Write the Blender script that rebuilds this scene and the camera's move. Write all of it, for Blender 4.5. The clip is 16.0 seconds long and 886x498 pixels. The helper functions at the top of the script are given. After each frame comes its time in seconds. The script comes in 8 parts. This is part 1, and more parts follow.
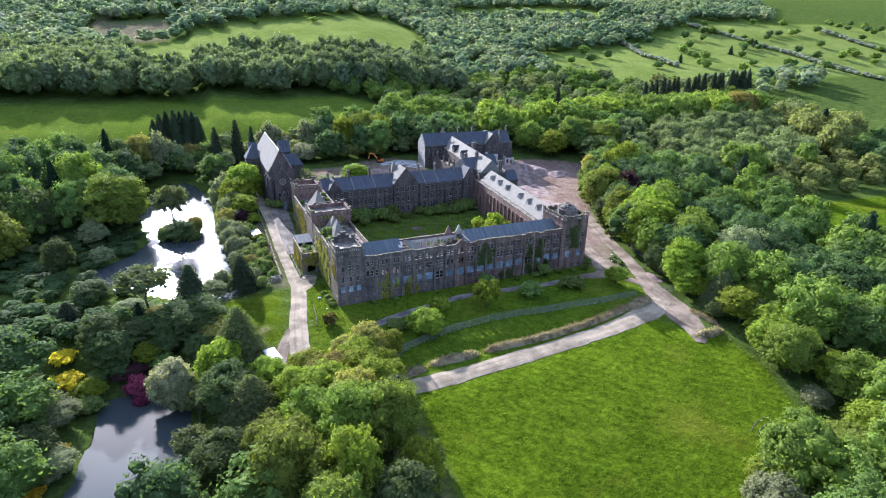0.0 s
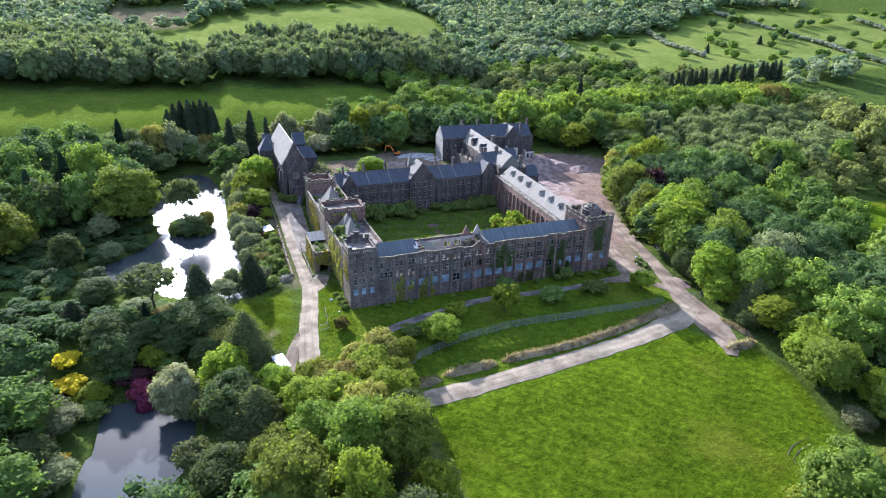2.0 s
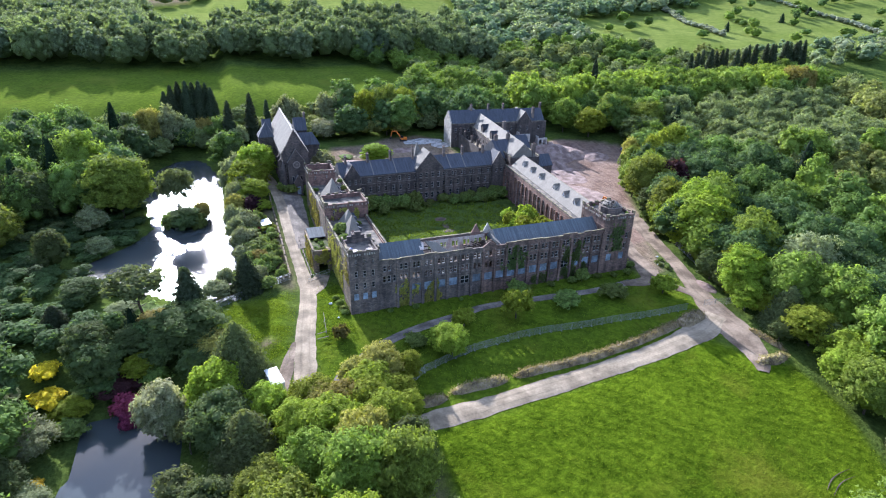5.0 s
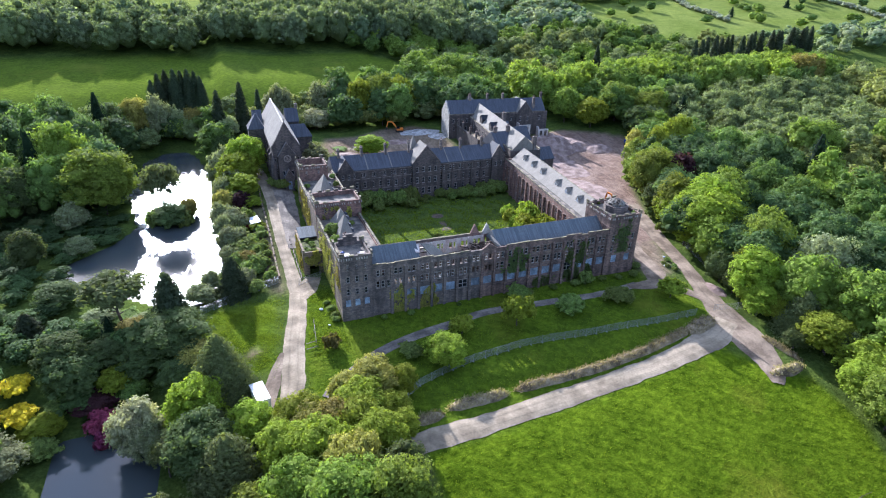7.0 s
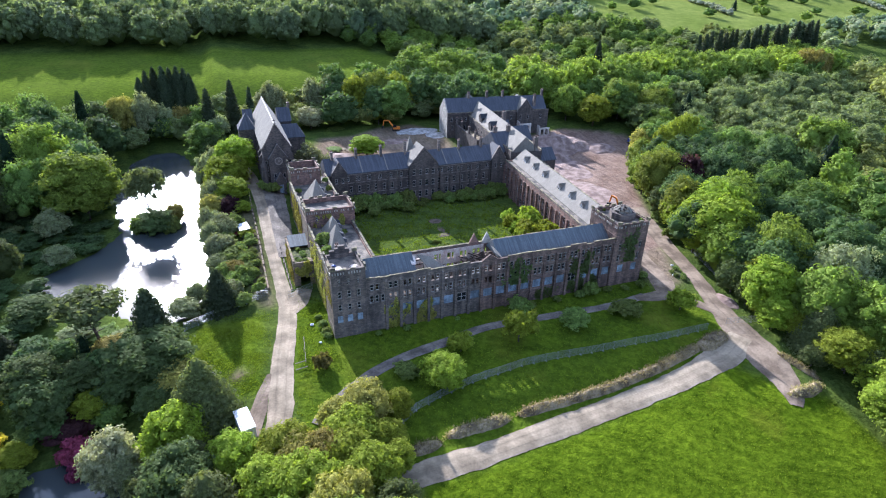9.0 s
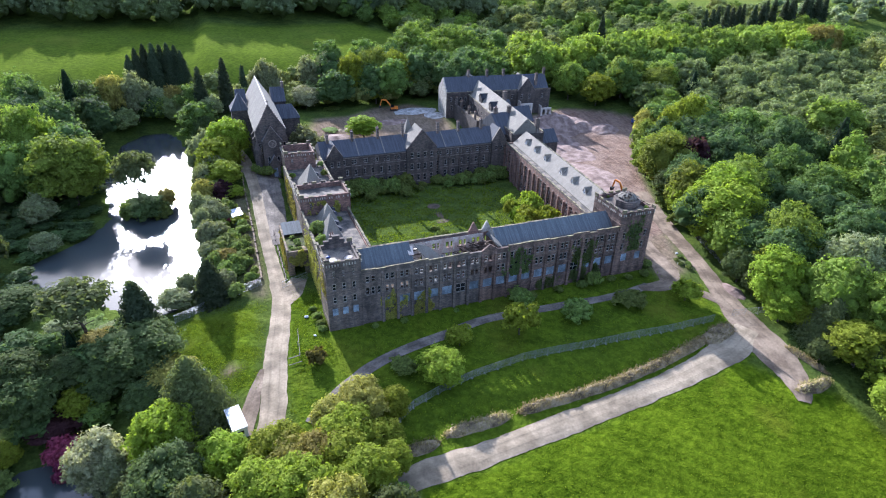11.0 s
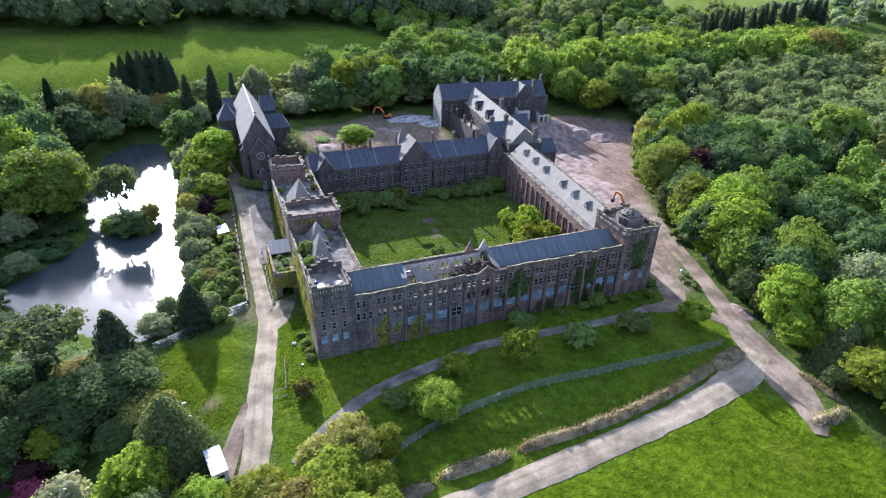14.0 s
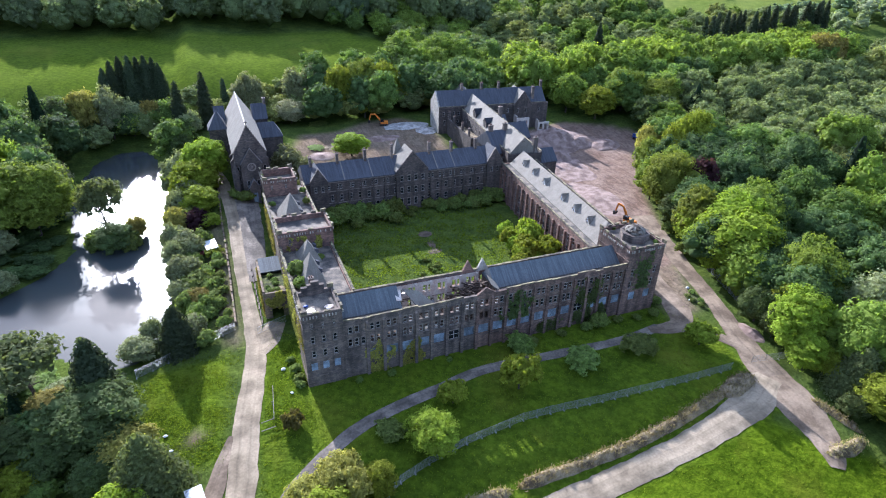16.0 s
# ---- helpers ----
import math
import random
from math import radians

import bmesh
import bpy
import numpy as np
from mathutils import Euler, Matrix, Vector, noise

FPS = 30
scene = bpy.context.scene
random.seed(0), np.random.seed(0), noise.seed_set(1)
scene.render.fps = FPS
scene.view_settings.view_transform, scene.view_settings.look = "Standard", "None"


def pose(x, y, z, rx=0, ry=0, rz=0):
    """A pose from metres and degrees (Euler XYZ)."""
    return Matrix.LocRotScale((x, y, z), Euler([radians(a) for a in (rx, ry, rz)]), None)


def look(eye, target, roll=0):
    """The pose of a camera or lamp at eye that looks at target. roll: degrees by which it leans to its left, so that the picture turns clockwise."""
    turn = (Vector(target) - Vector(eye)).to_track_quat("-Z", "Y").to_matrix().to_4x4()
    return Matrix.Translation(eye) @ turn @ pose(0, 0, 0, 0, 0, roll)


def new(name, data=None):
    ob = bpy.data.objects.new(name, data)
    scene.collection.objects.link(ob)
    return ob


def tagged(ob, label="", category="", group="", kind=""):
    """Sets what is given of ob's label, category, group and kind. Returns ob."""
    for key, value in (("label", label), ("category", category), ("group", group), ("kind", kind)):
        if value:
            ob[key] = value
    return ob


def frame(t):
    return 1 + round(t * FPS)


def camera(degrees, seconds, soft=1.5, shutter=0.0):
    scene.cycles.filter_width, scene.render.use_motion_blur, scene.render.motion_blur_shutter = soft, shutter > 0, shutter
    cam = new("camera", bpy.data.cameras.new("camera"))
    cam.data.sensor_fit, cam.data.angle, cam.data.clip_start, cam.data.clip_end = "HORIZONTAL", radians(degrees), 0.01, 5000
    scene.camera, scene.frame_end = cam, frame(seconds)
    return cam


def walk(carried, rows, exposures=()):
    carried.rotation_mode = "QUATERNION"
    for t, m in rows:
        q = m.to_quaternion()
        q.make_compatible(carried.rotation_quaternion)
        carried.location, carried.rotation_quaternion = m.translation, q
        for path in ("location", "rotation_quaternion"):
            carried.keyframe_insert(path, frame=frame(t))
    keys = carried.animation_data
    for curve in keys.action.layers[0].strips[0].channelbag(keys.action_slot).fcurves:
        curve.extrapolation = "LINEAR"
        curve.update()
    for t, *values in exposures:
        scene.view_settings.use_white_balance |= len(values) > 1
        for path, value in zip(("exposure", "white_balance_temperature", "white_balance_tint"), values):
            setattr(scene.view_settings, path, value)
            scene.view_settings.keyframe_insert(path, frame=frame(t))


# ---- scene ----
cam = camera(74.4, 16.0, soft=1.1)
PATH = [
    (0, (-33.58, -150.889, 77.707), (-32.831, -149.184, 76.98), 1.0),
    (0.5, (-32.814, -149.003, 77.811), (-32.064, -147.312, 77.051), 1.0),
    (1, (-31.976, -147.068, 77.968), (-31.224, -145.379, 77.204), 1.0),
    (1.5, (-31.178, -145.108, 78.134), (-30.453, -143.407, 77.37), 1.1),
    (2, (-30.528, -142.959, 78.303), (-29.835, -141.245, 77.539), 1.2),
    (2.5, (-29.827, -141.0, 78.46), (-29.167, -139.274, 77.695), 1.3),
    (3, (-29.054, -138.917, 78.646), (-28.399, -137.202, 77.852), 1.3),
    (3.5, (-28.305, -136.87, 78.85), (-27.649, -135.162, 78.042), 1.3),
    (4, (-27.438, -134.705, 79.087), (-26.779, -133.0, 78.276), 1.4),
    (6.5, (-22.996, -124.003, 79.791), (-22.337, -122.328, 78.92), 1.4),
    (7, (-22.051, -121.746, 79.861), (-21.392, -120.073, 78.985), 1.5),
    (7.5, (-21.165, -119.456, 79.885), (-20.506, -117.787, 79.002), 1.5),
    (8, (-20.183, -117.004, 79.939), (-19.524, -115.338, 79.05), 1.5),
    (8.5, (-19.287, -114.905, 80.079), (-18.626, -113.239, 79.191), 1.5),
    (11, (-16.233, -107.914, 80.907), (-15.583, -106.288, 79.939), 1.6),
    (11.5, (-15.807, -106.915, 80.991), (-15.154, -105.291, 80.024), 1.6),
    (12, (-15.327, -105.799, 81.155), (-14.671, -104.177, 80.187), 1.6),
    (12.5, (-14.813, -104.62, 81.256), (-14.155, -102.997, 80.289), 1.6),
    (13, (-14.218, -103.199, 81.382), (-13.559, -101.578, 80.415), 1.6),
    (13.5, (-13.616, -101.688, 81.553), (-12.955, -100.066, 80.587), 1.6),
    (14, (-12.934, -100.058, 81.734), (-12.272, -98.437, 80.769), 1.6),
    (14.5, (-12.163, -98.338, 81.946), (-11.499, -96.718, 80.98), 1.6),
    (15, (-11.401, -96.621, 82.155), (-10.736, -95.001, 81.19), 1.6),
    (15.5, (-10.579, -94.857, 82.393), (-9.913, -93.236, 81.429), 1.6),
    (16, (-9.873, -93.379, 82.65), (-9.206, -91.759, 81.686), 1.6),
]
walk(cam, [(t, look(eye, target, roll)) for t, eye, target, roll in PATH], [(0, 1.64, 5350, 17), (16, 1.56, 5350, 17)])

# ---- light ----
SUN_AZ, SUN_EL = -6.0, 25.0          # degrees from +y towards +x, degrees above the horizon
sun_dir = Vector((math.sin(radians(SUN_AZ)) * math.cos(radians(SUN_EL)), math.cos(radians(SUN_AZ)) * math.cos(radians(SUN_EL)), math.sin(radians(SUN_EL))))
world = bpy.data.worlds.new("sky")
scene.world = world
world.use_nodes = True
wn = world.node_tree
wn.nodes.clear()
sky = wn.nodes.new("ShaderNodeTexSky")
sky.sky_type = "NISHITA"
sky.sun_disc = False
sky.sun_elevation, sky.sun_rotation = radians(SUN_EL), radians(SUN_AZ)
sky.dust_density, sky.air_density = 2.0, 1.0
coord = wn.nodes.new("ShaderNodeTexCoord")
cl = wn.nodes.new("ShaderNodeTexNoise")
cl.inputs["Scale"].default_value, cl.inputs["Detail"].default_value = 3.2, 6
stretch = wn.nodes.new("ShaderNodeMapping")
stretch.inputs["Scale"].default_value = (1, 1, 2.6)
ramp = wn.nodes.new("ShaderNodeValToRGB")
ramp.color_ramp.elements[0].position, ramp.color_ramp.elements[1].position = 0.43, 0.62
cloudmix = wn.nodes.new("ShaderNodeMixRGB")
cloudmix.blend_type = "MIX"
cloudmix.inputs[2].default_value = (5.3, 6.5, 8.4, 1)
wbg = wn.nodes.new("ShaderNodeBackground")
wbg.inputs["Strength"].default_value = 0.088
wout = wn.nodes.new("ShaderNodeOutputWorld")
wn.links.new(coord.outputs["Generated"], stretch.inputs["Vector"])
wn.links.new(stretch.outputs[0], cl.inputs["Vector"])
wn.links.new(cl.outputs["Fac"], ramp.inputs[0])
wn.links.new(ramp.outputs[0], cloudmix.inputs[0])
wn.links.new(sky.outputs[0], cloudmix.inputs[1])
dotp = wn.nodes.new("ShaderNodeVectorMath")
dotp.operation = "DOT_PRODUCT"
dotp.inputs[1].default_value = sun_dir
wn.links.new(coord.outputs["Generated"], dotp.inputs[0])
clampd = wn.nodes.new("ShaderNodeMath")
clampd.operation = "MAXIMUM"
clampd.inputs[1].default_value = 0.0
wn.links.new(dotp.outputs["Value"], clampd.inputs[0])
powd = wn.nodes.new("ShaderNodeMath")
powd.operation = "POWER"
powd.inputs[1].default_value = 75.0
wn.links.new(clampd.outputs[0], powd.inputs[0])
aureole = wn.nodes.new("ShaderNodeMixRGB")
aureole.blend_type = "ADD"
aureole.inputs[2].default_value = (10, 9.9, 9.6, 1)
wn.links.new(powd.outputs[0], aureole.inputs[0])
wn.links.new(cloudmix.outputs[0], aureole.inputs[1])
wn.links.new(aureole.outputs[0], wbg.inputs["Color"])
wn.links.new(wbg.outputs[0], wout.inputs[0])
sun_data = bpy.data.lights.new("sun", "SUN")
sun_data.energy, sun_data.angle, sun_data.color = 5.0, radians(0.6), (1.0, 0.93, 0.82)
sun = new("sun", sun_data)
sun.matrix_world = look(sun_dir * 600, (0, 0, 0))

rnd = random.Random(11)


# ---- materials ----
def mat(name, base, rough=0.85, vary=0.25, scale=0.6, fine=6.0, bump=0.3, bump_dist=0.05, per_object=0.0, metal=0.0, second=None, spread=(0.4, 0.62)):
    """A surface with variation at two scales and fine relief; second: a colour that stains it in patches."""
    m = bpy.data.materials.new(name)
    m.use_nodes = True
    nt = m.node_tree
    b = nt.nodes["Principled BSDF"]
    b.inputs["Roughness"].default_value = rough
    b.inputs["Metallic"].default_value = metal
    b.inputs["Specular IOR Level"].default_value = 0.3
    geo = nt.nodes.new("ShaderNodeNewGeometry")
    n1 = nt.nodes.new("ShaderNodeTexNoise")
    n1.inputs["Scale"].default_value, n1.inputs["Detail"].default_value = scale, 5
    n2 = nt.nodes.new("ShaderNodeTexNoise")
    n2.inputs["Scale"].default_value, n2.inputs["Detail"].default_value = fine, 4
    nt.links.new(geo.outputs["Position"], n1.inputs["Vector"])
    nt.links.new(geo.outputs["Position"], n2.inputs["Vector"])
    r = nt.nodes.new("ShaderNodeValToRGB")
    r.color_ramp.elements[0].position, r.color_ramp.elements[1].position = spread
    c = np.array(base)
    r.color_ramp.elements[0].color = (*(c * (1 - vary)), 1)
    r.color_ramp.elements[1].color = (*(np.array(second) if second else np.minimum(c * (1 + vary), 0.95)), 1)
    nt.links.new(n1.outputs["Fac"], r.inputs[0])
    mul = nt.nodes.new("ShaderNodeMixRGB")
    mul.blend_type = "MULTIPLY"
    mul.inputs[0].default_value = 1.0
    r2 = nt.nodes.new("ShaderNodeMapRange")
    r2.inputs["From Min"].default_value, r2.inputs["From Max"].default_value = 0.25, 0.75
    r2.inputs["To Min"].default_value, r2.inputs["To Max"].default_value = 1 - vary * 0.9, 1 + vary * 0.7
    nt.links.new(n2.outputs["Fac"], r2.inputs["Value"])
    nt.links.new(r.outputs[0], mul.inputs[1])
    nt.links.new(r2.outputs[0], mul.inputs[2])
    last = mul.outputs[0]
    if per_object:
        oi = nt.nodes.new("ShaderNodeObjectInfo")
        r3 = nt.nodes.new("ShaderNodeMapRange")
        r3.inputs["To Min"].default_value, r3.inputs["To Max"].default_value = 1 - per_object, 1 + per_object
        nt.links.new(oi.outputs["Random"], r3.inputs["Value"])
        m3 = nt.nodes.new("ShaderNodeMixRGB")
        m3.blend_type = "MULTIPLY"
        m3.inputs[0].default_value = 1.0
        nt.links.new(last, m3.inputs[1])
        nt.links.new(r3.outputs[0], m3.inputs[2])
        last = m3.outputs[0]
    nt.links.new(last, b.inputs["Base Color"])
    if bump:
        bp = nt.nodes.new("ShaderNodeBump")
        bp.inputs["Strength"].default_value, bp.inputs["Distance"].default_value = bump, bump_dist
        nt.links.new(n2.outputs["Fac"], bp.inputs["Height"])
        nt.links.new(bp.outputs[0], b.inputs["Normal"])
    return m


def masonry(name, c1, c2, mortar, course=0.3, block=0.65, vary=0.3, moss=None):
    """Coursed stone: blocks, joints and large stains, laid by the wall's own length and height."""
    m = mat(name, c1, 0.9, vary * 1.3, 0.3, 3.0, 0.45, 0.08, second=tuple(0.5 * (p + q) for p, q in zip(c1, c2)))
    nt = m.node_tree
    b = nt.nodes["Principled BSDF"]
    geo = [n for n in nt.nodes if n.type == "NEW_GEOMETRY"][0]
    sep = nt.nodes.new("ShaderNodeSeparateXYZ")
    add = nt.nodes.new("ShaderNodeMath")
    comb = nt.nodes.new("ShaderNodeCombineXYZ")
    nt.links.new(geo.outputs["Position"], sep.inputs[0])
    nt.links.new(sep.outputs[0], add.inputs[0])
    nt.links.new(sep.outputs[1], add.inputs[1])
    nt.links.new(add.outputs[0], comb.inputs[0])
    nt.links.new(sep.outputs[2], comb.inputs[1])
    br = nt.nodes.new("ShaderNodeTexBrick")
    br.inputs["Scale"].default_value = 1.0
    br.inputs["Brick Width"].default_value, br.inputs["Row Height"].default_value = block, course
    br.inputs["Mortar Size"].default_value = 0.018
    br.inputs["Color1"].default_value, br.inputs["Color2"].default_value = (1.38, 1.28, 1.2, 1), (0.64, 0.66, 0.7, 1)
    br.inputs["Mortar"].default_value = (*mortar, 1)
    nt.links.new(comb.outputs[0], br.inputs["Vector"])
    mix = nt.nodes.new("ShaderNodeMixRGB")
    mix.blend_type = "MULTIPLY"
    mix.inputs[0].default_value = 1.0
    old = b.inputs["Base Color"].links[0].from_socket
    # streaks that run down the wall
    st = nt.nodes.new("ShaderNodeTexNoise")
    st.inputs["Scale"].default_value, st.inputs["Detail"].default_value = 1.0, 4
    mp = nt.nodes.new("ShaderNodeMapping")
    mp.inputs["Scale"].default_value = (0.7, 0.7, 0.09)
    nt.links.new(geo.outputs["Position"], mp.inputs[0])
    nt.links.new(mp.outputs[0], st.inputs["Vector"])
    sr = nt.nodes.new("ShaderNodeValToRGB")
    sr.color_ramp.elements[0].position, sr.color_ramp.elements[1].position = 0.38, 0.66
    sr.color_ramp.elements[0].color, sr.color_ramp.elements[1].color = (*c1, 1), (*c2, 1)
    nt.links.new(st.outputs["Fac"], sr.inputs[0])
    half = nt.nodes.new("ShaderNodeMixRGB")
    half.inputs[0].default_value = 0.55
    nt.links.new(old, half.inputs[1])
    nt.links.new(sr.outputs[0], half.inputs[2])
    last = half.outputs[0]
    if moss:
        mn = nt.nodes.new("ShaderNodeTexNoise")
        mn.inputs["Scale"].default_value, mn.inputs["Detail"].default_value = 0.35, 7
        nt.links.new(geo.outputs["Position"], mn.inputs["Vector"])
        mr = nt.nodes.new("ShaderNodeValToRGB")
        mr.color_ramp.elements[0].position, mr.color_ramp.elements[1].position = 0.56, 0.66
        nt.links.new(mn.outputs["Fac"], mr.inputs[0])
        mm = nt.nodes.new("ShaderNodeMixRGB")
        mm.inputs[2].default_value = (*moss, 1)
        nt.links.new(mr.outputs[0], mm.inputs[0])
        nt.links.new(last, mm.inputs[1])
        last = mm.outputs[0]
    nt.links.new(last, mix.inputs[1])
    nt.links.new(br.outputs["Color"], mix.inputs[2])
    nt.links.new(mix.outputs[0], b.inputs["Base Color"])
    return m


def leaf_mat(name, base, vary=0.34, attr=False, glow=0.45):
    """Foliage: light also passes through the leaves. attr: each tree's own colour is stored on the mesh."""
    m = bpy.data.materials.new(name)
    m.use_nodes = True
    nt = m.node_tree
    nt.nodes.clear()
    out = nt.nodes.new("ShaderNodeOutputMaterial")
    dif = nt.nodes.new("ShaderNodeBsdfPrincipled")
    dif.inputs["Roughness"].default_value = 0.8
    dif.inputs["Specular IOR Level"].default_value = 0.1
    tra = nt.nodes.new("ShaderNodeBsdfTranslucent")
    mixs = nt.nodes.new("ShaderNodeMixShader")
    mixs.inputs[0].default_value = glow
    geo = nt.nodes.new("ShaderNodeNewGeometry")
    n1 = nt.nodes.new("ShaderNodeTexNoise")
    n1.inputs["Scale"].default_value, n1.inputs["Detail"].default_value = 0.25, 3
    nt.links.new(geo.outputs["Position"], n1.inputs["Vector"])
    add = nt.nodes.new("ShaderNodeMath")
    nt.links.new(n1.outputs["Fac"], add.inputs[0])
    nt.links.new(geo.outputs["Random Per Island"], add.inputs[1])
    mr = nt.nodes.new("ShaderNodeMapRange")
    mr.inputs["From Min"].default_value, mr.inputs["From Max"].default_value = 0.3, 1.7
    mr.inputs["To Min"].default_value, mr.inputs["To Max"].default_value = 1 - vary, 1 + vary
    nt.links.new(add.outputs[0], mr.inputs["Value"])
    mul = nt.nodes.new("ShaderNodeMixRGB")
    mul.blend_type = "MULTIPLY"
    mul.inputs[0].default_value = 1.0
    if attr:
        at = nt.nodes.new("ShaderNodeAttribute")
        at.attribute_name = "tint"
        nt.links.new(at.outputs["Color"], mul.inputs[1])
    else:
        oi = nt.nodes.new("ShaderNodeObjectInfo")
        hr = nt.nodes.new("ShaderNodeHueSaturation")
        hm = nt.nodes.new("ShaderNodeMapRange")
        hm.inputs["To Min"].default_value, hm.inputs["To Max"].default_value = 0.48, 0.515
        vm = nt.nodes.new("ShaderNodeMapRange")
        vm.inputs["To Min"].default_value, vm.inputs["To Max"].default_value = 0.78, 1.22
        nt.links.new(oi.outputs["Random"], hm.inputs["Value"])
        nt.links.new(oi.outputs["Random"], vm.inputs["Value"])
        nt.links.new(hm.outputs[0], hr.inputs["Hue"])
        nt.links.new(vm.outputs[0], hr.inputs["Value"])
        hr.inputs["Color"].default_value = (*base, 1)
        nt.links.new(hr.outputs[0], mul.inputs[1])
    nt.links.new(mr.outputs[0], mul.inputs[2])
    # fine mottling puts the dark gaps between leaves into the colour
    fine = nt.nodes.new("ShaderNodeTexNoise")
    fine.inputs["Scale"].default_value, fine.inputs["Detail"].default_value, fine.inputs["Roughness"].default_value = 1.5, 6, 0.75
    nt.links.new(geo.outputs["Position"], fine.inputs["Vector"])
    fm = nt.nodes.new("ShaderNodeMapRange")
    fm.inputs["From Min"].default_value, fm.inputs["From Max"].default_value = 0.36, 0.64
    fm.inputs["To Min"].default_value, fm.inputs["To Max"].default_value = 0.70, 1.24
    nt.links.new(fine.outputs["Fac"], fm.inputs["Value"])
    mot = nt.nodes.new("ShaderNodeMixRGB")
    mot.blend_type = "MULTIPLY"
    mot.inputs[0].default_value = 1.0
    nt.links.new(mul.outputs[0], mot.inputs[1])
    nt.links.new(fm.outputs[0], mot.inputs[2])
    mul = mot
    bp = nt.nodes.new("ShaderNodeBump")
    bp.inputs["Strength"].default_value, bp.inputs["Distance"].default_value = 0.6, 0.5
    nt.links.new(fine.outputs["Fac"], bp.inputs["Height"])
    nt.links.new(bp.outputs[0], dif.inputs["Normal"])
    nt.links.new(mul.outputs[0], dif.inputs["Base Color"])
    warm = nt.nodes.new("ShaderNodeMixRGB")
    warm.blend_type = "MULTIPLY"
    warm.inputs[0].default_value = 1.0
    warm.inputs[2].default_value = (1.26, 1.3, 0.66, 1)
    nt.links.new(mul.outputs[0], warm.inputs[1])
    nt.links.new(warm.outputs[0], tra.inputs["Color"])
    nt.links.new(dif.outputs[0], mixs.inputs[1])
    nt.links.new(tra.outputs[0], mixs.inputs[2])
    nt.links.new(mixs.outputs[0], out.inputs[0])
    return m


M = {}
M["stone"] = masonry("sooty_sandstone", (0.080, 0.069, 0.064), (0.235, 0.195, 0.168), (0.75, 0.72, 0.7))
M["stone_red"] = masonry("red_sandstone", (0.13, 0.082, 0.068), (0.25, 0.165, 0.135), (0.8, 0.78, 0.75), moss=None)
M["stone_moss"] = masonry("mossy_sandstone", (0.13, 0.10, 0.075), (0.24, 0.185, 0.13), (0.8, 0.8, 0.75), moss=(0.10, 0.115, 0.02))
M["coping"] = mat("lichen_coping", (0.125, 0.105, 0.085), 0.9, 0.45, 0.7, 7, 0.4, 0.05, second=(0.23, 0.20, 0.115))
M["trim"] = mat("pale_stone_trim", (0.185, 0.158, 0.138), 0.85, 0.25, 0.8, 6)
M["plaster"] = mat("stained_inner_plaster", (0.80, 0.72, 0.64), 0.9, 0.28, 0.7, 3, 0.3, 0.05, second=(0.46, 0.34, 0.29), spread=(0.42, 0.70))


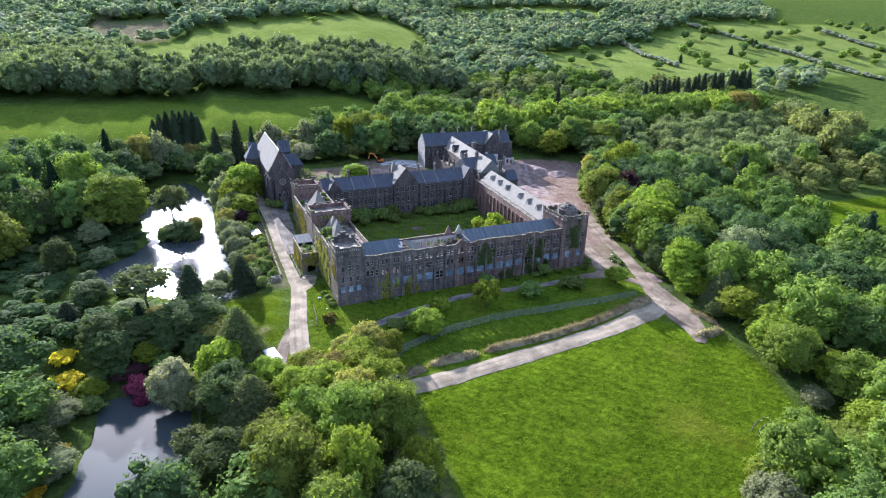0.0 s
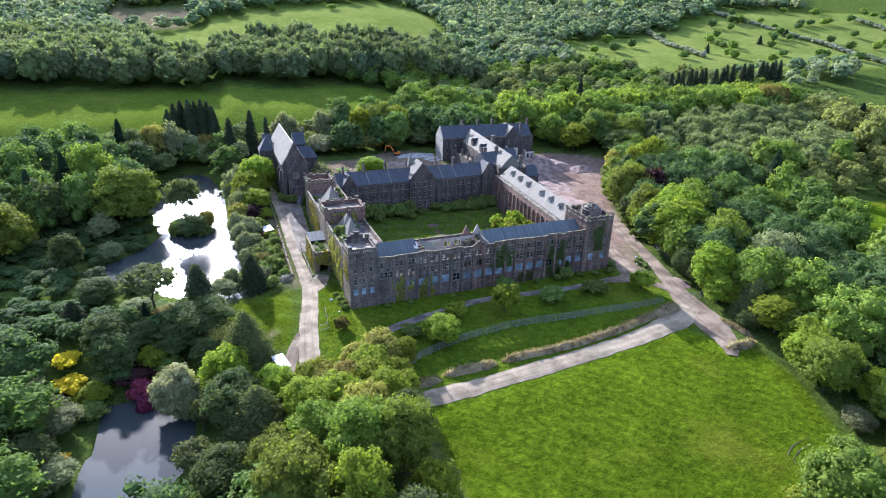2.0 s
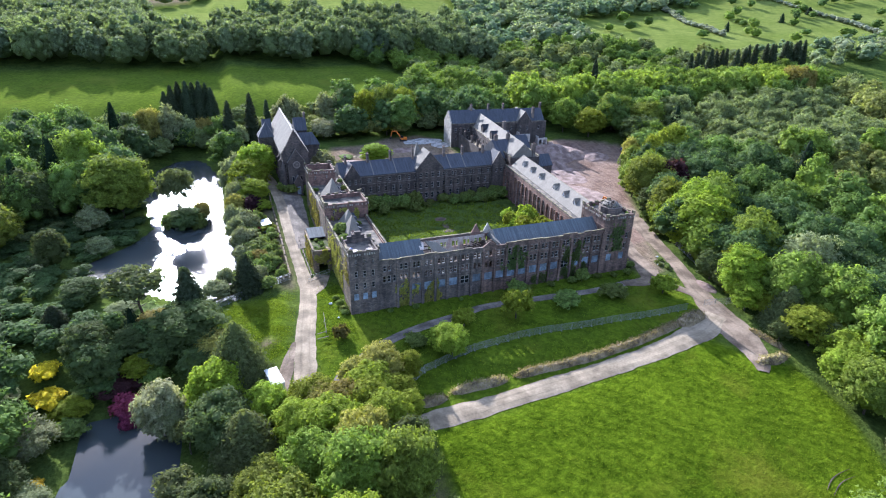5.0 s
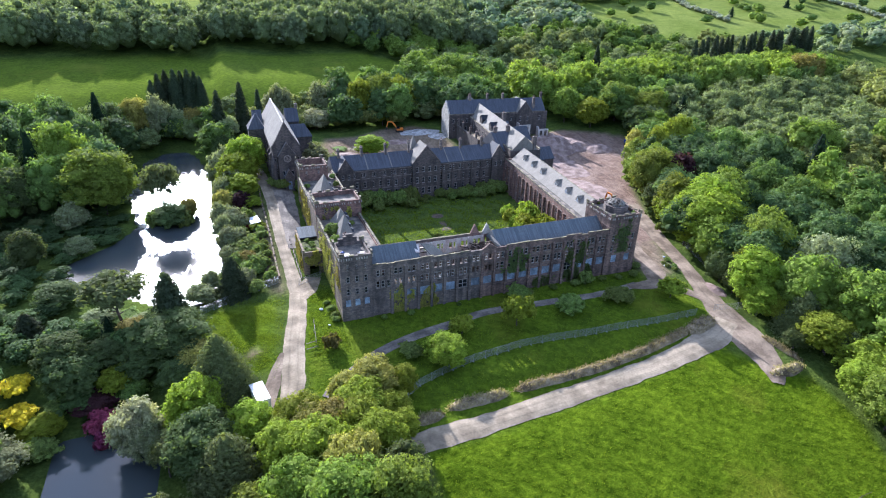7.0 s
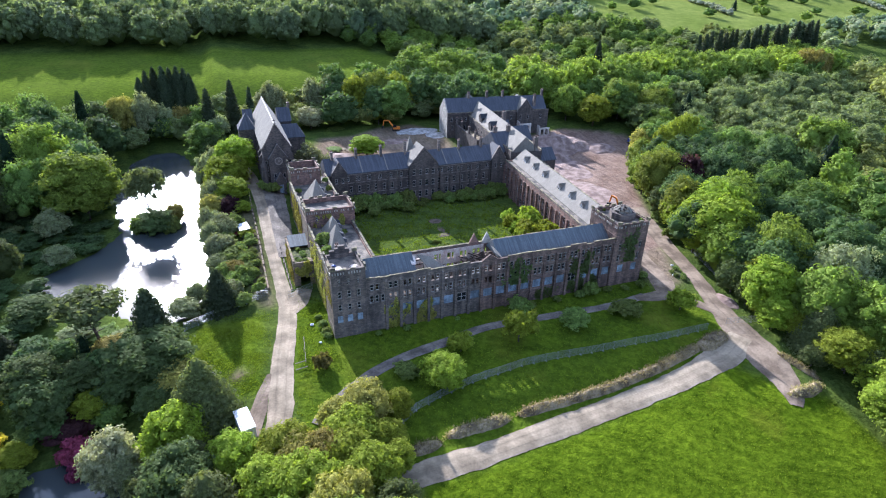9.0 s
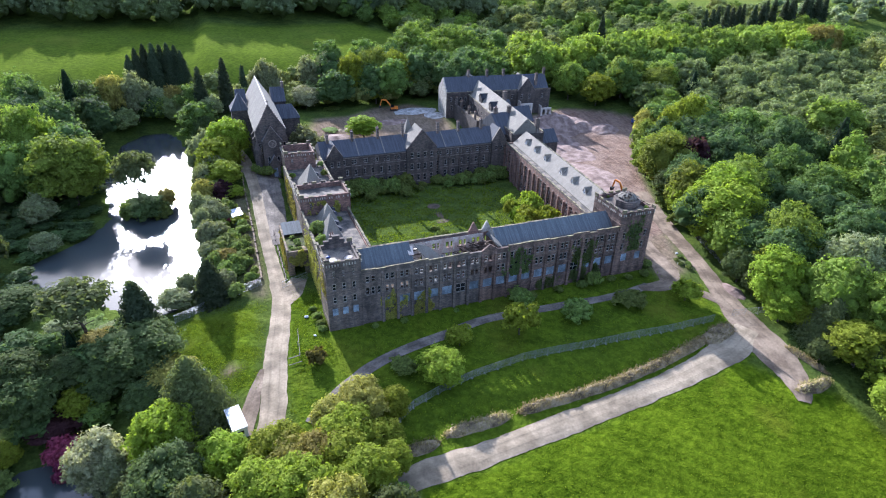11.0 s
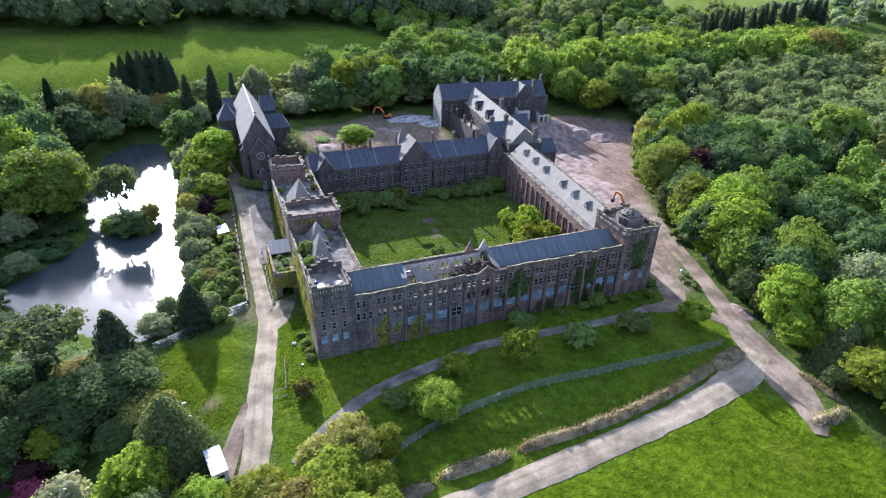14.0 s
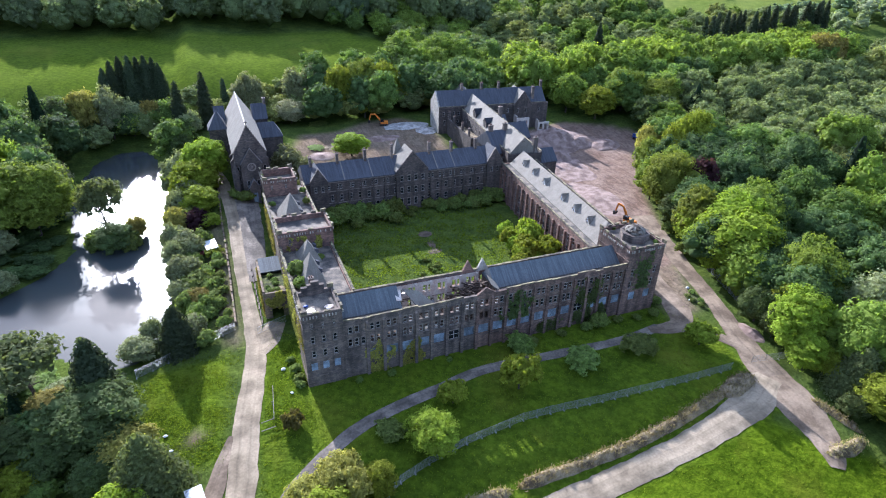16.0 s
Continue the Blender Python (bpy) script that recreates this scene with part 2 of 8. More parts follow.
def slating(name, c1, c2, rough=0.75, course=0.28, streak=0.35):
    """Slates in courses, with long streaks that run down the slope whichever way it faces."""
    m = mat(name, c1, rough, 0.22, 0.35, 3.5, 0.25, 0.03)
    nt = m.node_tree
    b = nt.nodes["Principled BSDF"]
    old = b.inputs["Base Color"].links[0].from_socket
    geo = [n for n in nt.nodes if n.type == "NEW_GEOMETRY"][0]
    cr = nt.nodes.new("ShaderNodeVectorMath")
    cr.operation = "CROSS_PRODUCT"
    cr.inputs[1].default_value = (0, 0, 1)
    nt.links.new(geo.outputs["True Normal"], cr.inputs[0])
    no = nt.nodes.new("ShaderNodeVectorMath")
    no.operation = "NORMALIZE"
    nt.links.new(cr.outputs[0], no.inputs[0])
    dt = nt.nodes.new("ShaderNodeVectorMath")
    dt.operation = "DOT_PRODUCT"
    nt.links.new(no.outputs[0], dt.inputs[0])
    nt.links.new(geo.outputs["Position"], dt.inputs[1])
    sp = nt.nodes.new("ShaderNodeSeparateXYZ")
    nt.links.new(geo.outputs["Position"], sp.inputs[0])
    cb = nt.nodes.new("ShaderNodeCombineXYZ")
    nt.links.new(dt.outputs["Value"], cb.inputs[0])
    nt.links.new(sp.outputs[2], cb.inputs[1])
    mp = nt.nodes.new("ShaderNodeMapping")
    mp.inputs["Scale"].default_value = (2.2, 0.16, 1)
    nt.links.new(cb.outputs[0], mp.inputs[0])
    st = nt.nodes.new("ShaderNodeTexNoise")
    st.inputs["Scale"].default_value, st.inputs["Detail"].default_value, st.inputs["Roughness"].default_value = 1.0, 6, 0.7
    nt.links.new(mp.outputs[0], st.inputs["Vector"])
    rp = nt.nodes.new("ShaderNodeValToRGB")
    rp.color_ramp.elements[0].position, rp.color_ramp.elements[1].position = 0.42, 0.72
    rp.color_ramp.elements[0].color, rp.color_ramp.elements[1].color = (*c1, 1), (*c2, 1)
    nt.links.new(st.outputs["Fac"], rp.inputs[0])
    mx = nt.nodes.new("ShaderNodeMixRGB")
    mx.inputs[0].default_value = 0.5 + streak
    nt.links.new(old, mx.inputs[1])
    nt.links.new(rp.outputs[0], mx.inputs[2])
    br = nt.nodes.new("ShaderNodeTexBrick")
    br.inputs["Scale"].default_value = 1.0
    br.inputs["Brick Width"].default_value, br.inputs["Row Height"].default_value = 0.32, course * 0.6
    br.inputs["Mortar Size"].default_value = 0.012
    br.inputs["Color1"].default_value, br.inputs["Color2"].default_value, br.inputs["Mortar"].default_value = (1.1, 1.1, 1.1, 1), (0.92, 0.92, 0.92, 1), (0.84, 0.84, 0.84, 1)
    nt.links.new(cb.outputs[0], br.inputs["Vector"])
    ml = nt.nodes.new("ShaderNodeMixRGB")
    ml.blend_type = "MULTIPLY"
    ml.inputs[0].default_value = 1.0
    nt.links.new(mx.outputs[0], ml.inputs[1])
    nt.links.new(br.outputs["Color"], ml.inputs[2])
    nt.links.new(ml.outputs[0], b.inputs["Base Color"])
    return m


M["stone_dark"] = masonry("soot_black_sandstone", (0.062, 0.054, 0.051), (0.130, 0.110, 0.098), (0.8, 0.78, 0.76))
M["stone_warm"] = masonry("warm_sooty_sandstone", (0.086, 0.062, 0.054), (0.255, 0.178, 0.146), (0.75, 0.72, 0.7))
M["slate"] = slating("blue_slate", (0.078, 0.090, 0.100), (0.158, 0.176, 0.190))
M["slate_dark"] = slating("dark_slate", (0.050, 0.053, 0.066), (0.105, 0.112, 0.13), 0.8, streak=0.2)
M["lead"] = slating("weathered_grey_slate", (0.162, 0.147, 0.124), (0.242, 0.222, 0.190), 0.9, streak=0.1)
M["pale"] = mat("pale_weathered_stone", (0.33, 0.305, 0.265), 0.85, 0.25, 0.8, 6)
M["flat_roof"] = mat("flat_roof_asphalt", (0.105, 0.095, 0.088), 0.9, 0.4, 0.4, 3, 0.3, 0.05, second=(0.19, 0.16, 0.13))
M["frame"] = mat("white_window_frame", (0.33, 0.315, 0.30), 0.6, 0.15, 1.5, 6, 0.05)
M["glass"] = mat("dark_window_glass", (0.015, 0.017, 0.02), 0.12, 0.3, 0.8, 4, 0.0)
M["board"] = mat("faded_blue_boarding", (0.19, 0.235, 0.29), 0.75, 0.35, 0.6, 4, 0.2, 0.02, per_object=0.35)
# near-black colour that stands in for shaded hollows
M["dark"] = mat("interior_shade_black", (0.03, 0.027, 0.025), 0.95, 0.4, 0.5, 3)
M["timber"] = mat("charred_timber", (0.085, 0.062, 0.048), 0.9, 0.45, 1.2, 8, 0.5, 0.05)
M["rubble"] = mat("rubble", (0.205, 0.140, 0.116), 0.95, 0.25, 0.35, 2.2, 0.8, 0.2, second=(0.29, 0.212, 0.182))
M["dark_soil"] = mat("bare_brown_soil", (0.085, 0.062, 0.045), 0.95, 0.4, 0.6, 4, 0.8, 0.1)
M["track"] = mat("stone_dust_track", (0.222, 0.174, 0.118), 0.95, 0.22, 0.22, 2.2, 0.6, 0.06, second=(0.305, 0.244, 0.170))
M["dirt"] = mat("brown_dirt_road", (0.155, 0.112, 0.076), 0.95, 0.28, 0.2, 2.2, 0.6, 0.06, second=(0.24, 0.182, 0.13))
M["path"] = mat("worn_tarmac", (0.135, 0.113, 0.094), 0.92, 0.3, 0.25, 2.0, 0.3, 0.04, second=(0.205, 0.172, 0.142))
M["white"] = mat("white_painted_metal", (0.58, 0.59, 0.60), 0.5, 0.08, 0.7, 4, 0.05)
M["grey_metal"] = mat("galvanised_steel", (0.25, 0.26, 0.265), 0.5, 0.15, 2, 9, 0.05, metal=0.6)
M["bark"] = mat("bark", (0.085, 0.068, 0.052), 0.95, 0.4, 2.0, 9, 0.6, 0.05)
M["straw"] = mat("dry_turned_earth_bund", (0.185, 0.138, 0.082), 0.95, 0.45, 0.45, 5, 1.0, 0.2, second=(0.300, 0.235, 0.145))
M["orange"] = mat("worn_orange_paint", (0.62, 0.20, 0.025), 0.5, 0.2, 1.5, 8, 0.1)
M["concrete"] = mat("broken_concrete", (0.30, 0.285, 0.27), 0.95, 0.3, 0.5, 2.5, 0.8, 0.2, second=(0.42, 0.40, 0.385))
M["blue"] = mat("blue_paint", (0.03, 0.06, 0.22), 0.45, 0.2, 1.5, 8, 0.1)
M["rubber"] = mat("black_rubber_and_steel", (0.03, 0.03, 0.03), 0.8, 0.3, 2, 8, 0.2)
M["moss"] = mat("moss_and_ivy", (0.05, 0.066, 0.012), 0.95, 0.5, 0.8, 4, 0.9, 0.12, second=(0.085, 0.10, 0.02))
def rutted(m):
    """Adds long wheel marks to a track's material, by the track's own length and width."""
    nt = m.node_tree
    b = nt.nodes["Principled BSDF"]
    old = b.inputs["Base Color"].links[0].from_socket
    uv = nt.nodes.new("ShaderNodeUVMap")
    uv.uv_map = "along"
    mp = nt.nodes.new("ShaderNodeMapping")
    mp.inputs["Scale"].default_value = (1.0, 0.06, 1.0)
    n = nt.nodes.new("ShaderNodeTexNoise")
    n.inputs["Scale"].default_value, n.inputs["Detail"].default_value = 0.8, 6
    r = nt.nodes.new("ShaderNodeMapRange")
    r.inputs["From Min"].default_value, r.inputs["From Max"].default_value = 0.35, 0.65
    r.inputs["To Min"].default_value, r.inputs["To Max"].default_value = 0.86, 1.1
    mix = nt.nodes.new("ShaderNodeMixRGB")
    mix.blend_type = "MULTIPLY"
    mix.inputs[0].default_value = 1.0
    nt.links.new(uv.outputs[0], mp.inputs[0])
    nt.links.new(mp.outputs[0], n.inputs["Vector"])
    nt.links.new(n.outputs["Fac"], r.inputs["Value"])
    nt.links.new(old, mix.inputs[1])
    nt.links.new(r.outputs[0], mix.inputs[2])
    sx = nt.nodes.new("ShaderNodeSeparateXYZ")
    nt.links.new(uv.outputs[0], sx.inputs[0])
    wob = nt.nodes.new("ShaderNodeMath")
    wob.operation = "MULTIPLY_ADD"
    wob.inputs[1].default_value = 0.9
    nt.links.new(n.outputs["Fac"], wob.inputs[0])
    nt.links.new(sx.outputs[0], wob.inputs[2])
    wave = nt.nodes.new("ShaderNodeMath")
    wave.operation = "PINGPONG"
    wave.inputs[1].default_value = 0.95
    nt.links.new(wob.outputs[0], wave.inputs[0])
    rut = nt.nodes.new("ShaderNodeMapRange")
    rut.inputs["From Min"].default_value, rut.inputs["From Max"].default_value = 0.0, 0.28
    rut.inputs["To Min"].default_value, rut.inputs["To Max"].default_value = 0.85, 1.0
    nt.links.new(wave.outputs[0], rut.inputs["Value"])
    lines_ = nt.nodes.new("ShaderNodeMixRGB")
    lines_.blend_type = "MULTIPLY"
    lines_.inputs[0].default_value = 1.0
    nt.links.new(mix.outputs[0], lines_.inputs[1])
    nt.links.new(rut.outputs[0], lines_.inputs[2])
    nt.links.new(lines_.outputs[0], b.inputs["Base Color"])


rutted(M["track"])
rutted(M["path"])
rutted(M["dirt"])
LEAF = {}
for key, col in dict(lime=(0.216, 0.272, 0.027), mid=(0.172, 0.218, 0.034), dark=(0.094, 0.127, 0.044), willow=(0.225, 0.245, 0.125), olive=(0.276, 0.252, 0.064),
                     conifer=(0.054, 0.072, 0.038), pine=(0.119, 0.138, 0.054), copper=(0.062, 0.028, 0.032), pink=(0.30, 0.065, 0.12), yellow=(0.56, 0.43, 0.03), grass=(0.132, 0.182, 0.012),
                     blossom=(0.330, 0.325, 0.190), bush=(0.165, 0.217, 0.056), rust=(0.15, 0.135, 0.035), sward=(0.125, 0.172, 0.014), straw=(0.25, 0.205, 0.125)).items():
    LEAF[key] = leaf_mat("leaves_" + key, col)
M["woods"] = leaf_mat("leaves_woodland", None, 0.38, True)


# ---- mesh helpers ----
def part(name, bm, material, parent=None, label=""):
    me = bpy.data.meshes.new(name)
    bm.to_mesh(me)
    bm.free()
    me.materials.append(material)
    ob = new(name, me)
    if parent:
        ob.parent = parent
    return tagged(ob, label)


def thing(name, label, category, place=None, group="", kind=""):
    ob = new(name)
    ob.empty_display_size = 0.5
    if place is not None:
        ob.matrix_world = place
    return tagged(ob, label, category, group, kind)


def quad(bm, *pts):
    return bm.faces.new([bm.verts.new(p) for p in pts])


def box(bm, x0, y0, z0, x1, y1, z1):
    v = [bm.verts.new((x, y, z)) for z in (z0, z1) for y in (y0, y1) for x in (x0, x1)]
    for f in ((0, 2, 3, 1), (4, 5, 7, 6), (0, 1, 5, 4), (1, 3, 7, 5), (3, 2, 6, 7), (2, 0, 4, 6)):
        bm.faces.new([v[i] for i in f])
    return v


def raw_mesh(name, verts, quads, material, colours=None, smooth=False):
    """A mesh from arrays: verts (n, 3), faces (m, k)."""
    me = bpy.data.meshes.new(name)
    k = quads.shape[1]
    me.vertices.add(len(verts))
    me.vertices.foreach_set("co", verts.astype(np.float32).ravel())
    me.loops.add(quads.size)
    me.loops.foreach_set("vertex_index", quads.astype(np.int32).ravel())
    me.polygons.add(len(quads))
    me.polygons.foreach_set("loop_start", np.arange(0, quads.size, k, dtype=np.int32))
    me.polygons.foreach_set("loop_total", np.full(len(quads), k, dtype=np.int32))
    if smooth:
        me.polygons.foreach_set("use_smooth", np.ones(len(quads), dtype=bool))
    me.update(calc_edges=True)
    if colours is not None:
        at = me.attributes.new("tint", "FLOAT_COLOR", "POINT")
        at.data.foreach_set("color", np.concatenate([colours, np.ones((len(colours), 1))], 1).astype(np.float32).ravel())
    me.materials.append(material)
    return me


# ---- terrain ----
POND_A = [(-47, 28), (-38, 20), (-33, 22), (-29, 30), (-26, 46), (-25, 61), (-27, 75), (-29, 91), (-28, 112), (-28.5, 128), (-31, 142), (-34, 158), (-39, 166), (-47, 165), (-54, 156), (-57, 138), (-58, 120), (-56, 104), (-52, 80), (-57, 69), (-66, 60), (-72, 54), (-62, 40)]
POND_B = [(-61, -13), (-50, -11), (-41, -25), (-44, -40), (-48, -48), (-53, -75), (-60, -95), (-82, -95), (-72, -70), (-64, -43), (-61, -25)]
LEVEL_A, LEVEL_B = -1.2, -8.0
FIELD_FRONT = [(3, -44), (20, -44), (45, -42), (70, -39), (84, -37), (89, -45), (97, -52), (97, -66), (90, -84), (60, -92), (45, -110), (20, -125), (0, -110), (-2, -80), (1, -60)]
FIELD_VALLEY = [(-420, 196), (-149, 188), (-65, 190), (27, 196), (70, 206), (96, 238), (92, 272), (68, 285), (20, 284), (-52, 292), (-118, 298), (-149, 302), (-420, 330)]
FIELD_HILL = [(-102, 548), (-57, 577), (-31, 600), (4, 638), (33, 671), (89, 676), (146, 671), (212, 689), (250, 657), (237, 533), (189, 411), (144, 387), (98, 368), (62, 381), (52, 406), (13, 398), (-11, 374), (-37, 361), (-53, 342), (-69, 467)]
FIELD_RIGHT = [(335, 450), (318, 350), (360, 296), (440, 286), (520, 281), (620, 276), (720, 268), (840, 262), (1100, 330), (1050, 470), (800, 500), (696, 540), (600, 520), (490, 475)]
FIELD_PATCH = [(190, 14), (240, 16), (290, 12), (300, -20), (206, -42), (180, -22), (176, -4)]
HEATH = [(-125, 760), (-38, 743), (-37, 624), (-57, 590), (-104, 571), (-130, 640)]
FIELD_TOP = [(-300, 1080), (-150, 950), (-100, 1000), (-140, 1130)]
FIELD_CREST = [(375, 765), (494, 705), (560, 640), (640, 640), (560, 760), (420, 820)]


def smooth(a, b, v):
    k = np.clip((v - a) / (b - a), 0, 1)
    return k * k * (3 - 2 * k)


def inside(poly, x, y):
    x, y = np.asarray(x, float), np.asarray(y, float)
    res = np.zeros(np.broadcast(x, y).shape, bool)
    for (x0, y0), (x1, y1) in zip(poly, poly[1:] + poly[:1]):
        if y0 != y1:
            res ^= ((y0 > y) != (y1 > y)) & (x < (x1 - x0) * (y - y0) / (y1 - y0) + x0)
    return res


def edge_dist(poly, x, y):
    x, y = np.asarray(x, float), np.asarray(y, float)
    best = np.full(np.broadcast(x, y).shape, 1e9)
    for (x0, y0), (x1, y1) in zip(poly, poly[1:] + poly[:1]):
        dx, dy = x1 - x0, y1 - y0
        k = np.clip(((x - x0) * dx + (y - y0) * dy) / (dx * dx + dy * dy), 0, 1)
        best = np.minimum(best, np.hypot(x - x0 - k * dx, y - y0 - k * dy))
    return np.where(inside(poly, x, y), -best, best)


def ground_z(x, y):
    """Height of the land."""
    x, y = np.asarray(x, float), np.asarray(y, float)
    z = -0.065 * np.clip(-6 - y, 0, 44) - 0.17 * np.clip(-50 - y, 0, 40) - 0.08 * np.clip(-90 - y, 0, 200)
    z = z - 5.5 * smooth(-17, -44, x) * smooth(16, -18, y)
    left = smooth(12, -6, x)
    z = z + left * 5.0 * smooth(25, 105, y) * smooth(-24, -14, x) + (1 - left) * 4.5 * smooth(92, 135, y)
    z = z + 3.0 * smooth(120, 180, y) * smooth(20, -30, x)
    s = y + 0.4 * x
    r = np.clip(s - 330, 0, None)
    z = z + 0.13 * np.minimum(r, 900) + 0.05 * np.clip(r - 900, 0, 2500)
    z = z + 4.0 * smooth(110, 220, x) * smooth(-60, 60, y)
    far = smooth(250, 700, np.hypot(x - 40, y - 40))
    z = z + far * (9 * np.sin(x * 0.0043 + 1.3) * np.cos(y * 0.0051) + 4 * np.sin(x * 0.013 + y * 0.009))
    z = z + 0.12 * np.sin(x * 0.31) * np.cos(y * 0.27) * smooth(95, 60, np.hypot(x - 40, y + 80))
    valley = smooth(0.45 * y + 80, 0.2 * y + 10, x)
    z = z + valley * (14.5 * smooth(172, 222, y) + 6.0 * np.clip((y - 215) / 75, 0, 1) + 0.13 * np.clip(np.minimum(y, 330) - 290, 0, None))
    for poly, level in ((POND_A, LEVEL_A), (POND_B, LEVEL_B)):
        d = edge_dist(poly, x, y)
        z = np.where(d < 14, np.where(d < 0, np.minimum(z, level - 0.25 - 0.25 * np.minimum(-d, 5)), level + 0.25 + (np.maximum(z, level + 0.3) - level - 0.25) * smooth(0, 14, d)), z)
    return z


def gz(x, y):
    return float(ground_z(x, y))


def lines(lo, hi, a, b, step, grow):
    mid = list(np.arange(a, b + 0.01, step))
    out, v, s = [], b, step
    while v < hi:
        s *= grow
        v += s
        out.append(v)
    low, v, s = [], a, step
    while v > lo:
        s *= grow
        v -= s
        low.append(v)
    return np.array(low[::-1] + mid + out)


gx = lines(-3800, 4200, -96, 132, 1.9, 1.09)
gy = lines(-3000, 4600, -126, 172, 1.9, 1.09)
GX, GY = np.meshgrid(gx, gy)
GZ = ground_z(GX, GY)
gv = np.stack([GX, GY, GZ], -1).reshape(-1, 3)
nx, ny = len(gx), len(gy)
idx = np.arange(nx * ny).reshape(ny, nx)
gq = np.stack([idx[:-1, :-1], idx[:-1, 1:], idx[1:, 1:], idx[1:, :-1]], -1).reshape(-1, 4)
# land cover: red = dry hill pasture, its paleness partly painted haze, green = rough undergrowth, blue = bare earth or
# heath; none: mown meadow
px, py = gv[:, 0], gv[:, 1]
meadow = np.zeros(len(gv))
for poly in (FIELD_FRONT, FIELD_HILL, FIELD_RIGHT, FIELD_PATCH, FIELD_TOP, FIELD_CREST):
    meadow = np.maximum(meadow, smooth(1.5, -1.5, edge_dist(poly, px, py)))
# some undergrowth colour left in the valley field stands in for cloud shade
meadow = np.maximum(meadow, 0.85 * smooth(1.5, -1.5, edge_dist(FIELD_VALLEY, px, py)))
YARD = [(88, 16), (97, 12), (108.5, 16), (122, 42), (131, 60), (153, 94), (170, 109), (158, 122), (140, 132), (118, 128), (102, 100), (94, 76)]
BACKYARD = [(16, 108), (30, 118), (52, 112), (78, 104), (80, 128), (80, 150), (72, 162), (54, 160), (40, 150), (24, 150), (14, 122)]
bare = np.zeros(len(gv))
bare = np.maximum(bare, smooth(2, -2, edge_dist(YARD, px, py)))
bare = np.maximum(bare, smooth(3, -3, edge_dist(BACKYARD, px, py)) * 0.8)
bare = np.maximum(bare, smooth(5, -5, edge_dist(HEATH, px, py)) * 0.6)
bare = np.maximum(bare, smooth(2, -3, edge_dist([(87, -7), (97, -5), (106, 12), (113, 30), (101, 30), (92, 14)], px, py)) * 0.8)
bare = np.maximum(bare, smooth(2, -2, edge_dist([(-11, 18), (-11.5, 80), (-16, 80), (-17, 40), (-15, 20)], px, py)) * 0.5)
bare = np.maximum(bare, smooth(3, 0, np.hypot(px + 22, py + 6)) * 0.8)
bare = np.maximum(bare, smooth(3, -3, edge_dist([(-3, -45), (4, -44), (4, -60), (3, -90), (-4, -90)], px, py)) * 0.55)
lawn = smooth(1, -2, edge_dist([(-33, -12), (-17, -14), (-14, 16), (-31, 16)], px, py))
lawn = np.maximum(lawn, smooth(1, -2, edge_dist([(-13, -40), (6, -42), (90, -38), (96, -12), (88, 0), (-8, 20), (-12, -10)], px, py)))
rough = np.clip(1 - np.maximum(meadow, lawn * 0.75), 0, 1)
pasture = np.zeros(len(gv))
for poly, dry in ((FIELD_RIGHT, 1.0), (FIELD_TOP, 1.0), (FIELD_CREST, 1.0), (FIELD_HILL, 1.0), (FIELD_VALLEY, 0.3)):
    pasture = np.maximum(pasture, smooth(5, -5, edge_dist(poly, px, py)) * dry)
M["ground"] = bpy.data.materials.new("land")
M["ground"].use_nodes = True
gnt = M["ground"].node_tree
gb = gnt.nodes["Principled BSDF"]
gb.inputs["Roughness"].default_value = 0.95
gb.inputs["Specular IOR Level"].default_value = 0.0


def gnode(kind, **vals):
    n = gnt.nodes.new(kind)
    for k, v in vals.items():
        n.inputs[k.replace("_", " ")].default_value = v
    return n


def gmix(fac, a, b, blend="MIX"):
    n = gnt.nodes.new("ShaderNodeMixRGB")
    n.blend_type = blend
    for i, v in enumerate((fac, a, b)):
        if isinstance(v, (tuple, float)):
            n.inputs[i].default_value = v if isinstance(v, float) else (*v, 1)
        else:
            gnt.links.new(v, n.inputs[i])
    return n.outputs[0]


def gramp(src, lo, hi, c0=(0, 0, 0), c1=(1, 1, 1)):
    n = gnt.nodes.new("ShaderNodeValToRGB")
    n.color_ramp.elements[0].position, n.color_ramp.elements[1].position = lo, hi
    n.color_ramp.elements[0].color, n.color_ramp.elements[1].color = (*c0, 1), (*c1, 1)
    gnt.links.new(src, n.inputs[0])
    return n.outputs[0]


ggeo = gnode("ShaderNodeNewGeometry")


def gnoise(scale, detail=5.0, rough=0.55):
    n = gnode("ShaderNodeTexNoise", Scale=scale, Detail=detail, Roughness=rough)
    gnt.links.new(ggeo.outputs["Position"], n.inputs["Vector"])
    return n.outputs["Fac"]


gat = gnode("ShaderNodeAttribute")
gat.attribute_name = "tint"
gsep = gnode("ShaderNodeSeparateColor")
gnt.links.new(gat.outputs["Color"], gsep.inputs[0])
grass = gmix(gramp(gnoise(0.06, 6.0), 0.35, 0.65), (0.070, 0.109, 0.006), (0.108, 0.157, 0.008))
tuft = gramp(gnoise(0.55, 8.0, 0.7), 0.38, 0.66, (0.5, 0.55, 0.5), (1.25, 1.22, 1.1))
grass = gmix(1.0, grass, tuft, "MULTIPLY")
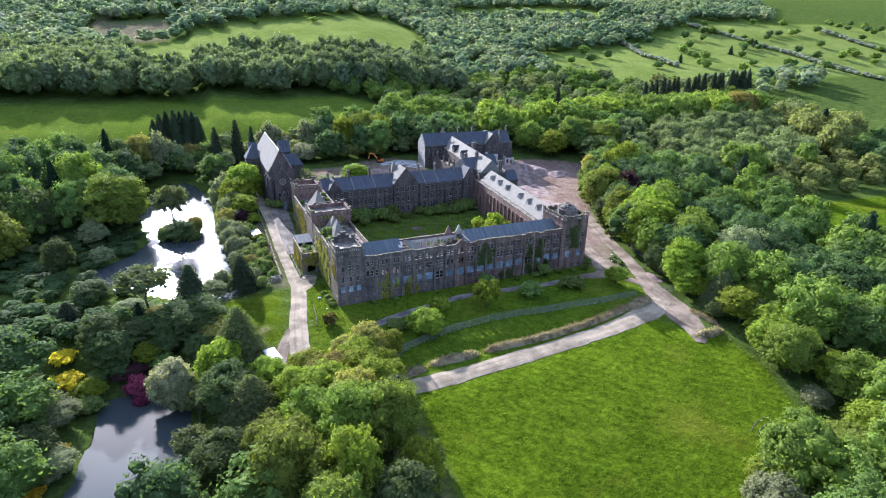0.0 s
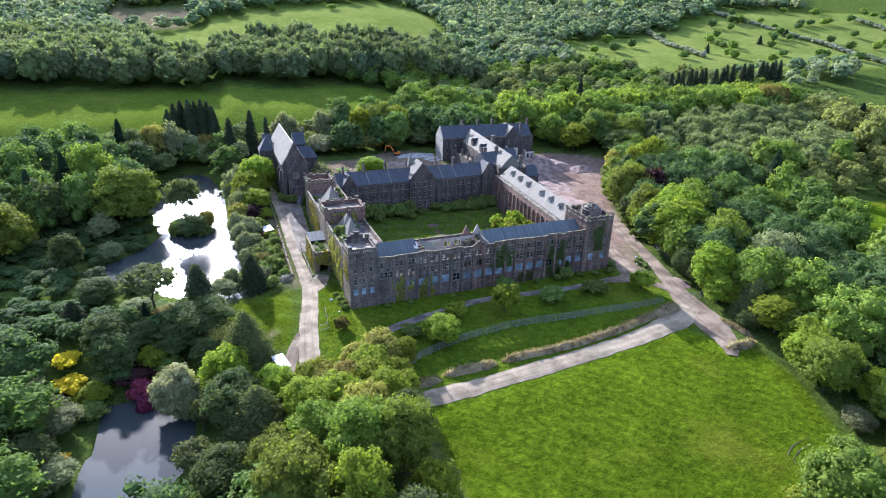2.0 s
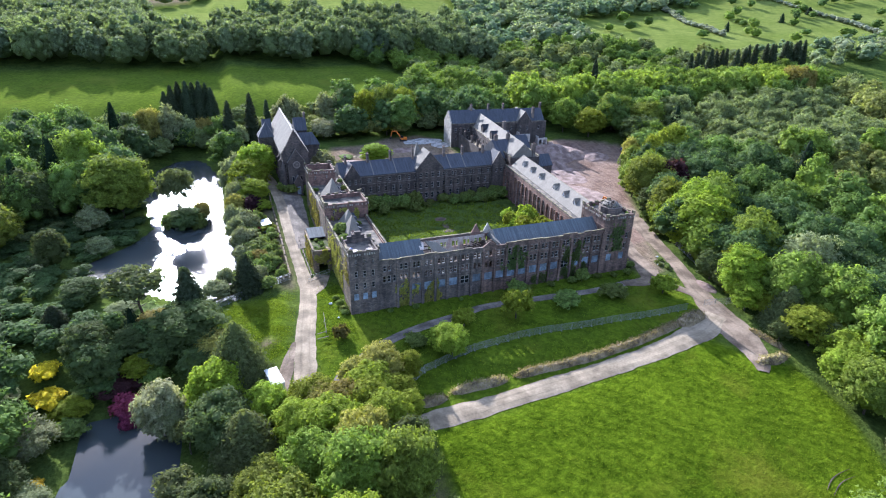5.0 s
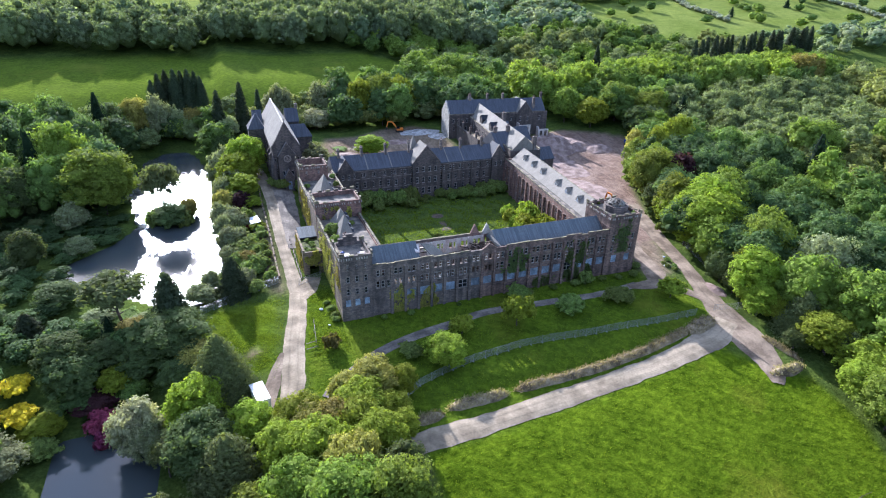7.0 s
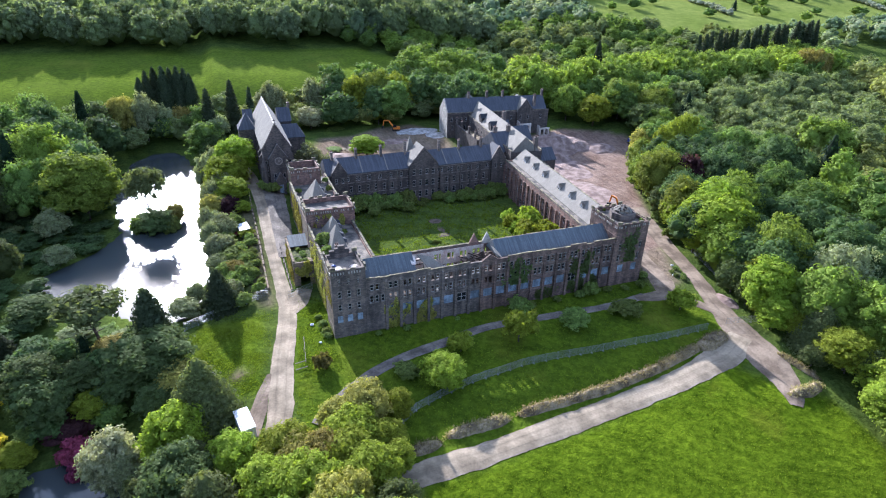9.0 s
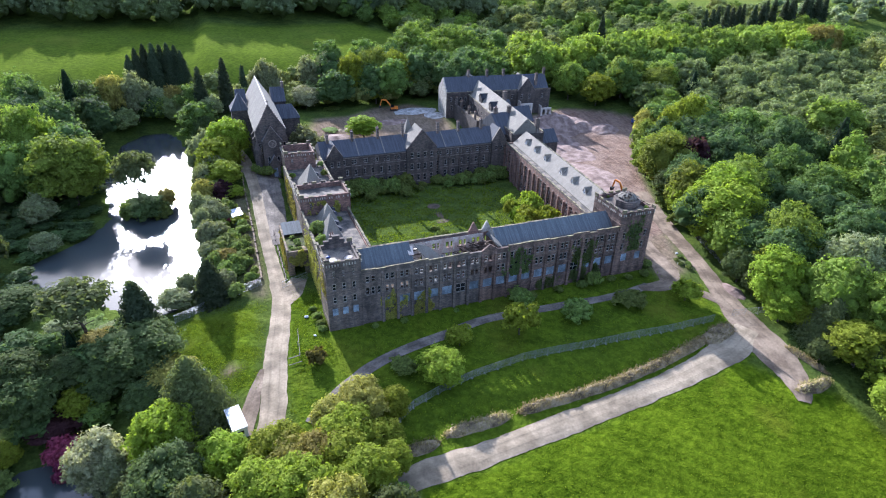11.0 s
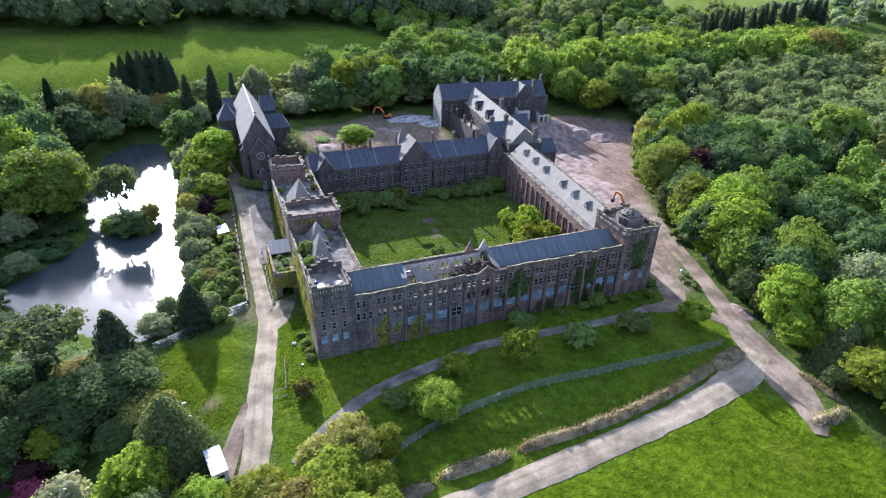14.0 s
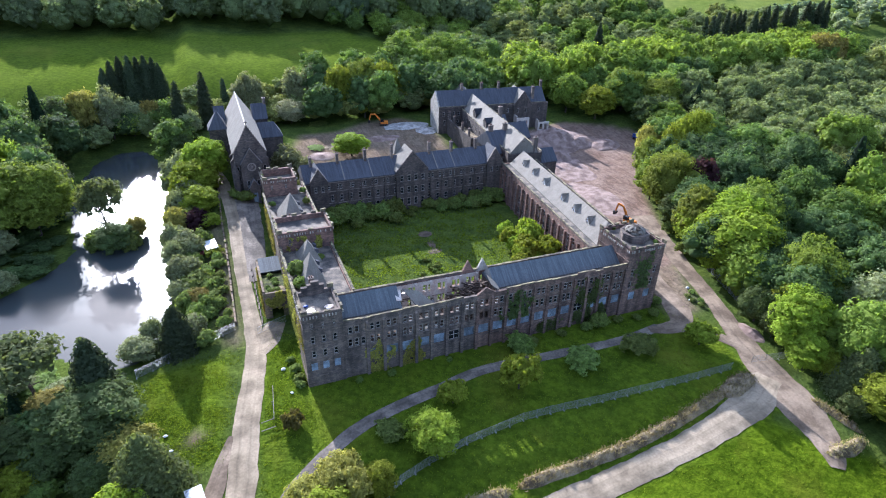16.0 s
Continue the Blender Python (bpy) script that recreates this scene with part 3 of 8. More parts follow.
# swathes left by mowing, and dry yellowish patches
swathe = gnode("ShaderNodeTexWave", Scale=0.16, Distortion=9.0, Detail=3.0)
swathe.inputs["Detail Scale"].default_value = 0.35
swathe.wave_type, swathe.bands_direction = "BANDS", "DIAGONAL"
gnt.links.new(ggeo.outputs["Position"], swathe.inputs["Vector"])
grass = gmix(1.0, grass, gramp(swathe.outputs["Fac"], 0.0, 0.5, (0.86, 0.89, 0.86), (1.03, 1.02, 1.03)), "MULTIPLY")
grass = gmix(gramp(gnoise(0.035, 5.0, 0.6), 0.56, 0.72, (0, 0, 0), (0.55, 0.55, 0.55)), grass, (0.165, 0.160, 0.018))
under = gmix(gramp(gnoise(0.18, 7.0, 0.65), 0.36, 0.62), (0.046, 0.072, 0.020), (0.086, 0.120, 0.026))
under = gmix(1.0, under, gramp(gnoise(1.1, 6.0, 0.7), 0.3, 0.7, (0.55, 0.55, 0.5), (1.35, 1.3, 1.2)), "MULTIPLY")
earth = gmix(gramp(gnoise(0.12, 7.0, 0.6), 0.38, 0.62), (0.185, 0.130, 0.102), (0.262, 0.194, 0.158))
earth = gmix(1.0, earth, gramp(gnoise(0.9, 6.0, 0.7), 0.3, 0.7, (0.7, 0.7, 0.7), (1.2, 1.18, 1.15)), "MULTIPLY")
rmap = gnode("ShaderNodeMapping", Scale=(0.5, 0.09, 0.3), Rotation=(0.0, 0.0, 0.9))
rwarp = gnode("ShaderNodeTexNoise", Scale=0.05, Detail=2.0)
gnt.links.new(ggeo.outputs["Position"], rwarp.inputs["Vector"])
rvec = gmix(0.06, ggeo.outputs["Position"], rwarp.outputs["Color"], "ADD")
gnt.links.new(rvec, rmap.inputs[0])
rno = gnode("ShaderNodeTexNoise", Scale=1.6, Detail=6.0, Distortion=1.5)
gnt.links.new(rmap.outputs[0], rno.inputs["Vector"])
earth = gmix(1.0, earth, gramp(rno.outputs["Fac"], 0.35, 0.68, (0.74, 0.74, 0.75), (1.18, 1.16, 1.14)), "MULTIPLY")
# far pasture: yellower and paler than the meadow, partly haze put into the colour
dry_grass = gmix(gramp(gnoise(0.02, 6.0), 0.35, 0.65), (0.128, 0.166, 0.034), (0.178, 0.212, 0.052))
dry_grass = gmix(1.0, dry_grass, gramp(gnoise(0.16, 7.0, 0.7), 0.3, 0.7, (0.78, 0.8, 0.8), (1.15, 1.12, 1.1)), "MULTIPLY")
land = gmix(gsep.outputs[0], grass, dry_grass)
land = gmix(gsep.outputs[1], land, under)
land = gmix(gsep.outputs[2], land, earth)
gnt.links.new(land, gb.inputs["Base Color"])
gbump = gnode("ShaderNodeBump", Strength=1.0, Distance=0.7)
gnt.links.new(gnoise(0.9, 8.0, 0.7), gbump.inputs["Height"])
gnt.links.new(gbump.outputs[0], gb.inputs["Normal"])
ground = new("ground", raw_mesh("ground", gv, gq, M["ground"], np.stack([pasture, rough, bare], -1), True))
tagged(ground, "rolling grassland with rough undergrowth and bare earth", "ground", kind="structure")

# water
M["water"] = bpy.data.materials.new("pond_water")
M["water"].use_nodes = True
wnt = M["water"].node_tree
wb = wnt.nodes["Principled BSDF"]
wb.inputs["Base Color"].default_value = (0.048, 0.056, 0.058, 1)
wb.inputs["IOR"].default_value = 1.45
wgeo = wnt.nodes.new("ShaderNodeNewGeometry")
wno = wnt.nodes.new("ShaderNodeTexNoise")
wno.inputs["Scale"].default_value, wno.inputs["Detail"].default_value = 1.4, 3
wbp = wnt.nodes.new("ShaderNodeBump")
wbp.inputs["Strength"].default_value, wbp.inputs["Distance"].default_value = 0.06, 0.1
wnt.links.new(wgeo.outputs["Position"], wno.inputs["Vector"])
wnt.links.new(wno.outputs["Fac"], wbp.inputs["Height"])
wnt.links.new(wbp.outputs[0], wb.inputs["Normal"])
# calm near the trees of the lower bank, ruffled by the wind on the open reach
wsep = wnt.nodes.new("ShaderNodeSeparateXYZ")
wnt.links.new(wgeo.outputs["Position"], wsep.inputs[0])
wgust = wnt.nodes.new("ShaderNodeTexNoise")
wgust.inputs["Scale"].default_value, wgust.inputs["Detail"].default_value = 0.07, 4
wnt.links.new(wgeo.outputs["Position"], wgust.inputs["Vector"])
wadd = wnt.nodes.new("ShaderNodeMath")
wadd.operation = "MULTIPLY_ADD"
wadd.inputs[1].default_value = 60.0
wnt.links.new(wgust.outputs["Fac"], wadd.inputs[0])
wnt.links.new(wsep.outputs[1], wadd.inputs[2])
wmap = wnt.nodes.new("ShaderNodeMapRange")
wmap.inputs["From Min"].default_value, wmap.inputs["From Max"].default_value = 62.0, 84.0
wmap.inputs["To Min"].default_value, wmap.inputs["To Max"].default_value = 0.08, 0.19
wnt.links.new(wadd.outputs[0], wmap.inputs["Value"])
wnt.links.new(wmap.outputs[0], wb.inputs["Roughness"])
for poly, level, text in ((POND_A, LEVEL_A, "still silvery pond among trees"), (POND_B, LEVEL_B, "smaller pond with dark tree reflections")):
    bm = bmesh.new()
    cx, cy = np.mean(poly, 0)
    bm.faces.new([bm.verts.new((cx + (x - cx) * 1.06, cy + (y - cy) * 1.06, level)) for x, y in poly])
    bmesh.ops.triangulate(bm, faces=bm.faces[:])
    tagged(part("water", bm, M["water"]), text, "pond", kind="structure")


def ribbon(name, pts, width, material, label, category, lift=0.05, step=0.9, kind="structure"):
    """A track that lies on the land along a line; width may change from point to point."""
    pts = [Vector((*p[:2], 0)) for p in pts]
    w = width if isinstance(width, (list, tuple)) else [width] * len(pts)
    line = []
    for i in range(len(pts) - 1):
        p0, p1, p2, p3 = pts[max(i - 1, 0)], pts[i], pts[i + 1], pts[min(i + 2, len(pts) - 1)]
        n = max(2, int((p2 - p1).length / step))
        for k in range(n):
            t = k / n
            q = 0.5 * ((2 * p1) + (p2 - p0) * t + (2 * p0 - 5 * p1 + 4 * p2 - p3) * t * t + (3 * p1 - p0 - 3 * p2 + p3) * t ** 3)
            line.append((q, w[i] + (w[i + 1] - w[i]) * t))
    line.append((pts[-1], w[-1]))
    bm = bmesh.new()
    uvl = bm.loops.layers.uv.new("along")
    prev = None
    run = 0.0
    for i, (q, wd) in enumerate(line):
        step_len = (q - line[i - 1][0]).length if i else 0.0
        run += step_len
        d = (line[min(i + 1, len(line) - 1)][0] - line[max(i - 1, 0)][0]).normalized()
        n = Vector((-d.y, d.x, 0))
        half = wd / 2 * (1 + 0.12 * noise.noise((q.x * 0.3, q.y * 0.3, 3)) + 0.06 * noise.noise((q.x * 1.1, q.y * 1.1, 3)))
        half2 = wd / 2 * (1 + 0.12 * noise.noise((q.x * 0.3, q.y * 0.3, 9)) + 0.06 * noise.noise((q.x * 1.1, q.y * 1.1, 9)))
        row = []
        for k in range(7):
            f = -half + (half + half2) * k / 6
            p = q + n * f
            crown = lift * (1 - (abs(k - 3) / 3) ** 4) + 0.06
            row.append(bm.verts.new((p.x, p.y, gz(p.x, p.y) + crown + 0.02)))
        if prev:
            for k in range(6):
                fc = bm.faces.new((prev[k], row[k], row[k + 1], prev[k + 1]))
                fc.smooth = True
                for lp, (a_, b_) in zip(fc.loops, ((k, 0), (k, 1), (k + 1, 1), (k + 1, 0))):
                    lp[uvl].uv = (a_ / 6 * wd, run - (1 - b_) * step_len)
        prev = row
    bmesh.ops.recalc_face_normals(bm, faces=bm.faces[:])
    return tagged(part(name, bm, material), label, category, kind=kind)


LEFT_ROAD = [(-21, -45), (-18, -32), (-15, -20), (-12.8, -6), (-11.2, 2), (-9, 14), (-8.6, 22), (-8.6, 36), (-8.7, 45), (-8.6, 60), (-8.3, 74), (-8.8, 90), (-10, 105), (-13, 122)]
LOW_ROAD = [(-4, -48), (4, -43), (20, -42), (37, -40.6), (59, -38.6), (76, -35.9), (86, -33), (94, -29.5)]
EAST_ROAD = [(87.4, -51.5), (90.5, -46.5), (93.5, -38), (95, -29), (98, -17.5), (101, -8.5), (105, 3), (108, 13), (113, 28), (118, 45)]
FRONT_PATH = [(-9, -25), (-5.5, -21.6), (4.9, -14.6), (14.7, -11.3), (25, -9.2), (36.3, -7.2), (55.5, -8.0), (70.4, -8.6), (82, -7.4)]
ribbon("road", LEFT_ROAD, [5, 5, 5, 4.8, 4.7, 4.4, 3.9, 3.6, 3.6, 3.8, 4, 4.2, 4.5, 4.5], M["track"], "pale stone-dust track beside the building", "track", 0.06)
ribbon("road", LOW_ROAD, [5, 5.5, 5.2, 5.2, 5.2, 6, 8, 7], M["track"], "pale stone-dust track along the meadow", "track", 0.16)
ribbon("road", EAST_ROAD, [2.5, 6, 10, 9, 5.5, 5, 4.6, 5, 6, 8], M["dirt"], "grey-brown dirt road along the woods", "track", 0.11)
ribbon("pavement", FRONT_PATH, [2, 2.6, 2.8, 2.8, 2.8, 2.6, 2.4, 2.4, 2.6], M["path"], "narrow worn tarmac path in front of the building", "path", 0.07)
ribbon("road", [(-6, 44), (-5, 60), (-4.5, 80), (-4, 92)], [5, 7.5, 8.5, 8], M["path"], "tarmac apron between track and building", "pavement", 0.04)
ribbon("road", [(-9.5, 14), (-6.5, 18), (-4.5, 22), (-3, 25)], [4, 5.5, 5, 4], M["track"], "dusty forecourt at the gate", "pavement", 0.05)
ribbon("road", [(79, -7.6), (87.5, -8.5), (91.5, -3), (93.5, 4), (95.5, 12), (100, 24), (104, 34)], [2.4, 5, 6.5, 5.5, 5.5, 7, 10], M["dirt"], "dusty track round the corner tower", "track", 0.09)
ribbon("road", [(89.5, -9), (93, -14), (96.5, -20)], [4, 3.2, 3], M["dirt"], "short dirt link between the tracks", "track", 0.13)
ribbon("road", [(-15.6, -8), (-17.4, -13), (-19, -18), (-21, -24)], [1.0, 2.4, 3.4, 3.0], M["dirt"], "bare trodden strip between track and cabin", "path", 0.02)


# ---- the building ----
def wall(bm, a, b, z0, z1, th, openings=()):
    """A wall from a to b (outside on its right), with openings (u0, z0, u1, z1) cut through it."""
    a, b = Vector((*a, 0)), Vector((*b, 0))
    u = (b - a).normalized()
    n = Vector((-u.y, u.x, 0))
    length = (b - a).length
    us = sorted({0, length, *[v for o in openings for v in (o[0], o[2])]})
    zs = sorted({z0, z1, *[v for o in openings for v in (o[1], o[3])]})
    solid = [[not any(o[0] - 1e-4 < (p + q) / 2 < o[2] + 1e-4 and o[1] - 1e-4 < (r + s) / 2 < o[3] + 1e-4 for o in openings) for r, s in zip(zs, zs[1:])] for p, q in zip(us, us[1:])]

    def P(uu, z, d):
        p = a + u * uu + n * d
        return (p.x, p.y, z)
    nu, nz = len(us) - 1, len(zs) - 1
    for i in range(nu):
        for j in range(nz):
            if not solid[i][j]:
                continue
            p, q, r, s = us[i], us[i + 1], zs[j], zs[j + 1]
            quad(bm, P(p, r, 0), P(q, r, 0), P(q, s, 0), P(p, s, 0))
            quad(bm, P(q, r, th), P(p, r, th), P(p, s, th), P(q, s, th))
            if i == 0 or not solid[i - 1][j]:
                quad(bm, P(p, r, th), P(p, r, 0), P(p, s, 0), P(p, s, th))
            if i == nu - 1 or not solid[i + 1][j]:
                quad(bm, P(q, r, 0), P(q, r, th), P(q, s, th), P(q, s, 0))
            if j == 0 or not solid[i][j - 1]:
                quad(bm, P(p, r, th), P(q, r, th), P(q, r, 0), P(p, r, 0))
            if j == nz - 1 or not solid[i][j + 1]:
                quad(bm, P(p, s, 0), P(q, s, 0), P(q, s, th), P(p, s, th))


SHARED = {}


def shared(key, build, material):
    if key not in SHARED:
        bm = bmesh.new()
        build(bm)
        me = bpy.data.meshes.new(key)
        bm.to_mesh(me)
        bm.free()
        me.materials.append(material)
        SHARED[key] = me
    return SHARED[key]


def piece(name, mesh, parent, m, label=""):
    ob = new(name, mesh)
    ob.parent = parent
    ob.matrix_basis = m
    return tagged(ob, label)


def window_mesh(w, h):
    def build(bm):
        if w > 1.3:
            ops = [(a_, b_, a_ + w / 2 - 0.15, b_ + h / 2 - 0.15) for a_ in (0.09, w / 2 + 0.06) for b_ in (0.1, h / 2 + 0.05)]
        else:
            ops = [(0.09, 0.1, w - 0.09, h / 2 - 0.05), (0.09, h / 2 + 0.05, w - 0.09, h - 0.1)]
        wall(bm, (-w / 2, 0.16), (w / 2, 0.16), 0, h, 0.1, ops)
        bmesh.ops.remove_doubles(bm, verts=bm.verts[:], dist=0.0005)
    return shared(f"sash_{w:.2f}_{h:.2f}", build, M["frame"])


def add_window(parent, a, u, pos, z, w, h, style):
    """Fills an opening that starts at pos along the wall."""
    ang = math.atan2(u.y, u.x)
    m = Matrix.Translation((a.x + u.x * (pos + w / 2), a.y + u.y * (pos + w / 2), z)) @ Matrix.Rotation(ang, 4, "Z")
    if style == "open":
        return
    if style == "board":
        def build(bm):
            n = 3
            for k in range(n):
                box(bm, -w / 2 + w * k / n + 0.02, 0.12, 0.02, -w / 2 + w * (k + 1) / n - 0.02, 0.2, h - 0.02)
            box(bm, -w / 2, 0.205, 0, w / 2, 0.26, h)
        piece("window_board", shared(f"board_{w:.2f}_{h:.2f}", build, M["board"]), parent, m, "faded blue-grey boarding over a window")
        return
    win = piece("window", window_mesh(w, h), parent, m, "pale sash window frame")
    if style == "glass":
        piece("pane", shared(f"pane_{w:.2f}_{h:.2f}", lambda bm: box(bm, -w / 2 + 0.08, 0.20, 0.08, w / 2 - 0.08, 0.215, h - 0.08), M["glass"]), win, Matrix(), "dark broken window glass")

    piece("sill", shared(f"sill_{w:.2f}", lambda bm: box(bm, -w / 2 - 0.12, -0.08, -0.16, w / 2 + 0.12, 0.1, -0.003), M["trim"]), win, Matrix(), "pale stone sill")
    piece("lintel", shared(f"lintel_{w:.2f}_{h:.2f}", lambda bm: box(bm, -w / 2 - 0.1, -0.035, h + 0.003, w / 2 + 0.1, 0.08, h + 0.24), M["trim"]), win, Matrix(), "pale stone lintel")


def windowed_wall(parent, a, b, z0, z1, th, rows, material, name="wall", label=""):
    """rows: (sill height, width, height, positions, style)."""
    bm = bmesh.new()
    ops = [(p, z, p + w, z + h) for z, w, h, ps, st in rows for p in ps]
    wall(bm, a, b, z0, z1, th, ops)
    ob = part(name, bm, material, parent, label)
    A = Vector((*a, 0))
    u = (Vector((*b, 0)) - A).normalized()
    for z, w, h, ps, st in rows:
        for p in ps:
            style = rnd.choice(st) if isinstance(st, (tuple, list)) else st
            add_window(parent, A, u, p, z, w, h, style)
    return ob


def roof_prism(bm, x0, x1, y0, y1, ze, zr, yr=None, hip0=0.0, hip1=0.0, th=0.22, over=0.25):
    """A roof with its ridge along x; hips draw the ridge's ends in."""
    yr = (y0 + y1) / 2 if yr is None else yr
    top = [(x0 - over, y0 - over, ze), (x1 + over, y0 - over, ze), (x1 + over, y1 + over, ze), (x0 - over, y1 + over, ze), (x0 + hip0 - (0 if hip0 else over), yr, zr), (x1 - hip1 + (0 if hip1 else over), yr, zr)]
    hi = [bm.verts.new((x, y, z + th)) for x, y, z in top]
    lo = [bm.verts.new(p) for p in top]
    for f in ((0, 1, 5, 4), (2, 3, 4, 5), (1, 2, 5), (3, 0, 4)):
        bm.faces.new([hi[i] for i in f])
    bm.faces.new([lo[i] for i in (3, 2, 1, 0)])
    for i, j in ((0, 1), (1, 2), (2, 3), (3, 0)):
        bm.faces.new((lo[i], lo[j], hi[j], hi[i]))


def chimney(parent, x, y, z0, z1, w=1.0, d=0.8, pots=2):
    bm = bmesh.new()
    box(bm, x - w / 2, y - d / 2, z0, x + w / 2, y + d / 2, z1)
    box(bm, x - w / 2 - 0.12, y - d / 2 - 0.12, z1, x + w / 2 + 0.12, y + d / 2 + 0.12, z1 + 0.22)
    ch = part("chimney", bm, M["stone"], parent, "tall sooty stone chimney stack")
    for k in range(pots):
        bm = bmesh.new()
        r = bmesh.ops.create_cone(bm, cap_ends=True, segments=10, radius1=0.17, radius2=0.13, depth=0.6)
        bmesh.ops.translate(bm, verts=r["verts"], vec=(x + (k - (pots - 1) / 2) * 0.45, y, z1 + 0.5))
        part("chimney_pot", bm, M["stone_red"], ch)


def parapet(parent, pts, z0, z1, th=0.45, closed=False, material=None, cope=True):
    """A low wall along a line of points with a coping on it."""
    seq = list(zip(pts, pts[1:] + pts[:1])) if closed else list(zip(pts, pts[1:]))
    for a, b in seq:
        bm = bmesh.new()
        wall(bm, a, b, z0, z1, th)
        part("parapet", bm, material or M["stone"], parent)
        if cope:
            A, B = Vector((*a, 0)), Vector((*b, 0))
            u = (B - A).normalized()
            n = Vector((-u.y, u.x, 0))
            count = max(1, int((B - A).length / 1.6))
            size = (B - A).length / count

            def stone(bm):
                v = box(bm, 0.01, -0.05, 0.003, 0.99, th + 0.05, 0.09)
                v[5].co.z += 0.04
            for k in range(count):
                p = A + u * size * k
                piece("coping_stone", shared(f"coping_{th:.2f}", stone, M["coping"]), parent, Matrix.Translation((p.x, p.y, z1)) @ Matrix.Rotation(math.atan2(u.y, u.x), 4, "Z") @ Matrix.Diagonal((size, 1, rnd.uniform(0.6, 2.0), 1)), "lichen-covered coping stone")


def battlement(parent, x0, y0, x1, y1, z, cren=0.42, mw=1.25, gap=1.0, th=0.36, material=None, broken=0.18):
    """Low worn merlons round the top of a tower, some fallen, on small pale corbels."""
    corners = [(x0, y0), (x1, y0), (x1, y1), (x0, y1)]
    for a, b in zip(corners, corners[1:] + corners[:1]):
        A, B = Vector((*a, 0)), Vector((*b, 0))
        u = (B - A).normalized()
        length = (B - A).length
        n = max(2, round((length - mw) / (mw + gap)))
        pitch = (length - mw) / n
        for k in range(n):
            if rnd.random() < broken and k:
                continue
            hgt = cren * rnd.choice((1.0, 1.15, 0.8, 0.55))
            if k == 0:
                hgt = cren * 1.9
            key = f"merlon_{hgt:.2f}_{mw:.2f}"

            def build(bm):
                v = box(bm, 0, 0, 0, mw, th, hgt)
                v[5].co.z -= 0.08
                v[7].co.z -= 0.08
                w = box(bm, -0.05, -0.05, hgt + 0.002, mw + 0.05, th + 0.05, hgt + 0.09)
                w[5].co.z -= 0.07
                w[7].co.z -= 0.07
            piece("merlon", shared(key, build, M["coping"]), parent, Matrix.Translation((A.x + u.x * pitch * k, A.y + u.y * pitch * k, z)) @ Matrix.Rotation(math.atan2(u.y, u.x), 4, "Z"))
        m = int(length / 0.62)
        for k in range(m):
            if k % 6 == 5 or rnd.random() < 0.12:
                continue
            p = A + u * (k * 0.62 + 0.3)
            piece("corbel", shared("corbel", lambda bm: box(bm, 0, -0.2, 0, 0.26, -0.003, 0.5), M["pale"]), parent, Matrix.Translation((p.x, p.y, z - 0.95)) @ Matrix.Rotation(math.atan2(u.y, u.x), 4, "Z"))


def tower(label, x0, y0, x1, y1, z0, ztop, rows_front=(), rows_left=(), rows_right=(), roof_z=None, material=None):
    t = thing("battlemented_tower", label, "tower", Matrix.Translation((0, 0, 0)), "towers of the quadrangle")
    material = material or M["stone"]
    zp = ztop - 0.3
    windowed_wall(t, (x0, y0), (x1, y0), z0, zp, 0.6, rows_front, material)
    windowed_wall(t, (x0, y1 - 0.602), (x0, y0 + 0.602), z0, zp, 0.6, rows_left, M["stone_moss"] if x0 < 5 else material)
    windowed_wall(t, (x1, y0 + 0.602), (x1, y1 - 0.602), z0, zp, 0.6, rows_right, material)
    windowed_wall(t, (x1, y1), (x0, y1), z0, zp, 0.6, (), material)
    bm = bmesh.new()
    zr = roof_z or ztop - 1.25
    box(bm, x0 + 0.6, y0 + 0.6, zr - 0.3, x1 - 0.6, y1 - 0.6, zr)
    part("flat_roof", bm, M["flat_roof"], t, "littered flat asphalt roof")
    for za in (z0 + 4.2, zp - 3.4):
        bm = bmesh.new()
        for a, b in (((x0 - 0.1, y0 - 0.1), (x1 + 0.1, y0 - 0.003)), ((x0 - 0.1, y0), (x0 - 0.003, y1))):
            box(bm, a[0], a[1], za, b[0], b[1], za + 0.25)
        part("string_course", bm, material, t)
    battlement(t, x0 - 0.12, y0 - 0.12, x1 + 0.12, y1 + 0.12, zp + 0.004)
    return t


def even(n, lo, hi, w):
    """n openings of width w spread from lo to hi."""
    step = (hi - lo) / n
    return [lo + step * (k + 0.5) - w / 2 for k in range(n)]


def pairs(n, lo, hi, w, gap):
    step = (hi - lo) / n
    return [lo + step * (k + 0.5) + s for k in range(n) for s in (-gap / 2 - w, gap / 2)]


# front range
FX0, FX1, FY0, FY1, FH = 7.8, 75.8, 0.3, 11.1, 14.0
front = thing("stone_range", "three-storey sooty sandstone range, part of its roof fallen in", "building")
BAY0, BAYS, PITCH = 12.6, 18, 3.5
up, lowr, big = [], [], []
for k in range(BAYS):
    c = BAY0 - FX0 + PITCH * (k + 0.5)
    up += [c - 1.05, c + 0.2]
    lowr += [c - 1.05, c + 0.2]
    big.append(c - 1.25)
up = [1.0, 2.3] + up
lowr = [0.9, 2.2, 3.6] + lowr
ruin = lambda p: 19.2 < p + FX0 < 42
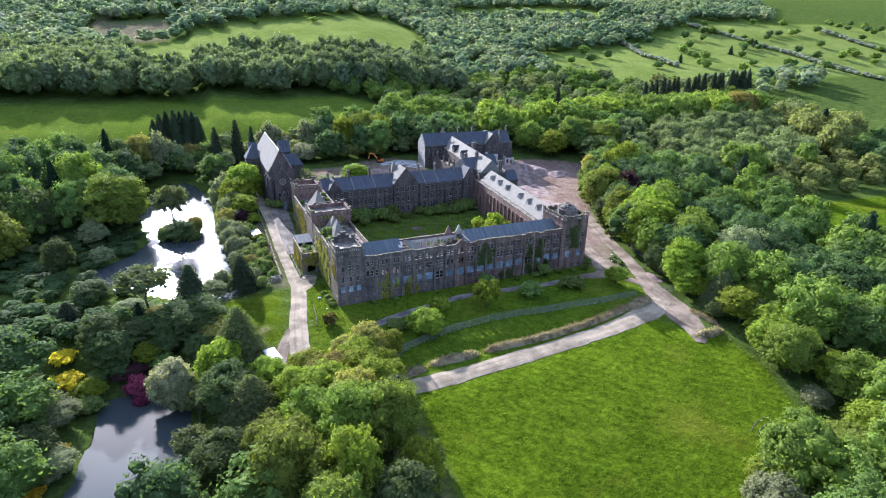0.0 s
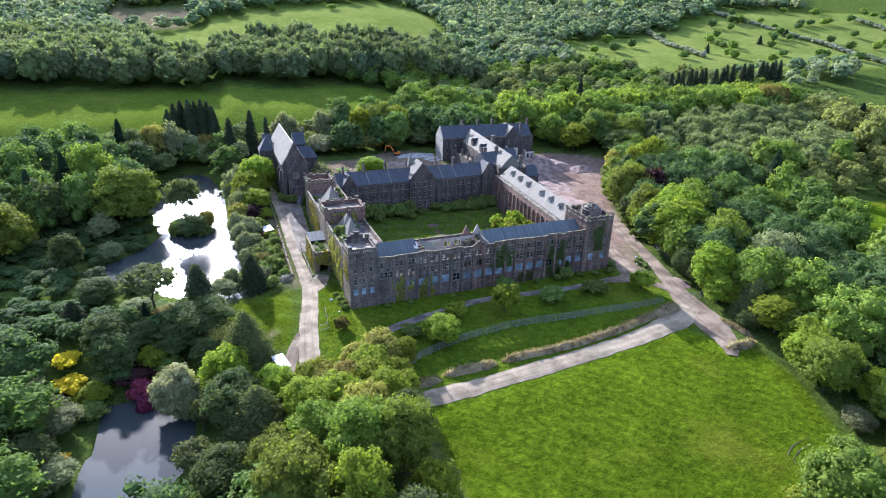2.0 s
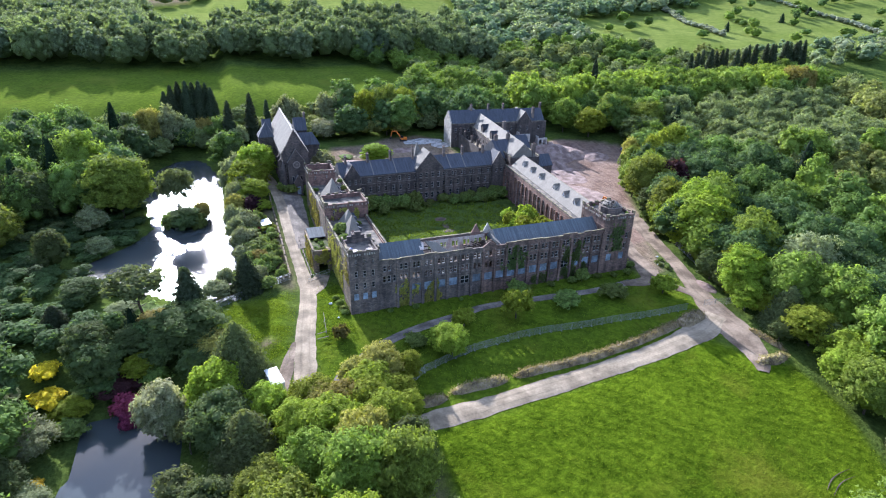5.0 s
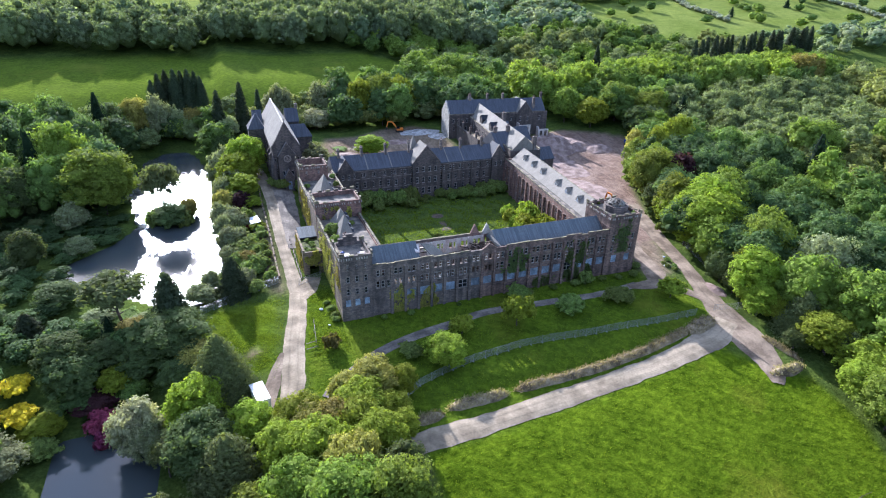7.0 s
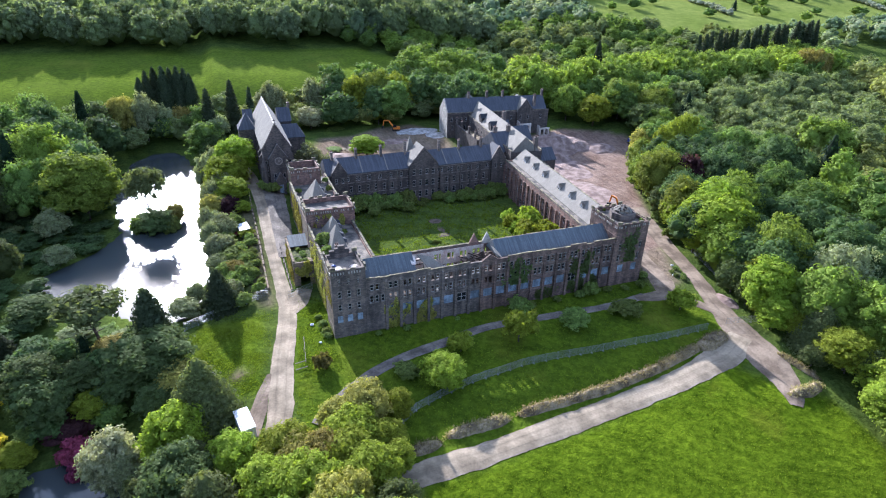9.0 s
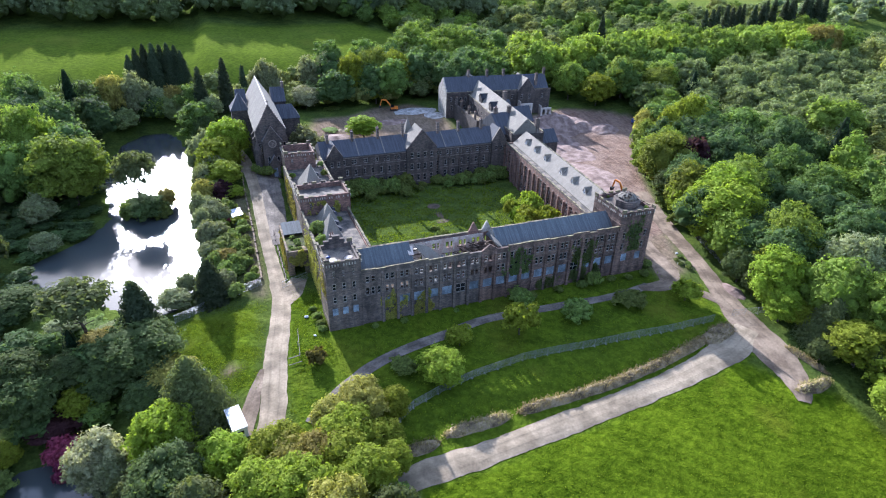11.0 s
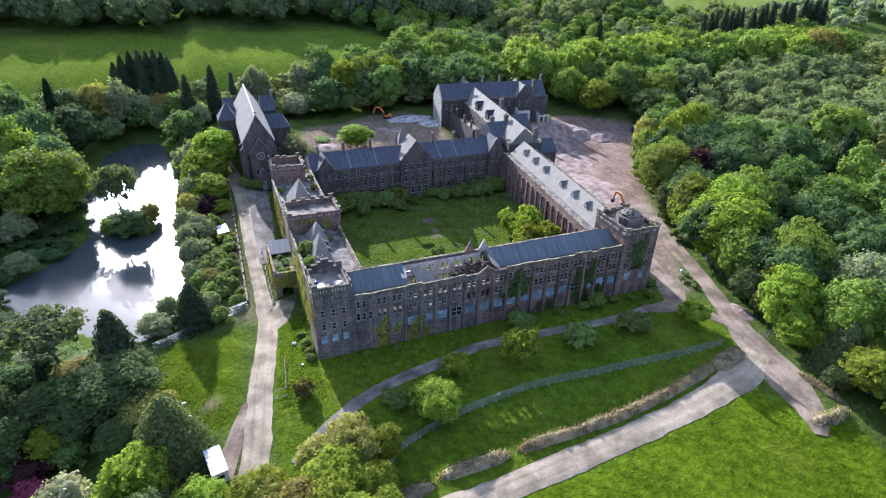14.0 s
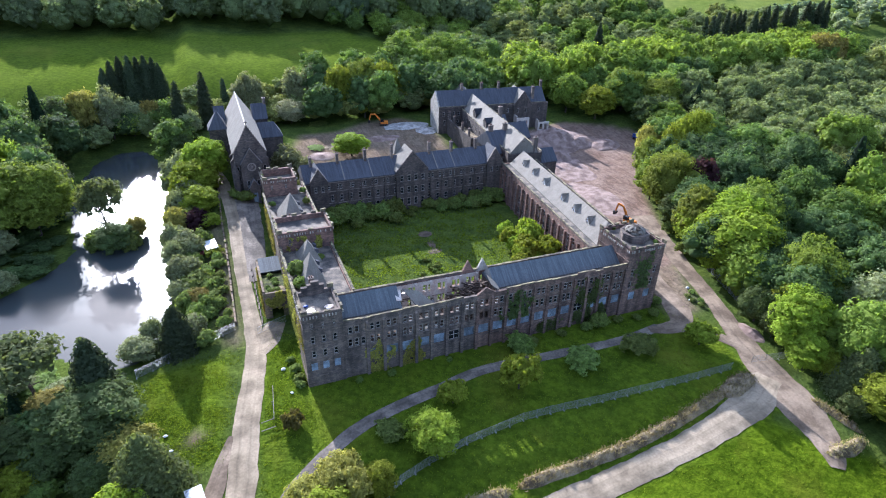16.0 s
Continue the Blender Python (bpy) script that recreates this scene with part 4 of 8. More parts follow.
rows = [(11.0, 0.85, 1.6, [p for p in up if not ruin(p)], ("glass", "glass", "frame")), (11.0, 0.85, 1.6, [p for p in up if ruin(p)], ("frame", "open")),
        (7.8, 0.85, 1.8, [p for p in lowr if not ruin(p)], ("glass", "glass", "frame")), (7.8, 0.85, 1.8, [p for p in lowr if ruin(p)], ("frame", "open")),
        (3.9, 2.5, 2.3, big, ("board", "board", "board", "board", "board", "glass"))]
SEAM = 37.0
left_rows = [(z, w, h, [p for p in ps if p + FX0 < SEAM - 1.0], st) for z, w, h, ps, st in rows]
right_rows = [(z, w, h, [p - (SEAM - FX0) for p in ps if p + FX0 > SEAM - 1.0], st) for z, w, h, ps, st in rows]
windowed_wall(front, (FX0, FY0), (SEAM, FY0), -2.0, FH, 0.6, left_rows, M["stone"], label="soot-dark coursed sandstone front")
windowed_wall(front, (SEAM, FY0), (FX1, FY0), -2.0, FH, 0.6, right_rows, M["stone_warm"], label="warm brown coursed sandstone front")
back_rows = [(10.6, 0.9, 1.7, pairs(18, 2, 66, 0.9, 0.4), ("open", "frame")), (7.2, 0.9, 1.9, pairs(18, 2, 66, 0.9, 0.4), ("open", "frame")), (3.2, 1.4, 2.2, even(18, 2, 66, 1.4), "glass")]
windowed_wall(front, (FX1, FY1), (FX0, FY1), -1.0, FH - 0.6, 0.6, back_rows, M["stone_red"])
# plastered inner face of the roofless part
bm = bmesh.new()
ops = [(p, z, p + w, z + h) for z, w, h, ps, st in back_rows for p in ps]
x_lo, x_hi = 20.0, 42.0
for band, (za, zb) in enumerate(((9.2, FH - 0.7), (6.5, 9.0))):
    sel = [(o[0] - (FX1 - x_hi), max(o[1], za), o[2] - (FX1 - x_hi), min(o[3], zb)) for o in ops if FX1 - x_hi < o[0] and o[2] < FX1 - x_lo and o[3] > za and o[1] < zb]
    wall(bm, (x_hi, FY1 - 0.604), (x_lo, FY1 - 0.604), za, zb, 0.02, sel)
part("inner_wall", bm, M["plaster"], front, "stained pale plaster on the inside of the roofless wall")
for x in (20.2, 26.6, 30.2, 33.8, 37.4, 41.5):
    bm = bmesh.new()
    box(bm, x - 0.25, FY1 - 0.95, 6.5, x + 0.25, FY1 - 0.63, FH - 0.8)
    part("pilaster", bm, M["plaster"], front)
# floors inside
bm = bmesh.new()
box(bm, FX0 + 0.1, FY0 + 0.61, 5.6, FX1 - 0.1, FY1 - 0.61, 5.9)
part("floor_slab", bm, M["timber"], front, "debris-covered upper floor")
# buttresses
for k in range(BAYS + 1):
    x = BAY0 + PITCH * k

    def build(bm):
        box(bm, -0.32, -0.55, -2, 0.32, 0, 7.3)
        box(bm, -0.26, -0.35, 7.3, 0.26, 0, 12.9)
        v = box(bm, -0.26, -0.35, 12.9, 0.26, 0, 13.4)
        v[4].co.z = v[5].co.z = 12.95
    piece("buttress", shared("buttress" if x < SEAM else "buttress_warm", build, M["stone"] if x < SEAM else M["stone_warm"]), front, Matrix.Translation((x, FY0 - 0.003, 0)), "stepped stone buttress")
for za in (3.4, 7.1, 10.4):
    bm = bmesh.new()
    box(bm, FX0, FY0 - 0.07, za, FX1, FY0 - 0.003, za + 0.14)
    part("string_course", bm, M["stone"], front)
# low parapet that steps up and down, gone where the gable and the ruin break it
x = FX0
while x < FX1 - 0.5:
    x2 = min(x + rnd.choice((2.2, 3.4, 4.6)), FX1)
    if not (x2 > 37.0 and x < 41.4):
        low = 21 < x < 37
        parapet(front, [(x, FY0 - 0.02), (x2 - 0.004, FY0 - 0.02)], FH + 0.003, FH + (rnd.choice((0.05, 0.12, 0.3)) if low else rnd.choice((0.12, 0.3, 0.42, 0.55))), 0.34, material=M["stone"] if x < SEAM else M["stone_warm"])
    x = x2
parapet(front, [(FX1, FY1 + 0.05), (FX0, FY1 + 0.05)], FH - 0.597, FH - 0.1)
# slate roofs, left and right of the ruined part
for xa, xb, label in ((FX0, 20.9, "blue-grey slate roof with moss along its foot"), (42.6, FX1 + 0.6, "long blue-grey slate roof, slates intact")):
    bm = bmesh.new()
    roof_prism(bm, xa, xb, FY0 + 2.7, FY1 - 0.9, 12.85, 15.9, 6.9, over=0.0)
    part("roof", bm, M["slate"], front, label)
    bm = bmesh.new()
    box(bm, xa, FY0 + 0.6, 12.5, xb, FY0 + 2.9, 12.78)
    part("gutter", bm, M["flat_roof"], front, "mossy parapet gutter")
# dark panels added at both ends of the ruin: the hole's shade as colour
for x in (20.55, 42.75):
    bm = bmesh.new()
    prof = [(1.0, 6.0), (10.4, 6.0), (10.4, 12.7), (6.9, 15.6), (3.0, 12.8), (1.0, 12.4)]
    f = [bm.verts.new((x, y, z)) for y, z in prof]
    g_ = [bm.verts.new((x + 0.3, y, z)) for y, z in prof]
    bm.faces.new(f[::-1])
    bm.faces.new(g_)
    for i in range(6):
        j = (i + 1) % 6
        bm.faces.new((f[i], f[j], g_[j], g_[i]))
    part("hole_shade_panel", bm, M["timber"], front, "dark panel closing the roof end, standing in for shade")
for x, y0, y1, z0, z1 in ((22.2, 3.0, 3.3, 6, 13.4), (23.6, 5.4, 5.7, 6, 13.0), (21.8, 7.6, 7.9, 6, 13.6), (24.4, 2.6, 2.9, 6, 12.6)):
    bm = bmesh.new()
    box(bm, x, y0, z0, x + 0.3, y1, z1)
    part("charred_post", bm, M["timber"], front, "charred timber post left standing")
for y, z in ((3.2, 12.6), (5.6, 12.9), (7.8, 12.9)):
    bm = bmesh.new()
    box(bm, 20.9, y - 0.12, z, 25.6, y + 0.12, z + 0.28)
    part("charred_beam", bm, M["timber"], front, "charred ceiling beam across the hole")
# fallen timbers and rubble heaped on the floor of the ruin
pick_ = random.Random(77)
for k in range(64):
    x, y = pick_.uniform(26.5, 42.0), pick_.uniform(1.6, 9.8)
    z = 6.2 + 3.4 * math.exp(-((x - 38) / 7) ** 2) + pick_.uniform(0, 1.8)
    w = pick_.choice((2.4, 3.4, 4.6))
    piece("fallen_beam", shared(f"fallen_beam_{w}", lambda bm: box(bm, -w / 2, -0.12, -0.14, w / 2, 0.12, 0.14), M["timber"]), front, pose(x, y, z, pick_.uniform(-20, 20), pick_.uniform(-35, 35), pick_.uniform(0, 180)), "charred fallen beam")
for k in range(46):
    x, y = pick_.uniform(27, 42), pick_.uniform(1.4, 10.0)
    z = 6.0 + 2.6 * math.exp(-((x - 39) / 6) ** 2) + pick_.uniform(0, 0.8)
    sc_ = pick_.uniform(0.5, 1.5)

    def chunk(bm):
        v = box(bm, -0.5, -0.4, -0.35, 0.5, 0.4, 0.35)
        for i_, q_ in enumerate(v):
            q_.co *= 1 + 0.25 * math.sin(i_ * 2.7)
    piece("rubble_stone", shared("rubble_stone", chunk, M["rubble"]), front, pose(x, y, z, pick_.uniform(-60, 60), pick_.uniform(-60, 60), pick_.uniform(0, 180)) @ Matrix.Scale(sc_, 4), "broken red-brown stone")
# torn slope hanging over the edge of the ruin
bm = bmesh.new()
pts = [(24.0, 1.9, 12.9), (28.0, 1.7, 12.8), (26.6, 3.1, 13.9), (25.0, 4.6, 15.1), (21.8, 5.6, 15.7)]
hi = [bm.verts.new((x, y, z + 0.2)) for x, y, z in pts]
lo = [bm.verts.new(p) for p in pts]
bm.faces.new(hi)
bm.faces.new(lo[::-1])
for i in range(5):
    bm.faces.new((lo[i], lo[(i + 1) % 5], hi[(i + 1) % 5], hi[i]))
part("torn_roof", bm, M["lead"], front, "sagging torn-off piece of pale roofing")
for k, (x, y, z, rx, ry, rz, w, d, m_) in enumerate(((20.9, 5.2, 14.6, 28, 8, 4, 1.6, 2.6, "plaster"), (22.6, 6.6, 14.0, -20, 12, 30, 1.8, 1.2, "plaster"), (24.6, 4.4, 13.2, 25, 4, -6, 2.6, 3.0, "pale"), (27.6, 2.6, 12.6, 24, -6, 10, 1.6, 1.6, "slate"), (20.6, 2.6, 12.9, 24, 2, 0, 0.8, 2.0, "slate"))):
    bm = bmesh.new()
    v = box(bm, -w / 2, -d / 2, -0.05, w / 2, d / 2, 0.05)
    v[1].co.x -= w * 0.3
    v[5].co.x -= w * 0.3
    o = part("loose_sheet", bm, M[m_], front, "torn sheet of roofing left hanging")
    o.matrix_basis = pose(x, y, z, rx, ry, rz)
# gables in the ruined middle
for gx0, gx1, yy, zb, zp_, m_, lab in ((36.9, 41.3, FY0 - 0.02, FH, 15.6, "stone_warm", "stone gable on the front"), (37.6, 40.9, FY1 - 0.5, FH - 0.6, 16.6, "stone_red", "reddish gable on the courtyard side"), (41.3, 44.5, FY1 - 0.5, FH - 0.6, 16.5, "pale", "pale gable on the courtyard side")):
    bm = bmesh.new()
    tri = [(gx0, zb), (gx1, zb), ((gx0 + gx1) / 2, zp_)]
    f = [bm.verts.new((x, yy, z)) for x, z in tri]
    g = [bm.verts.new((x, yy + 0.5, z)) for x, z in tri]
    bm.faces.new(f)
    bm.faces.new(g[::-1])
    for i in range(3):
        bm.faces.new((f[(i + 1) % 3], f[i], g[i], g[(i + 1) % 3]))
    part("gable", bm, M[m_], front, lab)
bm = bmesh.new()
pts = [(40.6, 1.2, 15.4), (42.9, 1.0, 13.4), (43.4, 4.4, 13.5), (41.2, 4.9, 15.6)]
hi = [bm.verts.new((x, y, z + 0.15)) for x, y, z in pts]
lo = [bm.verts.new(p) for p in pts]
bm.faces.new(hi[::-1])
bm.faces.new(lo)
for i in range(4):
    bm.faces.new((lo[i], hi[i], hi[(i + 1) % 4], lo[(i + 1) % 4]))
part("gable_roof", bm, M["lead"], front, "remaining pale slope of the cross gable")

# towers of the front
slits = (14.0, 0.4, 1.3, even(3, 0.6, 7.2, 0.4), "frame")
three = lambda z, h=1.6, st="glass": (z, 0.8, h, even(3, 0.6, 7.2, 0.8), st)
tower("square sandstone corner tower with worn battlements", 0, 0, 7.8, 8.6, -2.0, 18.0, [slits, three(10.6), three(7.2), (4.0, 1.3, 1.9, even(3, 0.4, 7.4, 1.3), "board")], [(10.6, 0.8, 1.6, even(2, 1, 8, 0.8), "glass"), (7.2, 0.8, 1.6, even(2, 1, 8, 0.8), "glass")], material=M["stone"])
fl_back = thing("chimney_wall", "stepped raised parapet with a chimney at the tower's back", "parapet")
for x0, x1, z1 in ((1.4, 2.6, 18.5), (2.6, 3.4, 19.0), (3.4, 5.0, 19.6), (5.0, 6.0, 18.7)):
    bm = bmesh.new()
    box(bm, x0, 8.1, 17.704, x1 - 0.004, 8.72, z1)
    box(bm, x0 - 0.04, 8.05, z1 + 0.003, x1 + 0.03, 8.78, z1 + 0.12)
    part("parapet_step", bm, M["stone_dark"], fl_back)
fr = tower("square sandstone corner tower with a domed turret", 75.8, 0, 85.7, 12.4, -2.5, 18.6, [(10.8, 0.8, 1.7, even(4, 0.6, 9.3, 0.8), "glass"), (7.4, 0.8, 1.8, [1.2, 7.4], "glass"), (4.0, 1.8, 2.2, even(2, 0.6, 9.3, 1.8), "board")], (), [(10.8, 0.8, 1.7, even(4, 1, 11, 0.8), "glass"), (7.4, 0.8, 1.8, even(4, 1, 11, 0.8), "glass")], None, M["stone_warm"])
bm = bmesh.new()
r = bmesh.ops.create_cone(bm, cap_ends=True, segments=8, radius1=3.5, radius2=3.5, depth=2.0)
bmesh.ops.translate(bm, verts=r["verts"], vec=(81.6, 6.4, 18.2))
tur = part("turret", bm, M["stone"], fr, "low octagonal turret")
# black slab on the solid turret paints the shade of a hollow
bm = bmesh.new()
box(bm, 79.4, 4.2, 19.204, 83.8, 8.6, 19.3)
part("turret_shade_slab", bm, M["dark"], tur, "dark slab standing in for the turret's shaded inside")
bm = bmesh.new()
r = bmesh.ops.create_uvsphere(bm, u_segments=18, v_segments=10, radius=2.5)
bmesh.ops.delete(bm, geom=[v for v in bm.verts if v.co.z < -0.01], context="VERTS")
bmesh.ops.delete(bm, geom=[f for f in bm.faces if rnd.random() < 0.3], context="FACES")
for v in bm.verts:
    v.co.z *= 0.62
bmesh.ops.translate(bm, verts=bm.verts[:], vec=(81.6, 6.4, 19.25))
bmesh.ops.solidify(bm, geom=bm.faces[:], thickness=0.08)
dome = part("dome", bm, M["lead"], tur, "small grey lead dome, worn to its ribs")
for k in range(9):
    bm = bmesh.new()
    a = 2 * math.pi * k / 9
    prev = None
    for i in range(7):
        e = i / 6 * math.pi / 2
        c = Vector((81.6 + math.cos(a) * 2.58 * math.cos(e), 6.4 + math.sin(a) * 2.58 * math.cos(e), 19.25 + 1.62 * math.sin(e)))
        sd = Vector((-math.sin(a), math.cos(a), 0)) * 0.09
        row = [bm.verts.new(c - sd), bm.verts.new(c + sd)]
        if prev:
            bm.faces.new((prev[0], prev[1], row[1], row[0]))
        prev = row
    bmesh.ops.solidify(bm, geom=bm.faces[:], thickness=0.1)
    part("rib", bm, M["stone"], dome)

# left range with its towers and pointed roofs
left = thing("stone_range", "long sandstone range, mossy towards the track, with pyramid roofs", "building")
lrows = [(9.6, 0.85, 1.6, even(16, 1, 60, 0.85), "glass"), (5.8, 0.85, 1.8, even(16, 1, 60, 0.85), "glass"), (2.0, 1.2, 2.0, even(12, 1, 60, 1.2), "glass")]
windowed_wall(left, (0.4, 69.5), (0.4, 8.6), -2, 13.9, 0.6, lrows, M["stone_moss"], label="mossy, ivy-streaked stone wall")
windowed_wall(left, (13.0, 11.7), (13.0, 76), -1, 13.4, 0.6, lrows, M["stone_red"])
bm = bmesh.new()
box(bm, 1.0, 8.61, 12.4, 12.4, 76, 12.75)
part("flat_roof", bm, M["flat_roof"], left, "weedy flat roof behind the parapets")
parapet(left, [(0.36, 69.5), (0.36, 44.5)], 13.903, 14.4, material=M["stone_moss"])
parapet(left, [(0.36, 34.8), (0.36, 8.8)], 13.903, 14.4, material=M["stone_moss"])
parapet(left, [(13.04, 11.7), (13.04, 76)], 13.403, 13.8)
tower("square tower with a pale flat roof and tall battlements", 0.3, 35, 13.6, 44.3, 0, 18.2, [(14.6, 0.5, 1.2, [2.5, 6, 9.5], "frame")], (), (), 16.6, M["stone_red"])
tower("square tower at the back with a hollow stepped parapet", 1.0, 69.6, 10.4, 78.4, 0, 18.4, [(14.8, 0.5, 1.2, [2, 6], "frame")], (), (), 16.0, M["stone_red"])
for cx, cy, wx, wy, za, top in ((5.5, 20.6, 2.8, 4.4, 12.75, 19.6), (6.6, 30.6, 2.7, 3.2, 12.75, 17.6), (6.2, 52.5, 3.6, 6.6, 12.75, 20.6)):
    bm = bmesh.new()
    base = [bm.verts.new((cx + sx * wx, cy + sy * wy, za)) for sx, sy in ((-1, -1), (1, -1), (1, 1), (-1, 1))]
    ap = [bm.verts.new((cx, cy - 0.3, top)), bm.verts.new((cx, cy + 0.3, top))]
    bm.faces.new((base[0], base[1], ap[0]))
    bm.faces.new((base[1], base[2], ap[1], ap[0]))
    bm.faces.new((base[2], base[3], ap[1]))
    bm.faces.new((base[3], base[0], ap[0], ap[1]))
    rf = part("roof", bm, M["lead"], left, "steep pale grey pyramid roof")
    for k in (-1, 1):
        bm = bmesh.new()
        x, y, z = cx + wx * 0.45, cy + k * wy * 0.4, za + (top - za) * 0.38
        v = box(bm, x, y - 0.4, z, x + 0.9, y + 0.4, z + 0.8)
        for i in (4, 6):
            v[i].co.z += 0.5
        part("roof_vent", bm, M["slate_dark"], rf)
    if cy != 30.6:
        chimney(left, cx - 1.2, cy - 6.6, 12.5, 17.0, 1.0, 0.8, 2)

# range at the back of the courtyard
rear = thing("stone_range", "dark three-storey stone range with slate roof, chimneys and gables", "building")
RX0, RX1, RY0, RY1 = 13.7, 80.0, 76.0, 88.0
rrows = [(10.0, 0.8, 1.5, pairs(17, 0.8, 66, 0.8, 0.3), "glass"), (6.0, 0.9, 2.0, even(22, 0.6, 66, 0.9), "glass"), (2.0, 1.1, 2.1, even(22, 0.6, 66, 1.1), "glass")]
windowed_wall(rear, (RX0, RY0), (RX1, RY0), -1, 12.6, 0.6, rrows, M["stone_dark"], label="soot-dark stone courtyard front")
windowed_wall(rear, (RX1, RY1), (RX0, RY1), -1, 12.6, 0.6, (), M["stone_dark"])
windowed_wall(rear, (RX0, RY1), (RX0, RY0 + 0.61), -1, 12.6, 0.6, (), M["stone_dark"])
windowed_wall(rear, (RX1, RY0 + 0.61), (RX1, RY1), -1, 12.6, 0.6, (), M["stone_dark"])
bm = bmesh.new()
roof_prism(bm, RX0, RX1, RY0, RY1, 12.604, 16.6, over=0.35)
part("roof", bm, M["slate_dark"], rear, "dark slate roof with lead flashings")
for x, h in ((16.5, 19.0), (25.0, 19.4), (34.0, 19.8), (43.0, 20.6), (56.0, 20.0), (64.0, 19.4), (73.0, 19.6)):
    chimney(rear, x, 81.6, 15.4, h, 0.75, 1.3, 2)
for x in (25.8, 34.8, 63.2, 57.0):
    bm = bmesh.new()
    for k in (0,):
        quad(bm, (x, RY0 - 0.3, 12.86), (x + 0.35, RY0 - 0.3, 12.86), (x + 0.35, 81.9, 16.78), (x, 81.9, 16.78))
        quad(bm, (x, RY0 - 0.3, 12.7), (x, 81.9, 16.6), (x + 0.35, 81.9, 16.6), (x + 0.35, RY0 - 0.3, 12.7))
    part("flashing", bm, M["lead"], rear, "pale lead flashing on the slates")


for za in (5.2, 9.2, 12.2):
    bm = bmesh.new()
    box(bm, RX0, RY0 - 0.1, za, RX1, RY0 - 0.003, za + 0.22)
    part("string_course", bm, M["trim"], rear, "weathered string course")
for k in range(17):
    def build(bm):
        box(bm, -0.3, -0.5, -1, 0.3, -0.11, 8.8)
        box(bm, -0.22, -0.3, 8.803, 0.22, -0.11, 12.0)
    piece("buttress", shared("buttress_rear", build, M["stone_dark"]), rear, Matrix.Translation((RX0 + 1.6 + k * 3.95, RY0, 0)), "slim stone buttress")


def cross_gable(parent, x0, x1, y0, y1, z0, ze, zp_, material, roofm, rows=(), lab="", out=0.0):
    """A gable that stands out from a range, with its own roof running back."""
    windowed_wall(parent, (x0, y0), (x1, y0), z0, ze, 0.5, rows, material, label=lab)
    for a, b in (((x0, y1), (x0, y0 + 0.51)), ((x1, y0 + 0.51), (x1, y1))):
        windowed_wall(parent, a, b, z0, ze, 0.5, (), material)
    bm = bmesh.new()
    xm = (x0 + x1) / 2
    tri = [(x0, ze + 0.003), (x1, ze + 0.003), (xm, zp_)]
    f = [bm.verts.new((x, y0, z)) for x, z in tri]
    g = [bm.verts.new((x, y0 + 0.5, z)) for x, z in tri]
    bm.faces.new(f)
    bm.faces.new(g[::-1])
    for i in range(3):
        bm.faces.new((f[(i + 1) % 3], f[i], g[i], g[(i + 1) % 3]))
    part("gable", bm, material, parent)
    bm = bmesh.new()
    for s in (-1, 1):
        e = xm + s * ((x1 - x0) / 2 + 0.25)
        pts = [(e, y0 + 0.52, ze - 0.1), (xm, y0 + 0.52, zp_ - 0.05), (xm, y1, zp_ - 0.05), (e, y1, ze - 0.1)]
        lo = [bm.verts.new(p) for p in pts]
        hi = [bm.verts.new((x, y, z + 0.2)) for x, y, z in pts]
        bm.faces.new(hi)
        bm.faces.new(lo[::-1])
        for i in range(4):
            bm.faces.new((lo[i], lo[(i + 1) % 4], hi[(i + 1) % 4], hi[i]))
    bmesh.ops.recalc_face_normals(bm, faces=bm.faces[:])
    part("gable_roof", bm, roofm, parent, "roof slopes of the gable")
    bm = bmesh.new()
    for s in (-1, 1):
        a = Vector((xm + s * (x1 - x0) / 2 + s * 0.15, y0 - 0.12, ze))
        b = Vector((xm, y0 - 0.12, zp_ + 0.18))
        lo = [a, b, b + Vector((0, 0.66, 0)), a + Vector((0, 0.66, 0))]
        v0 = [bm.verts.new(p) for p in lo]
        v1 = [bm.verts.new(p + Vector((0, 0, 0.22))) for p in lo]
        bm.faces.new(v0)
        bm.faces.new(v1)
        for i in range(4):
            bm.faces.new((v0[i], v0[(i + 1) % 4], v1[(i + 1) % 4], v1[i]))
    bmesh.ops.recalc_face_normals(bm, faces=bm.faces[:])
    part("gable_coping", bm, M["trim"], parent, "raised gable coping")


cross_gable(rear, 42.6, 53.4, 74.9, 83.0, -1, 13.6, 20.0, M["stone_dark"], M["lead"], [(10.2, 1.0, 1.9, even(4, 0.6, 10.2, 1.0), "glass"), (6.0, 1.0, 2.1, even(4, 0.6, 10.2, 1.0), "glass"), (1.8, 1.1, 2.3, even(4, 0.6, 10.2, 1.1), "glass")], "tall central gable")
cross_gable(rear, 15.0, 20.4, 75.2, 82.0, -1, 13.0, 17.2, M["stone_dark"], M["slate_dark"], [(9.8, 0.8, 1.6, [1.2, 3.4], "glass")], "small end gable")
cross_gable(rear, 75.0, 80.6, 75.2, 82.0, -1, 13.2, 17.8, M["stone_dark"], M["slate_dark"], [(9.8, 0.8, 1.6, [1.4, 3.6], "glass")], "small end gable")
bm = bmesh.new()
r = bmesh.ops.create_cone(bm, cap_ends=True, segments=4, radius1=2.3, radius2=0.05, depth=5.0)
bmesh.ops.rotate(bm, verts=bm.verts[:], matrix=Matrix.Rotation(radians(45), 3, "Z"))
bmesh.ops.translate(bm, verts=bm.verts[:], vec=(46.2, 85.5, 18.9))
part("spire", bm, M["lead"], rear, "small pale pyramid spire")

